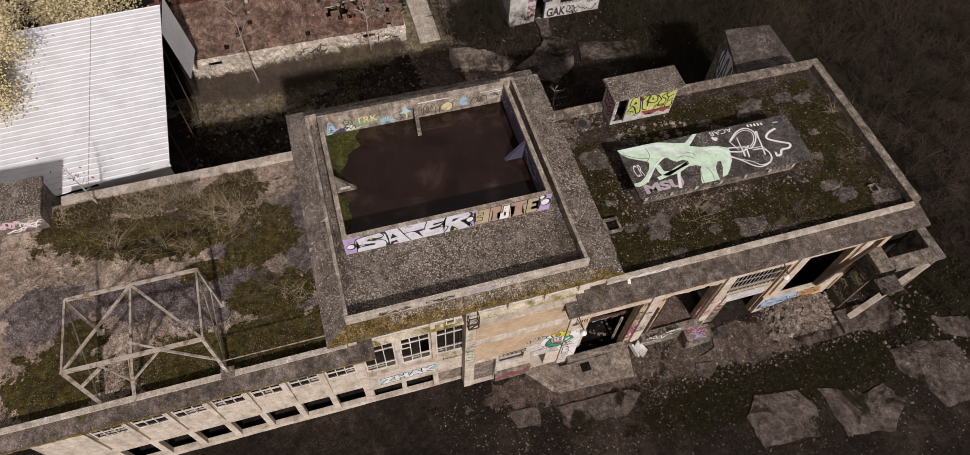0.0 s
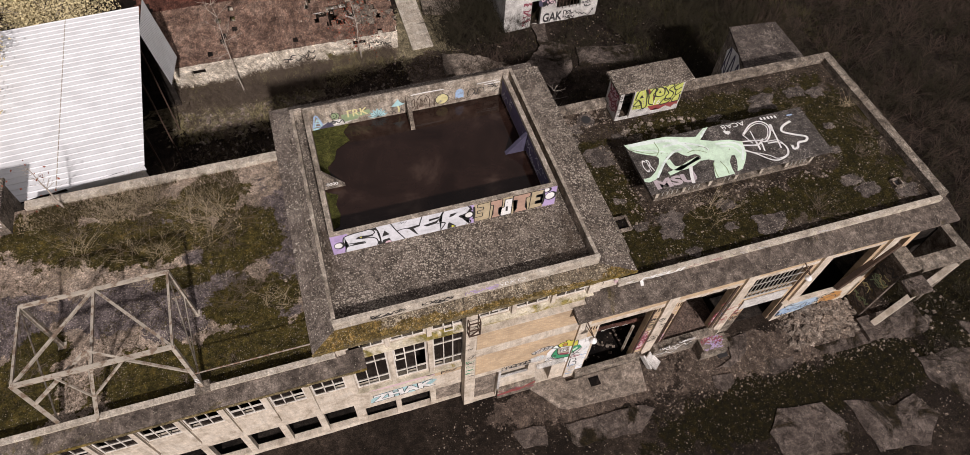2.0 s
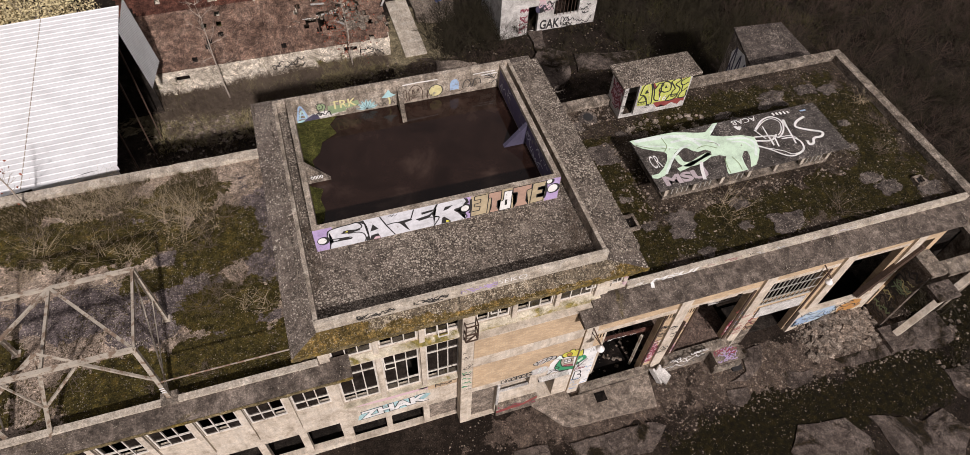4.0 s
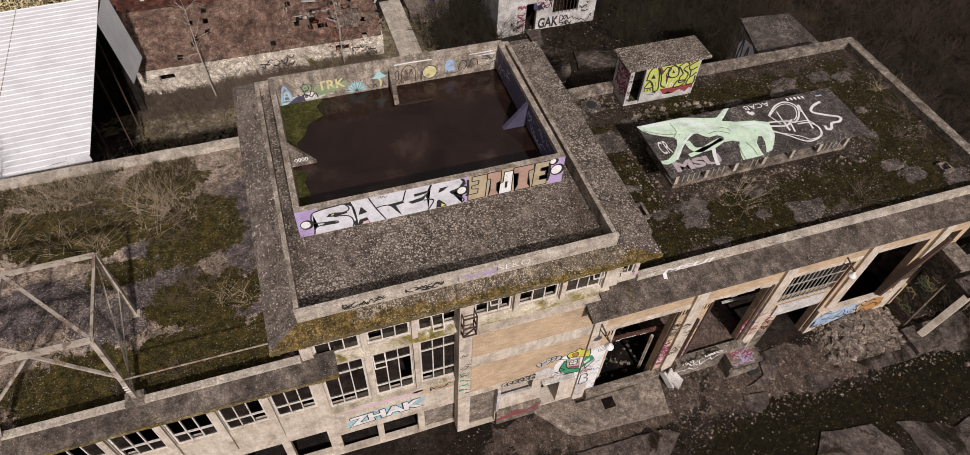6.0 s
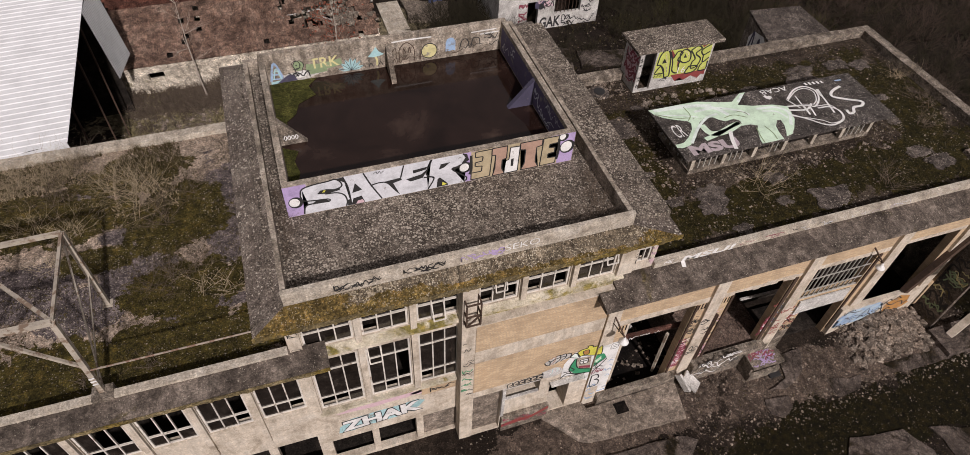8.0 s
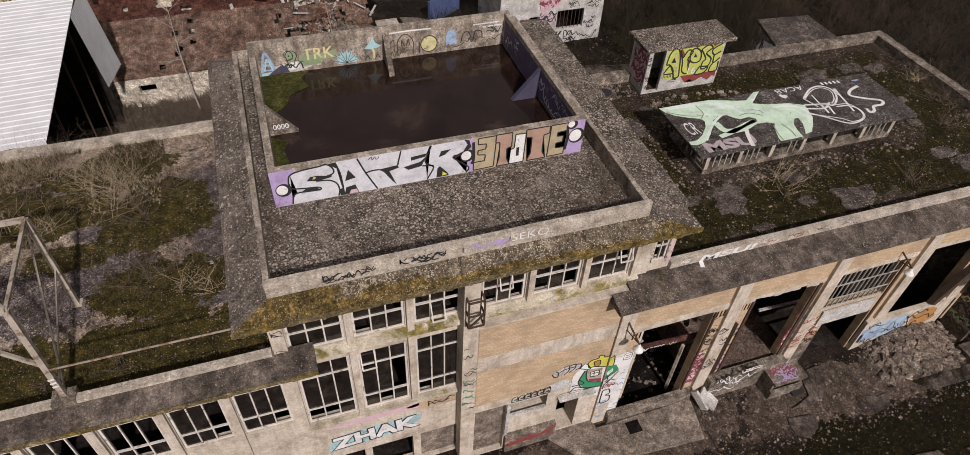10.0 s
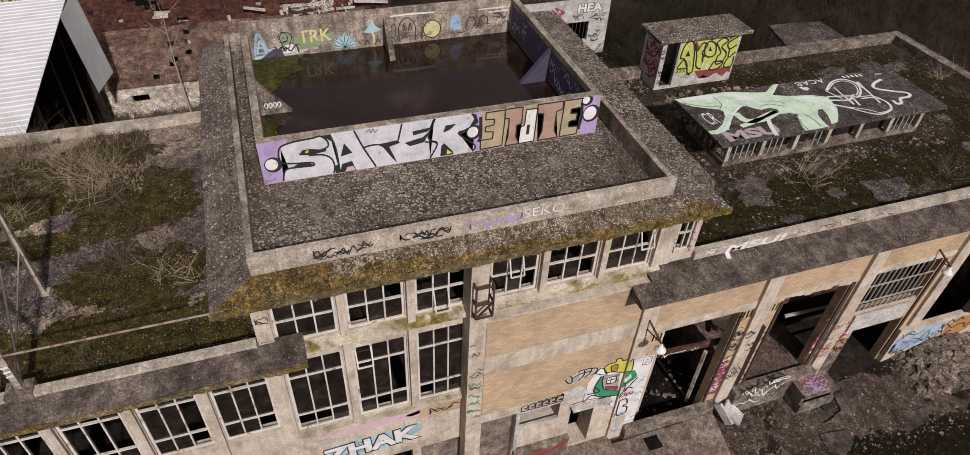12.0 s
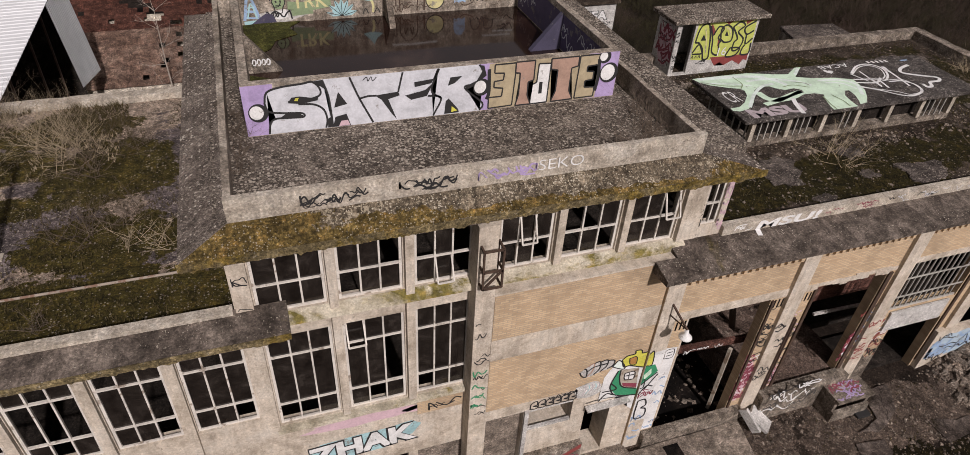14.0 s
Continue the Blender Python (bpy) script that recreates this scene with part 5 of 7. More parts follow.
# ---- yard ----
def slab_thing(name, outline, z0, z1, material, label, category="slab"):
    bm = bmesh.new()
    top = [bm.verts.new((x, y, z1)) for x, y in outline]
    low = [bm.verts.new((x, y, z0)) for x, y in outline]
    bm.faces.new(top)
    for i in range(len(top)):
        bm.faces.new((top[i - 1], top[i], low[i], low[i - 1]))
    bmesh.ops.recalc_face_normals(bm, faces=bm.faces[:])
    return thing(name, bm, material, label, category, kind="structure")


def worn(corners, seed, step=0.35, wob=0.16):
    """The outline of a broken slab: straight between its corners, then crumbled."""
    out = []
    for (x0, y0), (x1, y1) in zip(corners, corners[1:] + corners[:1]):
        k = max(2, int(math.hypot(x1 - x0, y1 - y0) / step))
        for q in range(k):
            x, y = x0 + (x1 - x0) * q / k, y0 + (y1 - y0) * q / k
            v = noise.noise_vector(Vector((x * 0.9, y * 0.9, seed))) + 0.7 * noise.noise_vector(Vector((x * 3.1, y * 3.1, seed + 5.0)))
            out.append((x + v.x * wob, y + v.y * wob))
    return out


slab_thing("yard_slab", worn([(10.1, 0.5), (10.1, 0.3), (11.45, -1.4), (11.9, -1.62), (16.6, -1.85), (16.95, -0.05), (12.4, -0.1), (12.2, 0.5)], 1, 0.4, 0.05), GZ - 0.3, GZ + 0.16, "slabpale", "worn concrete loading slab in front of the gates")
# no hole in the slab: a black block paints the manhole's shade
bm = boxes((13.65, 14.25, -0.8, -0.25, GZ - 0.1, GZ + 0.168))
thing("manhole", bm, "shade_black", "square black block painting the shade of an open manhole in the loading slab", "manhole")
YARD = ([(20.7, -2.1), (21.9, -2.35), (21.75, -2.9), (21.0, -3.2), (20.45, -2.8)],
        [(24.2, -2.2), (26.0, -2.45), (25.4, -2.95), (24.1, -3.1)],
        [(27.4, -2.2), (29.4, -2.35), (31.4, -2.25), (32.4, -2.4), (31.4, -2.95), (28.3, -2.9)],
        [(32.2, -2.0), (35.8, -2.5), (35.0, -3.2), (34.2, -3.5), (31.9, -2.95)],
        [(33.1, -4.6), (35.7, -4.7), (37.6, -5.2), (37.9, -8.6), (34.4, -8.8), (33.9, -6.9), (33.0, -6.0)],
        [(22.6, -0.3), (23.9, -0.3), (23.3, -1.4), (22.0, -1.95), (21.3, -1.85), (22.3, -1.5)],
        [(23.4, -5.0), (26.0, -5.4), (26.6, -6.6), (26.0, -8.2), (22.4, -7.9), (22.2, -6.1)],
        [(27.3, -5.7), (28.4, -5.9), (29.9, -6.6), (31.4, -6.4), (32.2, -7.8), (30.6, -9.2), (27.6, -8.6)],
        [(11.4, -2.3), (15.9, -2.5), (16.6, -2.9), (15.4, -3.9), (11.6, -3.7)],
        [(8.6, -1.9), (10.4, -2.1), (10.2, -3.1), (8.8, -3.0)],
        [(37.2, -3.2), (39.6, -4.0), (39.0, -5.4), (37.4, -4.6)])
for i, corners in enumerate(YARD):
    slab_thing("yard_paving", worn(corners, 10 + i), GZ - 0.3, GZ + 0.06 + 0.003 * i, "paving", "broken patch of pale concrete paving in the yard", "paving")
COURT = ([(12.6, 27.9), (14.3, 27.5), (16.0, 26.5), (17.6, 25.2), (16.4, 24.3), (14.4, 25.2), (12.4, 25.6)], [(20.3, 29.0), (21.6, 28.8), (21.1, 26.7), (22.5, 25.8), (21.8, 23.2), (19.8, 21.6), (18.2, 22.6), (17.0, 24.0), (18.8, 24.9), (20.3, 26.4)], [(23.0, 25.4), (27.8, 24.5), (27.4, 23.0), (22.5, 23.4)], [(12.5, 36.2), (16.0, 35.2), (15.4, 32.7), (12.6, 33.3)])
for i, corners in enumerate(COURT):
    low = min(ground_height(x, y) for x, y in corners)
    high = max(ground_height(x, y) for x, y in corners)
    slab_thing("court_paving", worn(corners, 30 + i), low - 0.3, high + 0.14 + 0.004 * i, "slabpale" if i in (0, 3) else "paving", "cracked concrete paving overgrown with weeds behind the works", "paving")
# dumped concrete box and trough by the gates
box_thing = thing("concrete_box", boxes((20.4, 22.1, -1.05, -0.93, GZ - 0.2, -0.95), (20.4, 20.55, -0.93, -0.2, GZ - 0.2, -0.5), (21.95, 22.1, -0.93, -0.2, GZ - 0.2, -0.5), (20.4, 22.1, -1.05, -0.2, -0.5, -0.36)), "concrete", "open concrete box scrawled with graffiti beside the gate", "box")
tb = bmesh.new()
bar(tb, (17.3, -0.15, -0.75), (17.8, -0.75, GZ + 0.3), 0.6, 0.12)
bar(tb, (16.95, -0.1, -0.6), (17.3, -0.75, GZ + 0.25), 0.12, 0.35)
thing("fallen_slab", tb, "whitewash", "pale broken slab leaning against the gate sill", "slab")
# pit is a black block; its depth is only colour
thing("pit", boxes((21.6, 22.2, -1.27, -0.82, GZ - 0.1, GZ + 0.12)), "black", "solid black block painting the shade of an open pit in the yard", "pit")
# loose steel and timber inside the gates
def loose(name, p, q, w, h, material, label, category="beam"):
    bm = bmesh.new()
    bar(bm, p, q, w, h)
    return thing(name, bm, material, label, category)


loose("timber_board", (13.3, 0.95, 2.42), (17.0, 1.0, 2.05), 0.08, 0.34, "redboard", "red-brown board hung across the first gate, scrawled white")
loose("steel_beam", (16.15, 0.75, 2.0), (16.25, 0.8, -1.4), 0.12, 0.12, "galv", "loose pale steel post inside the gate opening")
loose("steel_beam", (13.5, 0.8, 4.7), (13.9, 0.85, 2.4), 0.07, 0.07, "galv", "bent pale steel strip inside the gate opening")
loose("steel_beam", (15.9, 1.4, 4.6), (16.9, 1.7, 1.9), 0.16, 0.16, "rust", "rusty steel bracket inside the gate opening")
loose("steel_beam", (14.2, 2.6, -1.3), (16.2, 3.2, -0.9), 0.25, 0.1, "whitewash", "fallen white beam on the dark floor")
loose("steel_beam", (20.5, 1.55, 1.72), (23.2, 1.5, 1.66), 0.1, 0.1, "whitewash", "white steel rail across the second gate")
loose("steel_beam", (19.0, 1.1, 3.9), (18.9, 1.2, 1.2), 0.18, 0.18, "rust", "rusty steel post inside the second gate")
loose("steel_beam", (18.6, 0.9, 2.2), (19.6, 1.9, -0.05), 0.08, 0.08, "galv", "leaning steel rod inside the second gate")
thing("partition", boxes((20.4, 24.6, 2.1, 2.25, 1.75, 3.9)), "redboard", "broken red-brown brick partition inside the wing", "wall")
for k in range(3):
    bm = bmesh.new()
    tube(bm, (17.66 + 0.11 * k, WF - 0.06, -0.1), (17.66 + 0.11 * k, WF - 0.06, 3.75 - 0.12 * k), 0.035, 0.035, 8)
    thing("drain_pipe", bm, "rust", "thin black iron pipe fixed beside the gate", "pipe", "gate pipes")


# ---- stones and rubble (uncounted) ----
def stones(name, spots, material, label, seed):
    """Many small broken stones; each spot: x0, x1, y0, y1, z, count, smallest, largest."""
    r = random.Random(seed)
    verts, faces = [], []
    for x0, x1, y0, y1, z, count, lo, hi in spots:
        for _ in range(count):
            x, y = r.uniform(x0, x1), r.uniform(y0, y1)
            s = lo + (hi - lo) * r.random() ** 3
            zz = z if z is not None else ground_height(x, y)
            k = len(verts)
            a = r.uniform(0, math.tau)
            ca, sa = math.cos(a), math.sin(a)
            for px, py, pz in ((-1, -1, -0.3), (1, -1, -0.3), (1, 1, -0.3), (-1, 1, -0.3), (-0.8, -0.7, 0.6), (0.8, -0.9, 0.5), (0.7, 0.8, 0.7), (-0.7, 0.7, 0.4)):
                px, py, pz = px * s * r.uniform(0.5, 1), py * s * r.uniform(0.4, 0.9), pz * s * r.uniform(0.5, 1)
                verts.append((x + px * ca - py * sa, y + px * sa + py * ca, zz + pz))
            faces += [tuple(k + q for q in f) for f in ((4, 5, 6, 7), (0, 1, 5, 4), (1, 2, 6, 5), (2, 3, 7, 6), (3, 0, 4, 7))]
    me = bpy.data.meshes.new(name)
    me.from_pydata(verts, [], faces)
    me.materials.append(M[material])
    return tagged(new(name, me), label, "rubble", kind="stuff")


stones("yard_rubble", [(26.2, 31.2, -2.1, 0.0, None, 520, 0.025, 0.30), (27.0, 30.4, -1.2, 0.0, None, 60, 0.15, 0.36), (26.0, 31.4, -1.9, -0.1, None, 1600, 0.01, 0.07), (17.0, 34, -3.6, -0.1, None, 2600, 0.012, 0.09), (17, 42, -11, -0.2, None, 2600, 0.006, 0.06), (22, 40, -9, -2, None, 60, 0.05, 0.16), (33, 38, -8, -1, None, 160, 0.05, 0.2), (18, 40, -9, -1.5, None, 1800, 0.010, 0.045), (4, 18, -6, 0.4, None, 2000, 0.012, 0.06), (-8, 10, 20, 29.8, None, 1400, 0.02, 0.17), (12, 34, 14, 30, None, 1500, 0.015, 0.1), (-7, 2, 24, 29.6, None, 420, 0.05, 0.26), (-7.4, 0, 26.5, 29.8, None, 900, 0.02, 0.10)], "stone", "broken stone and brick rubble strewn over the yard", 21)
stones("gate_litter", [(13.0, 17.3, 0.7, 5.0, -1.4, 260, 0.015, 0.16), (17.6, 21.8, 0.7, 5.0, -0.25, 160, 0.012, 0.1), (20.6, 24.4, 2.0, 2.3, 3.9, 40, 0.05, 0.16)], "stone", "broken plaster and litter on the floors behind the gates", 23)
stones("collapsed_masonry", [(6.6, 9.6, 30.6, 33.6, 0.9, 110, 0.08, 0.42), (2.0, 8.0, 31.5, 34.5, 1.2, 160, 0.04, 0.2), (-7, 4, 30.5, 33.8, 1.0, 60, 0.03, 0.1)], "concrete", "pale broken masonry lying on the collapsed cottage roof", 24)
stones("roof_grit", [(14.2, 32, 1.0, 11.6, 7.42, 2200, 0.010, 0.07), (17.3, 28.2, 3.9, 4.6, 7.42, 260, 0.02, 0.12), (17.3, 27, 7.9, 8.6, 7.42, 160, 0.02, 0.14), (18.2, 22.6, 8.3, 10.2, 7.42, 120, 0.04, 0.26), (14.2, 18.0, 10.6, 11.7, 7.42, 260, 0.02, 0.12), (16.2, 17.5, 3.5, 9.0, 7.42, 160, 0.02, 0.12), (-14, 0.6, 1.0, 12.5, LZ, 700, 0.010, 0.05), (1.3, 12.0, 0.8, 4.1, 10.52, 500, 0.01, 0.03)], "stone", "loose grit and flakes scattered on the flat roofs", 22)


# ---- lifted felt and bare patches on the roofs ----
rp = random.Random(8)
FLAKES = ((16.6, 3.6), (18.2, 3.5), (16.2, 5.4), (16.4, 8.6), (19.0, 9.2), (23.8, 9.4), (27.2, 9.7), (29.2, 5.4), (29.4, 9.9), (28.9, 3.4), (21.5, 3.7), (15.2, 9.8))
for i in range(30):
    x, y = FLAKES[i] if i < len(FLAKES) else (rp.uniform(14.6, 31.6), rp.uniform(1.3, 11.2))
    if 17 < x < 28.2 and 4.2 < y < 8.2 or 17.6 < x < 22.4 and y > 10:
        continue
    s = rp.uniform(0.25, 0.85)
    slab_thing("felt_flake", ragged(x - s, x + s * 0.8, y - s * 0.6, y + s * 0.6, 100 + i, 0.6), 7.4, 7.435 + 0.001 * i, "felt", "bare grey flake of screed showing through the roof felt", "screed")
bm = bmesh.new()
tube(bm, (16.6, 11.1, 7.4), (16.6, 11.1, 7.49), 0.55, 0.40, 14)
roughen(bm, 0.06, 3.0)
drum = thing("vent_curb", bm, "felt", "round broken vent curb on the wing roof", "vent")
# solid black disc paints the shade in the vent hole
part("opening", (lambda b: (tube(b, (16.6, 11.1, 7.46), (16.6, 11.1, 7.53), 0.27, 0.27, 14), b)[1])(bmesh.new()), "black", drum)
hatch = thing("roof_hatch", boxes((15.2, 16.05, 3.55, 3.67, 7.4, 7.6), (15.2, 16.05, 4.3, 4.42, 7.4, 7.6), (15.2, 15.32, 3.67, 4.3, 7.4, 7.6), (15.93, 16.05, 3.67, 4.3, 7.4, 7.6)), "stone", "square open roof hatch with a low concrete curb", "hatch")
# hatch is closed by a black sheet that paints its dark depth
part("opening", boxes((15.32, 15.93, 3.67, 4.3, 7.42, 7.435)), "shade_black", hatch)
bm = bmesh.new()
for row in ((30.75, 31.35, 2.1, 2.2, 7.4, 7.66), (30.75, 31.35, 2.6, 2.7, 7.4, 7.6), (30.75, 30.85, 2.2, 2.6, 7.4, 7.62), (31.25, 31.35, 2.2, 2.6, 7.4, 7.64)):
    box(bm, *row)
roughen(bm, 0.05, 4.0)
vent_box = thing("roof_vent", bm, "stone", "broken pale concrete vent box on the roof", "vent")
# black sheet as the shade inside the vent box
part("opening", boxes((30.85, 31.25, 2.2, 2.6, 7.42, 7.45)), "black", vent_box)


# ---- vegetation ----
def limb(bm, p, d, length, r, depth, rnd, spread, droop=0.0, sides=4):
    """A branch that bends and forks."""
    p = Vector(p)
    d = Vector(d).normalized()
    k = 3
    pts = [p]
    for i in range(k):
        d = (d + Vector((rnd.uniform(-1, 1), rnd.uniform(-1, 1), rnd.uniform(-0.6, 0.6) - droop)) * 0.18).normalized()
        pts.append(pts[-1] + d * length / k)
    for i in range(k):
        tube(bm, pts[i], pts[i + 1], r * (1 - 0.22 * i), r * (1 - 0.22 * (i + 1)), sides)
    if depth > 0:
        for i in range(rnd.randint(2, 3)):
            q = pts[rnd.randint(1, k)]
            nd = (d + Vector((rnd.uniform(-1, 1), rnd.uniform(-1, 1), rnd.uniform(-0.5, 0.8))) * spread).normalized()
            limb(bm, q, nd, length * rnd.uniform(0.5, 0.75), r * 0.5, depth - 1, rnd, spread, droop, 3)


def bare_shrub(x, y, z, size, seed, stems=9, thick=0.009):
    rnd = random.Random(seed)
    bm = bmesh.new()
    for _ in range(int(stems * 2.4)):
        a = rnd.uniform(0, math.tau)
        o = size * 0.45 * rnd.random() ** 0.5
        limb(bm, (x + o * math.cos(a * 3.1), y + o * math.sin(a * 3.1), z), (math.cos(a) * 0.9, math.sin(a) * 0.9, rnd.uniform(0.3, 1.3)), size * rnd.uniform(0.35, 0.9), thick, 3 if size > 1.1 else 2, rnd, 0.9, 0, 3)
    return thing("bare_shrub", bm, "straw" if seed % 3 == 0 and z < 7.65 else "greytwig", "leafless brown shrub rooted in the mossy roof", "shrub", "roof shrubs")


for i, (x, y, s) in enumerate(((-3.6, 9.0, 1.9), (-3.0, 8.2, 1.2), (-6.8, 10.4, 1.5), (-7.6, 8.7, 1.1), (-10.2, 10.6, 1.2), (-2.5, 5.4, 1.0), (-1.7, 4.4, 0.8), (-8.6, 2.6, 1.2), (-11.6, 3.4, 1.0), (-6.9, 6.9, 0.7), (-3.5, 1.8, 0.6), (-5.4, 1.6, 0.6), (-4.4, 10.2, 1.6), (-2.2, 9.6, 1.3), (-5.8, 11.3, 1.3), (-8.2, 11.4, 1.2), (-3.1, 4.9, 1.3), (-1.9, 5.6, 1.0), (-0.8, 4.2, 0.8))):
    bare_shrub(x, y, LZ, s, 300 + i, 10 if s > 1 else 7)
for i, (x, y, s) in enumerate(((-7.3, 11.7, 1.3), (-8.3, 11.2, 1.1), (-6.4, 11.5, 1.2), (-9.6, 9.4, 1.3), (-3.7, 9.9, 1.6), (-10.4, 8.2, 0.9), (-6.2, 8.3, 1.1))):
    bare_shrub(x, y, LZ, s, 600 + 3 * i, 14, 0.007)
for i, (x, y, s) in enumerate(((20.6, 3.4, 1.3), (26.0, 2.0, 1.0), (31.6, 6.2, 1.3), (32.0, 8.4, 0.9), (28.6, 8.6, 0.6), (30.4, 4.8, 0.6))):
    bare_shrub(x, y, 7.42, s, 330 + i, 9)
for i, (x, y, s) in enumerate(((1.42, 3.6, 0.7), (1.45, 2.7, 0.6), (11.7, 2.2, 0.9), (11.2, 1.5, 0.9), (11.9, 3.0, 0.7), (10.6, 1.3, 0.7), (11.5, 1.2, 0.8), (11.9, 1.8, 0.8), (1.4, 5.2, 0.4), (1.42, 4.4, 0.5))):
    bare_shrub(x, y, 10.52, s, 350 + i, 8, 0.009)


def birch(x, y, height, seed, leaves=0, material="redleaf", z=None):
    rnd = random.Random(seed)
    base = Vector((x, y, ground_height(x, y) - 0.1 if z is None else z))
    t = holder("birch_tree", "slender pale-barked birch, almost bare of leaves" if not leaves else "slender pale tree with a few rust-red leaves", "tree", at=base)
    bm = bmesh.new()
    pts = [base]
    for i in range(8):
        pts.append(pts[-1] + Vector((rnd.uniform(-0.12, 0.06), rnd.uniform(-0.06, 0.06), 1)) * height / 8)
    for i in range(8):
        tube(bm, pts[i], pts[i + 1], 0.062 * (1 - i / 9), 0.062 * (1 - (i + 1) / 9), 7)
    part("trunk", bm, "bark", t)
    bm = bmesh.new()
    tips = []
    for i in range(2, 9):
        for _ in range(3 if i < 8 else 4):
            a = rnd.uniform(0, math.tau)
            limb(bm, pts[i], (math.cos(a), math.sin(a), rnd.uniform(0.3, 1.0)), height * 0.17 * (1.1 - i / 12), 0.015, 2, rnd, 0.6, 0, 3)
            tips.append(pts[i] + Vector((math.cos(a), math.sin(a), 0.6)) * height * 0.15)
    part("branch_work", bm, "bark", t)["kind"] = "stuff"
    if leaves:
        bm = bmesh.new()
        for _ in range(leaves):
            c = rnd.choice(tips) + Vector((rnd.gauss(0, 1), rnd.gauss(0, 1), rnd.gauss(0, 1))) * 0.5
            u = Vector((rnd.uniform(-1, 1), rnd.uniform(-1, 1), rnd.uniform(-1, 1))).normalized()
            v = u.orthogonal().normalized()
            s = rnd.uniform(0.04, 0.09)
            bm.faces.new([bm.verts.new(c + u * s), bm.verts.new(c + v * s * 0.6), bm.verts.new(c - u * s), bm.verts.new(c - v * s * 0.6)])
        part("crown", bm, material, t)
    return t


birch(-2.6, 28.2, 8.2, 41)
birch(6.5, 29.3, 6.6, 42, 700)
birch(-10.6, 12.35, 3.0, 43, 24, "redleaf", LZ)
birch(-5.6, 14.6, 6.4, 44)
birch(17.6, 16.6, 6.0, 45)


def scatter_twigs(name, spots, material, label, seed, category="brush"):
    """Thickets too dense to count: clumps of thin forked stems. Each spot: x0, x1, y0, y1, clumps, height, spread."""
    r = random.Random(seed)
    verts, faces = [], []

    def stick(p, q, w):
        k = len(verts)
        d = (q - p).normalized()
        s = d.orthogonal().normalized() * w
        u = d.cross(s)
        for c, f in ((p, 1), (q, 0.35)):
            for a in (0, 2.094, 4.188):
                verts.append(tuple(c + (s * math.cos(a) + u * math.sin(a)) * f))
        for i in range(3):
            j = (i + 1) % 3
            faces.append((k + i, k + j, k + 3 + j, k + 3 + i))

    for x0, x1, y0, y1, clumps, height, width in spots:
        for _ in range(clumps):
            x, y = r.uniform(x0, x1), r.uniform(y0, y1)
            base = Vector((x, y, ground_height(x, y) - 0.05))
            h = height * r.uniform(0.5, 1.15)
            for _ in range(7):
                d = Vector((r.gauss(0, 1) * width, r.gauss(0, 1) * width, r.uniform(0.5, 1.2))).normalized()
                m = base + d * h * r.uniform(0.5, 0.8)
                stick(base, m, 0.018)
                for _ in range(4):
                    e = m + (d + Vector((r.gauss(0, 1), r.gauss(0, 1), r.gauss(0.1, 0.6))) * 0.7).normalized() * h * r.uniform(0.25, 0.5)
                    stick(base.lerp(m, r.uniform(0.5, 1)), e, 0.009)
    me = bpy.data.meshes.new(name)
    me.from_pydata(verts, [], faces)
    me.materials.append(M[material])
    return tagged(new(name, me), label, category, kind="stuff")


scatter_twigs("thicket", [(33.5, 60, -6, 14, 420, 1.7, 0.6), (33, 70, 12, 40, 900, 2.2, 0.6), (26.5, 40, 17, 32, 330, 2.4, 0.6), (27, 60, 31, 60, 500, 2.6, 0.6), (13, 27, 14.5, 28.5, 260, 1.0, 0.8), (12.8, 20, 28, 34, 130, 2.4, 0.6)], "brush", "dense dark leafless thicket behind the buildings", 61)
scatter_twigs("red_brush", [(42, 60, 0, 22, 300, 1.9, 0.6), (36, 70, 20, 50, 600, 2.4, 0.6), (22, 30, 31, 44, 160, 2.6, 0.6), (13, 19, 18, 28, 120, 1.2, 0.8)], "redbrush", "red-brown leafless scrub behind the buildings", 64)
scatter_twigs("dry_weeds", [(-2.5, 2.5, 27.6, 29.7, 60, 1.5, 0.9), (-7, 9, 15, 29.6, 420, 0.7, 0.9), (-7.6, 3, 27.0, 29.8, 330, 0.9, 0.9), (2, 9, 28.6, 29.9, 120, 1.0, 0.8), (-6.4, 0, 13.3, 15.5, 40, 1.4, 0.5)], "greytwig", "dry brown weeds and brambles on the open ground", 62)


def tufts(name, spots, material, label, seed):
    r = random.Random(seed)
    verts, faces = [], []
    for x0, x1, y0, y1, z, count, h in spots:
        for _ in range(count):
            x, y = r.uniform(x0, x1), r.uniform(y0, y1)
            if noise.noise(Vector((x * 0.45, y * 0.45, 7))) < -0.05:
                continue
            zz = z if z is not None else ground_height(x, y)
            for _ in range(4):
                a = r.uniform(0, math.tau)
                hh = h * r.uniform(0.4, 1.2)
                k = len(verts)
                dx, dy = math.cos(a), math.sin(a)
                verts += [(x - dy * 0.012, y + dx * 0.012, zz), (x + dy * 0.012, y - dx * 0.012, zz), (x + dx * hh * 0.6, y + dy * hh * 0.6, zz + hh)]
                faces.append((k, k + 1, k + 2))
    me = bpy.data.meshes.new(name)
    me.from_pydata(verts, [], faces)
    me.materials.append(M[material])
    return tagged(new(name, me), label, "grass", kind="stuff")


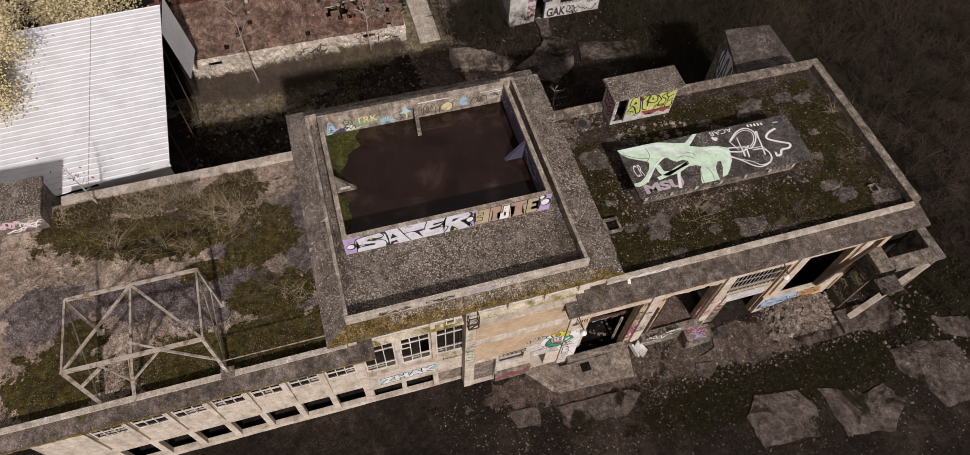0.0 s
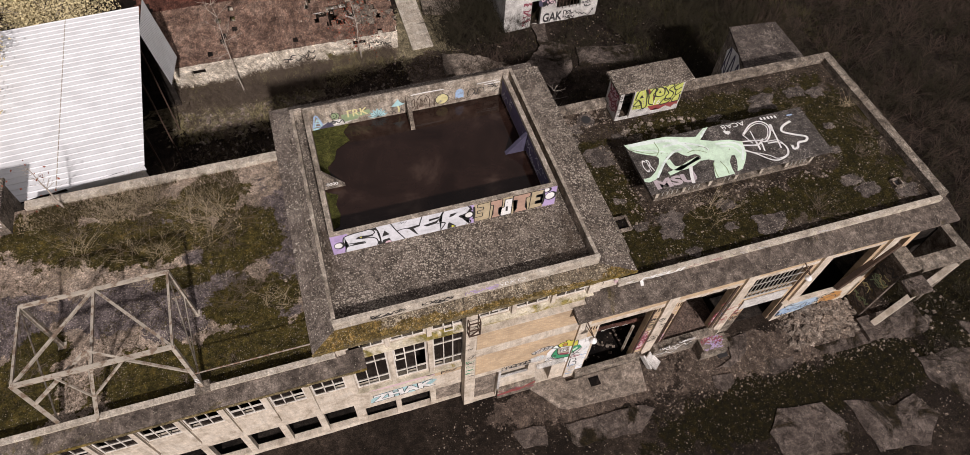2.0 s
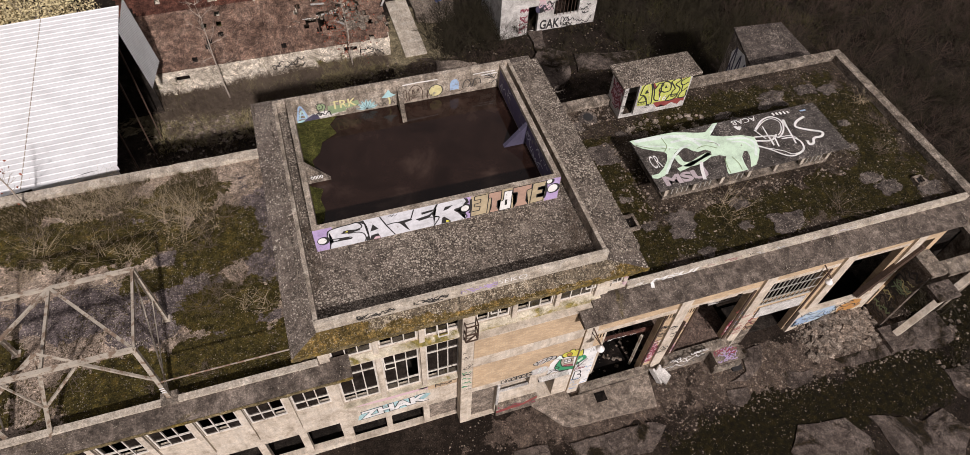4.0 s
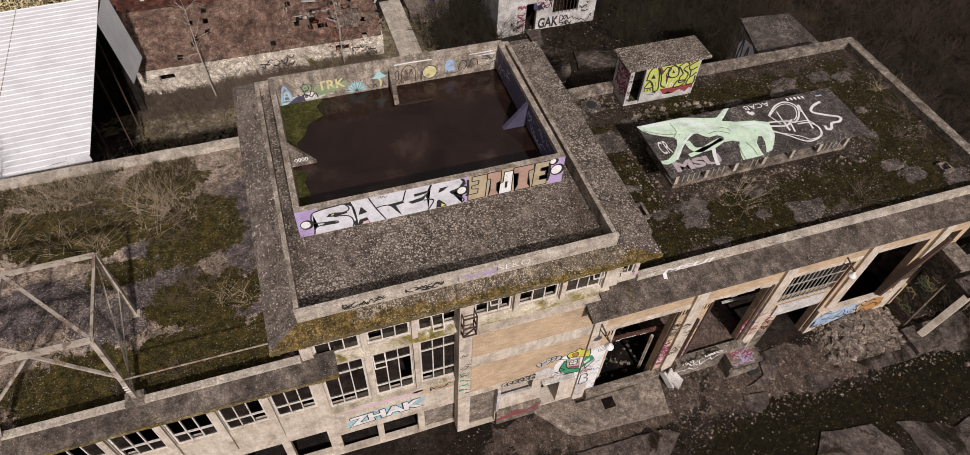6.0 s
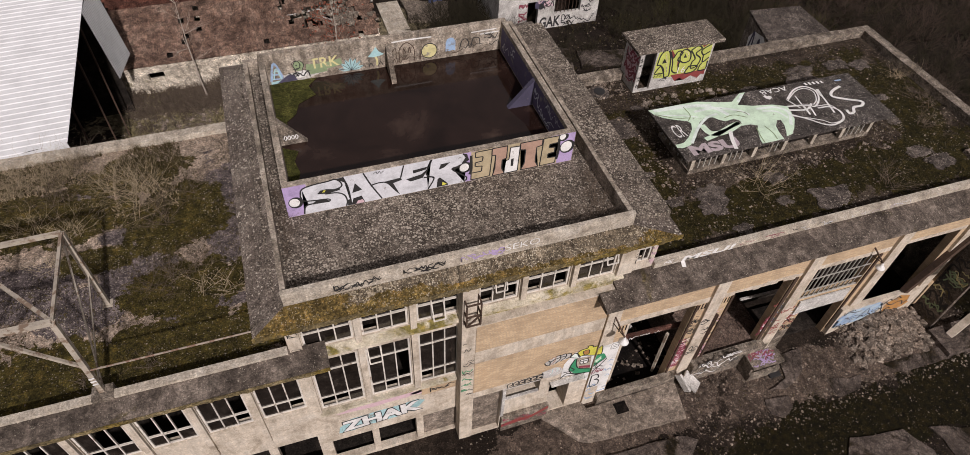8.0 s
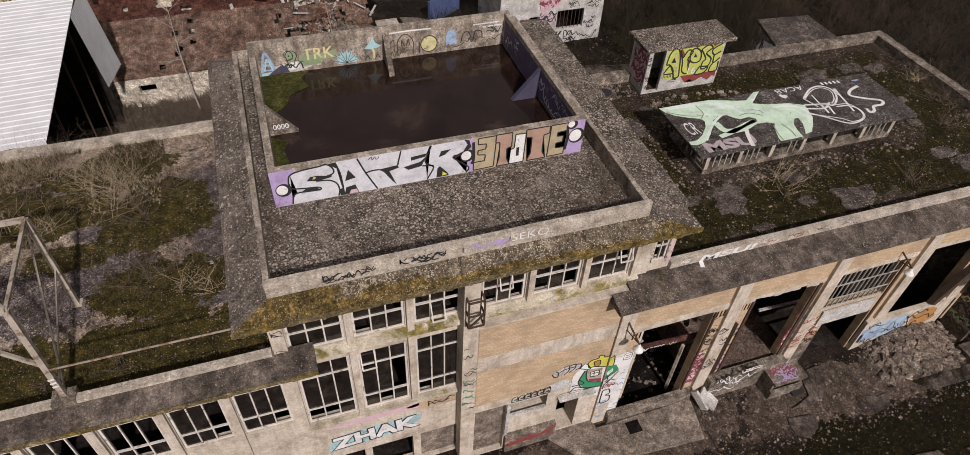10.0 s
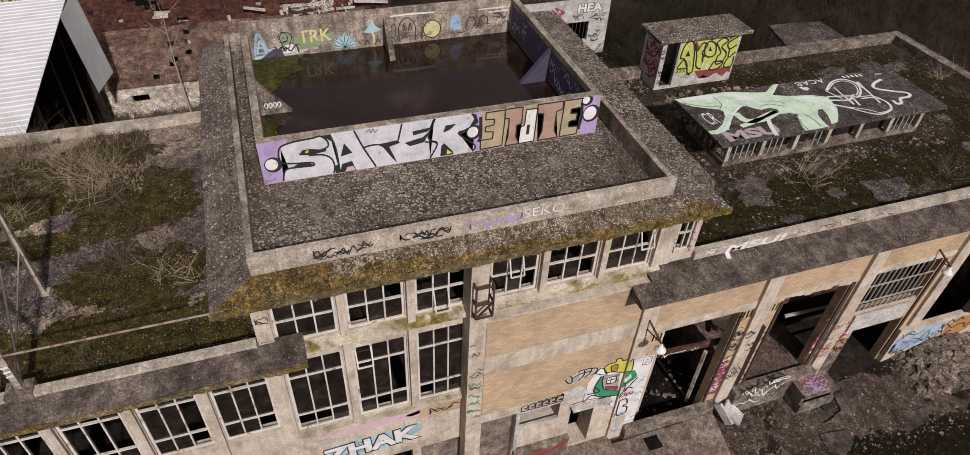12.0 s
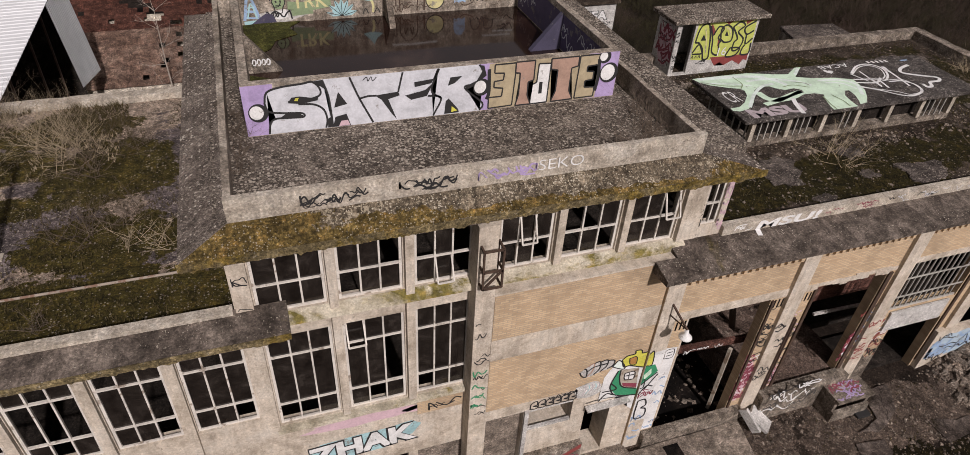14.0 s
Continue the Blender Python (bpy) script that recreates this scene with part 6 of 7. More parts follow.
tufts("ground_grass", [(-8, 12, 14, 29.8, None, 9000, 0.22), (12, 34, 13, 30, None, 5000, 0.2), (15, 45, -12, -0.5, None, 3500, 0.12)], "grass", "thin dry grass on the dirt", 71)
tufts("olive_grass", [(27, 44, 19, 40, None, 9000, 0.5), (36, 46, -4, 14, None, 900, 0.4), (34, 60, 24, 50, None, 9000, 0.6)], "olive", "rough olive grass between the thickets", 75)
tufts("green_weeds", [(-7.6, 6, 24.0, 29.9, None, 3600, 0.28), (-1.5, 9, 28.4, 29.9, None, 2600, 0.5), (-6.5, 1, 13.2, 16, None, 1500, 0.35)], "leaf", "low olive weeds along the foot of the cottage wall", 73)
tufts("straw_thicket", [(-9.6, -5.6, 10.7, 12.4, LZ, 900, 0.16), (-4.8, -2.4, 8.2, 10.4, LZ, 400, 0.14), (-12.6, -9.6, 11.2, 12.4, LZ, 400, 0.14)], "straw", "matted pale straw and dead stems on the mossy roof", 74)
tufts("roof_grass", [(-14, 0.4, 1.2, 12.4, LZ + 0.02, 9000, 0.09), (14.3, 32, 1.1, 11.5, 7.42, 7000, 0.08), (-12, -2, 10.8, 12.5, LZ + 0.02, 2600, 0.22)], "grass", "short dry grass and moss tips on the felt roofs", 72)


# tree with pale ochre leaves beyond the shed
def leafy_tree(x, y, z, height, radius, seed, count):
    rnd = random.Random(seed)
    t = holder("ochre_tree", "bushy tree with pale ochre winter foliage", "tree", at=(x, y, z))
    bm = bmesh.new()
    tube(bm, (x, y, z), (x, y, z + height * 0.5), 0.25, 0.14, 8)
    for _ in range(12):
        a = rnd.uniform(0, math.tau)
        limb(bm, (x, y, z + height * rnd.uniform(0.25, 0.5)), (math.cos(a), math.sin(a), 0.9), radius * 0.9, 0.06, 1, rnd, 0.6)
    part("trunk", bm, "bark", t)
    verts, faces = [], []
    lumps = [Vector((rnd.gauss(0, 0.45) * radius, rnd.gauss(0, 0.45) * radius, height * rnd.uniform(0.35, 1.0))) for _ in range(26)]
    for _ in range(count):
        c = Vector((x, y, z)) + rnd.choice(lumps) + Vector((rnd.gauss(0, 1), rnd.gauss(0, 1), rnd.gauss(0, 1))) * radius * 0.18
        u = Vector((rnd.gauss(0, 1), rnd.gauss(0, 1), rnd.gauss(0, 1))).normalized()
        v = u.orthogonal().normalized()
        s = rnd.uniform(0.045, 0.10)
        k = len(verts)
        verts += [tuple(c + u * s), tuple(c + v * s * 0.6), tuple(c - u * s), tuple(c - v * s * 0.6)]
        faces.append((k, k + 1, k + 2, k + 3))
    me = bpy.data.meshes.new("crown")
    me.from_pydata(verts, [], faces)
    me.materials.append(M["ochreleaf"])
    part("crown", me, None, t)


leafy_tree(-17.5, 23.3, GZ, 10.4, 3.2, 81, 26000)
leafy_tree(-19.5, 31.5, GZ, 9.0, 3.6, 82, 20000)
leafy_tree(-15.0, 35.0, GZ, 8.0, 3.6, 83, 16000)


# ---- graffiti ----
F = Face((TX0, TY0, 10.53), (1, 0, 0), (0, 0, 1), tank_front, (TX1 - TX0) / 10.25, (TZ - 10.53) / 1.27)
patch("violet_field", F, [[(0.0, 0.01), (0.75, 0.01), (0.75, 1.25), (0.0, 1.25)], [(6.0, 0.01), (6.5, 0.01), (6.5, 1.25), (6.0, 1.25)], [(9.3, 0.01), (10.24, 0.01), (10.24, 1.25), (9.3, 1.25)]], "violet", 0.003)
SILVER = (
    [(0.52, 0.01), (0.56, 0.26), (0.72, 0.40), (0.6, 0.58), (0.52, 0.78), (0.6, 1.04), (0.9, 1.15), (1.45, 1.19), (1.72, 1.22), (1.95, 1.25), (2.1, 0.75), (2.1, 0.01)],
    [(2.1, 0.01), (2.1, 0.75), (1.95, 1.25), (2.62, 1.25), (2.84, 0.68), (3.15, 0.01)],
    [(3.15, 0.01), (2.84, 0.68), (2.62, 1.25), (3.98, 1.25), (3.86, 0.75), (3.62, 0.58), (3.80, 0.01)],
    [(3.80, 0.01), (3.62, 0.58), (3.86, 0.75), (3.98, 1.25), (4.93, 1.25), (4.75, 0.72), (5.0, 0.47), (4.79, 0.01)],
    [(4.79, 0.01), (5.0, 0.47), (4.75, 0.72), (4.93, 1.25), (6.05, 1.25), (6.19, 1.05), (5.97, 0.77), (5.68, 0.68), (6.18, 0.22), (6.12, 0.01)])
for o in SILVER:
    patch("letter", F, [o], "silver", 0.006, "silver sprayed block letter")
EDGES = (
    [(0.51, 0.79), (0.59, 1.05), (0.9, 1.15), (1.45, 1.19), (1.7, 1.21), (1.87, 1.03), (1.82, 0.85), (1.35, 0.77), (1.07, 0.78)],
    [(0.51, 0.79), (0.58, 0.59), (0.89, 0.52), (1.36, 0.47), (1.4, 0.37), (1.07, 0.38), (0.72, 0.39), (0.58, 0.28), (0.52, 0.02)],
    [(1.31, 0.70), (1.7, 0.65), (1.92, 0.49), (1.98, 0.23), (1.93, 0.02)],
    [(1.95, 1.24), (2.07, 0.77), (2.11, 0.02)], [(2.62, 1.24), (2.84, 0.68), (3.16, 0.02)], [(2.84, 0.68), (3.06, 0.72), (3.27, 0.71)],
    [(3.98, 1.24), (3.91, 0.98), (3.85, 0.75)], [(4.92, 1.24), (4.81, 0.99)], [(4.64, 0.57), (5.01, 0.47), (4.79, 0.02)], [(4.95, 1.24), (4.74, 0.71), (5.01, 0.47)],
    [(6.05, 1.24), (6.2, 1.06), (5.97, 0.77), (5.66, 0.68), (6.18, 0.22), (6.11, 0.02)])
for e in EDGES:
    strokes("letter_edge", F, [(0.05, e)], "black", 0.010)
SLOTS = ([(1.06, 0.75), (1.16, 0.88), (1.37, 0.89), (1.68, 0.82), (1.82, 0.88), (1.79, 0.75), (1.39, 0.7)], [(0.79, 0.38), (0.97, 0.49), (1.28, 0.48), (1.41, 0.4), (1.31, 0.35)],
         [(2.18, 0.52), (2.31, 0.91), (2.52, 0.58)], [(2.11, 0.02), (2.19, 0.28), (2.48, 0.33), (2.57, 0.02)], [(1.7, 1.22), (1.95, 1.24), (2.0, 1.0), (1.9, 1.08)], [(1.98, 0.02), (1.99, 0.25), (2.1, 0.3), (2.11, 0.02)],
         [(3.23, 0.72), (3.85, 0.76), (3.89, 0.66), (3.58, 0.59), (3.79, 0.04), (3.66, 0.2), (3.4, 0.6)], [(4.28, 0.96), (4.81, 1.0), (4.74, 0.89), (4.29, 0.83)], [(4.03, 0.64), (4.57, 0.73), (4.79, 0.9), (4.62, 0.57), (4.19, 0.51)],
         [(5.19, 0.78), (5.26, 0.99), (5.59, 1.0), (5.38, 0.83)], [(5.1, 0.03), (5.14, 0.38), (5.22, 0.44), (5.49, 0.13), (5.52, 0.03)], [(6.04, 1.24), (6.19, 1.21), (6.27, 0.95), (5.98, 0.73), (5.75, 0.63), (5.68, 0.71), (6.0, 0.84), (6.14, 1.07)])
for s in SLOTS:
    patch("counter", F, [s], "black", 0.013)
patch("pink_fill", F, [[(2.26, 0.03), (2.33, 0.16), (2.5, 0.17), (2.55, 0.03)]], "pink", 0.016)
patch("yellow_fill", F, [[(5.3, 0.06), (5.31, 0.22), (5.47, 0.09)]], "yellow", 0.016)
patch("yellow_fill", F, [[(1.22, 0.79), (1.26, 0.86), (1.34, 0.86), (1.3, 0.78)]], "yellow", 0.016)
for c, v, r0 in ((0.29, 0.59, 0.17), (6.1, 0.66, 0.17), (9.94, 0.70, 0.22), (9.74, 1.15, 0.12)):
    patch("dot_outline", F, [[(x, min(y, 1.255)) for x, y in blob(c + 0.04, v - 0.01, r0 + 0.07, r0 + 0.06, 20)]], "black", 0.017)
    patch("dot", F, [[(x, min(y, 1.25)) for x, y in blob(c, v, r0, r0, 20)]], "white", 0.020)
strokes("black_shadow", F, [(0.07, [(0.44, 0.44), (0.53, 0.52), (0.5, 0.7)]), (0.10, [(6.3, 0.3), (6.36, 0.5), (6.34, 1.1)]), (0.10, [(9.62, 0.2), (9.66, 0.6), (9.62, 1.1)])], "black", 0.0075)
strokes("tag", F, [(0.02, [(2.95, 1.13), (3.05, 1.2), (3.08, 1.1), (3.16, 1.2), (3.2, 1.1), (3.3, 1.18)])], "black", 0.011)
BLOCKS = (("tan", [(6.36, 0.04), (7.06, 0.06), (7.12, 1.2), (6.5, 1.2), (6.5, 0.98), (6.78, 0.96), (6.76, 0.78), (6.5, 0.76), (6.5, 0.6), (6.76, 0.56), (6.74, 0.34), (6.36, 0.34)]),
          ("tan2", [(7.1, 1.22), (7.66, 1.22), (7.66, 0.7), (7.5, 0.66), (7.5, 0.3), (7.62, 0.04), (7.16, 0.04), (7.24, 0.34), (7.24, 0.92), (7.1, 0.94)]),
          ("white", [(7.54, 0.03), (8.12, 0.04), (8.14, 1.1), (7.78, 1.12), (7.76, 0.62), (7.58, 0.56)]),
          ("tan2", [(8.14, 1.22), (8.98, 1.22), (8.98, 0.96), (8.78, 0.92), (8.78, 0.3), (8.92, 0.05), (8.24, 0.04), (8.36, 0.32), (8.36, 0.9), (8.16, 0.94)]),
          ("tan", [(8.98, 0.05), (9.58, 0.06), (9.58, 0.32), (9.26, 0.34), (9.26, 0.52), (9.5, 0.54), (9.5, 0.76), (9.28, 0.78), (9.28, 0.92), (9.62, 0.94), (9.62, 1.22), (9.02, 1.22)]))
patch("dark_ground", F, [[(6.34, 0.02), (9.64, 0.02), (9.64, 1.24), (6.34, 1.24)]], "tan", 0.0036)
for k, (mat, outline) in enumerate(BLOCKS):
    glyph(F, outline, mat, [[(7.84, 0.3), (7.84, 0.62), (7.94, 0.62), (7.94, 0.3)]] if mat == "white" else (), 0.006 + 0.006 * (k % 2), 0.04, "brown sprayed block letter")

B = Face((TX0 + 0.22, TY1 - 0.22, 10.55), (1, 0, 0), (0, 0, 1), tank_back)
strokes("blue_a", B, [(0.09, [(0.1, 0.15), (0.32, 0.95), (0.6, 0.12)]), (0.08, [(0.15, 0.45), (0.55, 0.42)]), (0.06, [(0.1, 0.25), (0.6, 0.2)])], "blue")
strokes("mask_line", B, [(0.03, [(0.95, 0.75), (1.05, 0.9), (1.2, 0.9), (1.29, 0.72), (1.2, 0.55), (1.0, 0.55)])], "black", 0.006)
strokes("smear", B, [(0.3, [(1.5, 0.55), (2.1, 0.5), (2.9, 0.6)]), (0.2, [(1.6, 0.3), (2.3, 0.35)])], "sage", 0.003)
lettering("TRK", B, 1.65, 0.45, 1.15, 0.46, "cream", 0.006, 0.015)
patch("grey_smear", B, [blob(1.3, 0.25, 0.75, 0.2, 16, 0.4, 2)], "whitewash", 0.003)
for i in range(7):
    a = math.pi * (0.08 + 0.84 * i / 6)
    c, s2 = math.cos(a), math.sin(a)
    patch("petal", B, [[(3.25, 0.1), (3.25 + c * 0.3 - s2 * 0.09, 0.1 + s2 * 0.36 + c * 0.09), (3.25 + c * 0.55, 0.1 + s2 * 0.62), (3.25 + c * 0.3 + s2 * 0.09, 0.1 + s2 * 0.36 - c * 0.09)]], "cyan", 0.004 + 0.0004 * i)
    strokes("petal_line", B, [(0.02, [(3.25, 0.1), (3.25 + c * 0.55, 0.1 + s2 * 0.62)])], "black", 0.008)
strokes("mushroom_stem", B, [(0.08, [(4.3, 0.15), (4.32, 0.4), (4.25, 0.6)])], "cream")
patch("mushroom_cap", B, [[(3.95, 0.6), (4.15, 0.82), (4.3, 1.02), (4.4, 0.8), (4.62, 0.64), (4.4, 0.57), (4.15, 0.56)]], "cyan", 0.005)
strokes("brown_arch", B, [(0.04, [(5.25, 0.1), (5.25, 0.7), (5.55, 1.0), (5.85, 0.7), (5.85, 0.1)]), (0.04, [(5.4, 0.5), (5.42, 0.75), (5.52, 0.5)]), (0.04, [(5.6, 0.5), (5.68, 0.78), (5.72, 0.5)]), (0.05, [(6.1, 0.1), (6.12, 0.6)]), (0.04, [(4.9, 0.6), (5.1, 0.8), (5.1, 0.3)])], "rust")
patch("yellow_disc_line", B, [blob(6.5, 0.46, 0.35, 0.36, 22)], "black", 0.003)
patch("yellow_disc", B, [blob(6.5, 0.46, 0.31, 0.32, 30)], "cream", 0.005)
patch("blue_shape", B, [[(7.2, 0.28), (7.28, 0.34), (7.38, 0.28), (7.5, 0.34), (7.62, 0.28), (7.62, 0.75), (7.52, 0.9), (7.4, 0.93), (7.26, 0.87), (7.2, 0.7)]], "blue", 0.005)
tags("scrawl", B, 7.8, 9.5, 0.3, 0.95, 7, "black", 4, 0.3, 0.03)
strokes("blue_a", B, [(0.05, [(0.2, 0.2), (0.36, 0.7), (0.5, 0.2)]), (0.04, [(0.22, 0.56), (0.46, 0.58)]), (0.12, [(0.08, 0.06), (0.66, 0.1)])], "cyan", 0.0052)
patch("dark_smudge", B, [[(0.3, 0.02), (0.55, 0.2), (0.8, 0.36), (1.0, 0.3), (1.1, 0.04)]], "slate", 0.0062)
patch("white_smudge", B, [[(0.95, 0.2), (1.1, 0.42), (1.45, 0.4), (1.5, 0.2), (1.2, 0.12)]], "white", 0.0034)
patch("mask_face", B, [blob(1.21, 0.68, 0.2, 0.22, 18)], "sage", 0.0045)
strokes("mask_line", B, [(0.06, [(1.12, 0.7), (1.17, 0.72)]), (0.06, [(1.26, 0.72), (1.31, 0.7)]), (0.03, [(1.12, 0.58), (1.3, 0.58)])], "black", 0.0068)
strokes("mask_line", B, [(0.03, [(1.01, 0.72), (1.1, 0.88), (1.3, 0.9), (1.43, 0.7), (1.34, 0.5), (1.3, 0.34), (1.1, 0.34), (1.08, 0.5), (1.01, 0.72)])], "black", 0.0072)
strokes("brown_arch", B, [(0.04, [(7.8, 0.3), (7.9, 0.7), (8.1, 0.75), (8.2, 0.5), (8.05, 0.3)]), (0.04, [(8.3, 0.35), (8.4, 0.75), (8.65, 0.7), (8.7, 0.4)]), (0.03, [(3.95, 0.1), (4.05, 0.3), (4.15, 0.12)]), (0.03, [(4.35, 0.12), (4.45, 0.3), (4.55, 0.14)])], "black", 0.0055)
strokes("white_bar", B, [(0.06, [(4.95, 1.1), (5.6, 1.12), (6.6, 1.1)]), (0.05, [(8.3, 1.02), (9.4, 1.04)]), (0.06, [(8.7, 0.88), (9.5, 0.9)])], "white")
tags("scrawl", B, 4.7, 9.6, 0.1, 0.4, 6, "rust", 5, 0.25, 0.03)
tags("scrawl", B, 0.6, 1.6, 0.05, 0.4, 5, "black", 205, 0.25, 0.04)

R = Face((TX1 - 0.22, TY1 - 0.25, 10.55), (0, -1, 0), (0, 0, 1), tank_right)
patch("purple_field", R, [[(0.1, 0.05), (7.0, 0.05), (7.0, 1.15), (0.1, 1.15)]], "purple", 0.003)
tags("scrawl", R, 0.3, 6.8, 0.15, 1.0, 16, "silver", 6, 0.35, 0.035)
L = Face((2.2, 7.64, 10.55), (1, 0, 0), (0, 0, 1), tank_left)
for k in range(4):
    strokes("scrawl", L, [(0.035, [(-0.2 + k * 0.13, 0.3), (-0.16 + k * 0.13, 0.42), (-0.1 + k * 0.13, 0.38), (-0.12 + k * 0.13, 0.26), (-0.18 + k * 0.13, 0.27)])], "white", 0.004 + 0.0005 * k)

# front upstand and eave writing
U = Face((1.04, 0.588, 10.66), (1, 0, 0), (0, 0, 1), upstand)
tags("scrawl", U, 1.5, 2.9, 0.05, 0.38, 16, "black", 7, 0.22, 0.03)
tags("scrawl", U, 3.6, 4.9, 0.08, 0.36, 12, "black", 8, 0.25, 0.04)
lettering("SEKO", U, 6.85, 0.14, 1.15, 0.28, "white", 0.009, -0.01)
tags("scrawl", U, 5.4, 6.8, 0.08, 0.35, 10, "violet", 9, 0.25, 0.04)
E_ = Face((14.0, 0.70, 7.5), (1, 0, 0), (0, 0, 1), canopy_wing)
lettering("MSU!", E_, 1.15, 0.0, 2.35, 0.315, "white", 0.008, 0.035, 0.15)
EF = Face((14.0, 0.70, 7.5), (1, 0, 0), (0, -1.15, -0.2), canopy_wing)
strokes("white_drip", EF, [(0.16, [(1.25, 0.0), (1.2, 0.24)])], "white", -0.004)
tags("scrawl", E_, 3.6, 6.6, 0.05, 0.28, 9, "maroon", 211, 0.2, 0.02)
tags("scrawl", E_, 6.2, 12.0, 0.05, 0.28, 12, "silver", 212, 0.25, 0.022, 0.008)
tags("scrawl", E_, 10.0, 17.0, 0.05, 0.28, 9, "dustypink", 213, 0.25, 0.022, 0.012)
tags("scrawl", E_, 0.2, 1.1, 0.05, 0.28, 4, "white", 11, 0.2, 0.03)
tags("scrawl", E_, 6.0, 9.0, 0.05, 0.28, 4, "black", 12, 0.25, 0.03)

# rooflight slab
S = Face((RX0, RY0, RZ), (1, 0, 0), (0, 1, 0), slab)
MINT = ([(-0.02, 3.3), (0.71, 3.3), (1.69, 3.3), (2.36, 3.28), (2.92, 3.12), (3.59, 2.91), (3.95, 2.85), (4.62, 3.3), (4.91, 3.29), (4.48, 2.94), (4.08, 2.58), (4.69, 2.34), (3.86, 1.25), (3.48, 1.27), (3.57, 1.59), (3.36, 1.78), (2.93, 1.73), (2.68, 1.92), (2.53, 2.12), (2.13, 2.18), (1.76, 1.96), (1.45, 1.57), (1.14, 1.15), (0.65, 0.77), (0.24, 0.69), (0.02, 0.78), (0.04, 0.96), (0.42, 0.97), (0.83, 1.24), (1.23, 1.66), (1.39, 2.01), (1.31, 2.19), (0.91, 2.37), (0.38, 2.67), (0.1, 2.98)],
        [(4.69, 2.34), (5.61, 2.18), (6.21, 1.89), (6.15, 1.57), (5.99, 1.04), (5.64, 0.57), (5.28, 0.2), (4.95, 0.14), (5.1, 0.38), (5.29, 0.79), (5.35, 1.16), (5.18, 1.17), (4.89, 0.85), (4.78, 0.41), (4.75, 0.03), (4.18, 0.02), (3.67, 0.02), (3.71, 0.24), (3.9, 0.72), (4.14, 1.1), (3.86, 1.25)])
for outline in MINT:
    patch("mint_field", S, [outline], "mint", 0.003, "mint green sprayed shape")
for w, line in ((0.3, [(1.76, 1.78), (1.9, 1.2), (2.61, 1.14), (3.47, 1.46)]), (0.22, [(1.45, 0.92), (2.07, 1.06), (2.85, 1.34), (3.45, 1.5)])):
    strokes("mint_line", S, [(w, line)], "mint", 0.0045)
strokes("white_streak", S, [(0.17, [(2.77, 1.1), (2.56, 0.62), (2.4, 0.04)])], "white", 0.0052)
for outline in ([(2.36, 1.72), (2.40, 1.54), (2.80, 1.56), (2.66, 1.64)],):
    patch("bare_gap", S, [outline], "slabtop", 0.0065)
for k, (w, line) in enumerate(((0.2, [(0.2, 3.2), (1.31, 3.12), (2.38, 2.98), (3.03, 2.55), (3.28, 2.07)]), (0.1, [(0.5, 3.24), (1.6, 3.2), (2.9, 2.9)]), (0.14, [(1.92, 2.67), (2.91, 2.66), (3.82, 2.26), (4.21, 1.83)]), (0.12, [(0.77, 0.86), (1.53, 1.66), (2.27, 2.17), (2.83, 2.27)]),
                               (0.14, [(4.72, 2.11), (5.64, 1.96), (6.0, 1.5), (5.6, 0.74)]), (0.1, [(4.9, 1.9), (5.5, 1.7), (5.75, 1.2)]), (0.12, [(4.2, 2.75), (4.7, 3.2)]), (0.07, [(0.3, 2.85), (1.2, 2.6), (1.9, 2.3)]))):
    strokes("white_wash", S, [(w, line)], "palemint", 0.007 + 0.0004 * k)
for k, line in enumerate(([(4.0, 0.99), (3.85, 0.44), (3.8, 0.04)], [(1.61, 3.08), (1.62, 2.51), (1.35, 2.19)], [(3.77, 2.19), (4.06, 2.03), (4.12, 1.85)], [(0.15, 2.95), (0.9, 2.5), (1.5, 2.35)], [(3.0, 1.95), (3.5, 2.0), (4.0, 1.7)], [(4.4, 1.0), (4.5, 0.5), (4.45, 0.1)])):
    strokes("grey_drag", S, [(0.045, line)], "sage", 0.011 + 0.0003 * k)
LOOPS = ((0.085, [(6.52, 2.33), (7.21, 2.83), (7.83, 2.92), (8.16, 2.53), (7.95, 1.96), (7.44, 1.54), (7.11, 1.71), (6.2, 1.87)]), (0.05, [(6.5, 2.25), (7.22, 2.72), (7.78, 2.79), (8.02, 2.44), (7.78, 1.92), (7.44, 1.66)]),
         (0.08, [(7.48, 1.4), (8.06, 1.33), (8.33, 0.92), (8.12, 0.43), (7.46, 0.22), (7.01, 0.4), (6.58, 0.85), (6.05, 1.3)]), (0.05, [(7.49, 1.53), (8.15, 1.43), (8.29, 0.82), (8.03, 0.42), (7.46, 0.33), (7.05, 0.68), (6.03, 1.24)]),
         (0.06, [(6.45, 2.31), (6.7, 1.6)]), (0.06, [(7.0, 2.43), (6.92, 1.8), (6.84, 1.09)]), (0.14, [(8.31, 2.58), (8.2, 2.1)]), (0.09, [(8.25, 2.3), (8.16, 1.73), (8.01, 0.92)]), (0.08, [(7.22, 1.72), (7.05, 0.97)]), (0.06, [(6.95, 1.7), (6.88, 1.13)]), (0.1, [(6.1, 1.62), (6.9, 1.45), (7.4, 1.75)]))
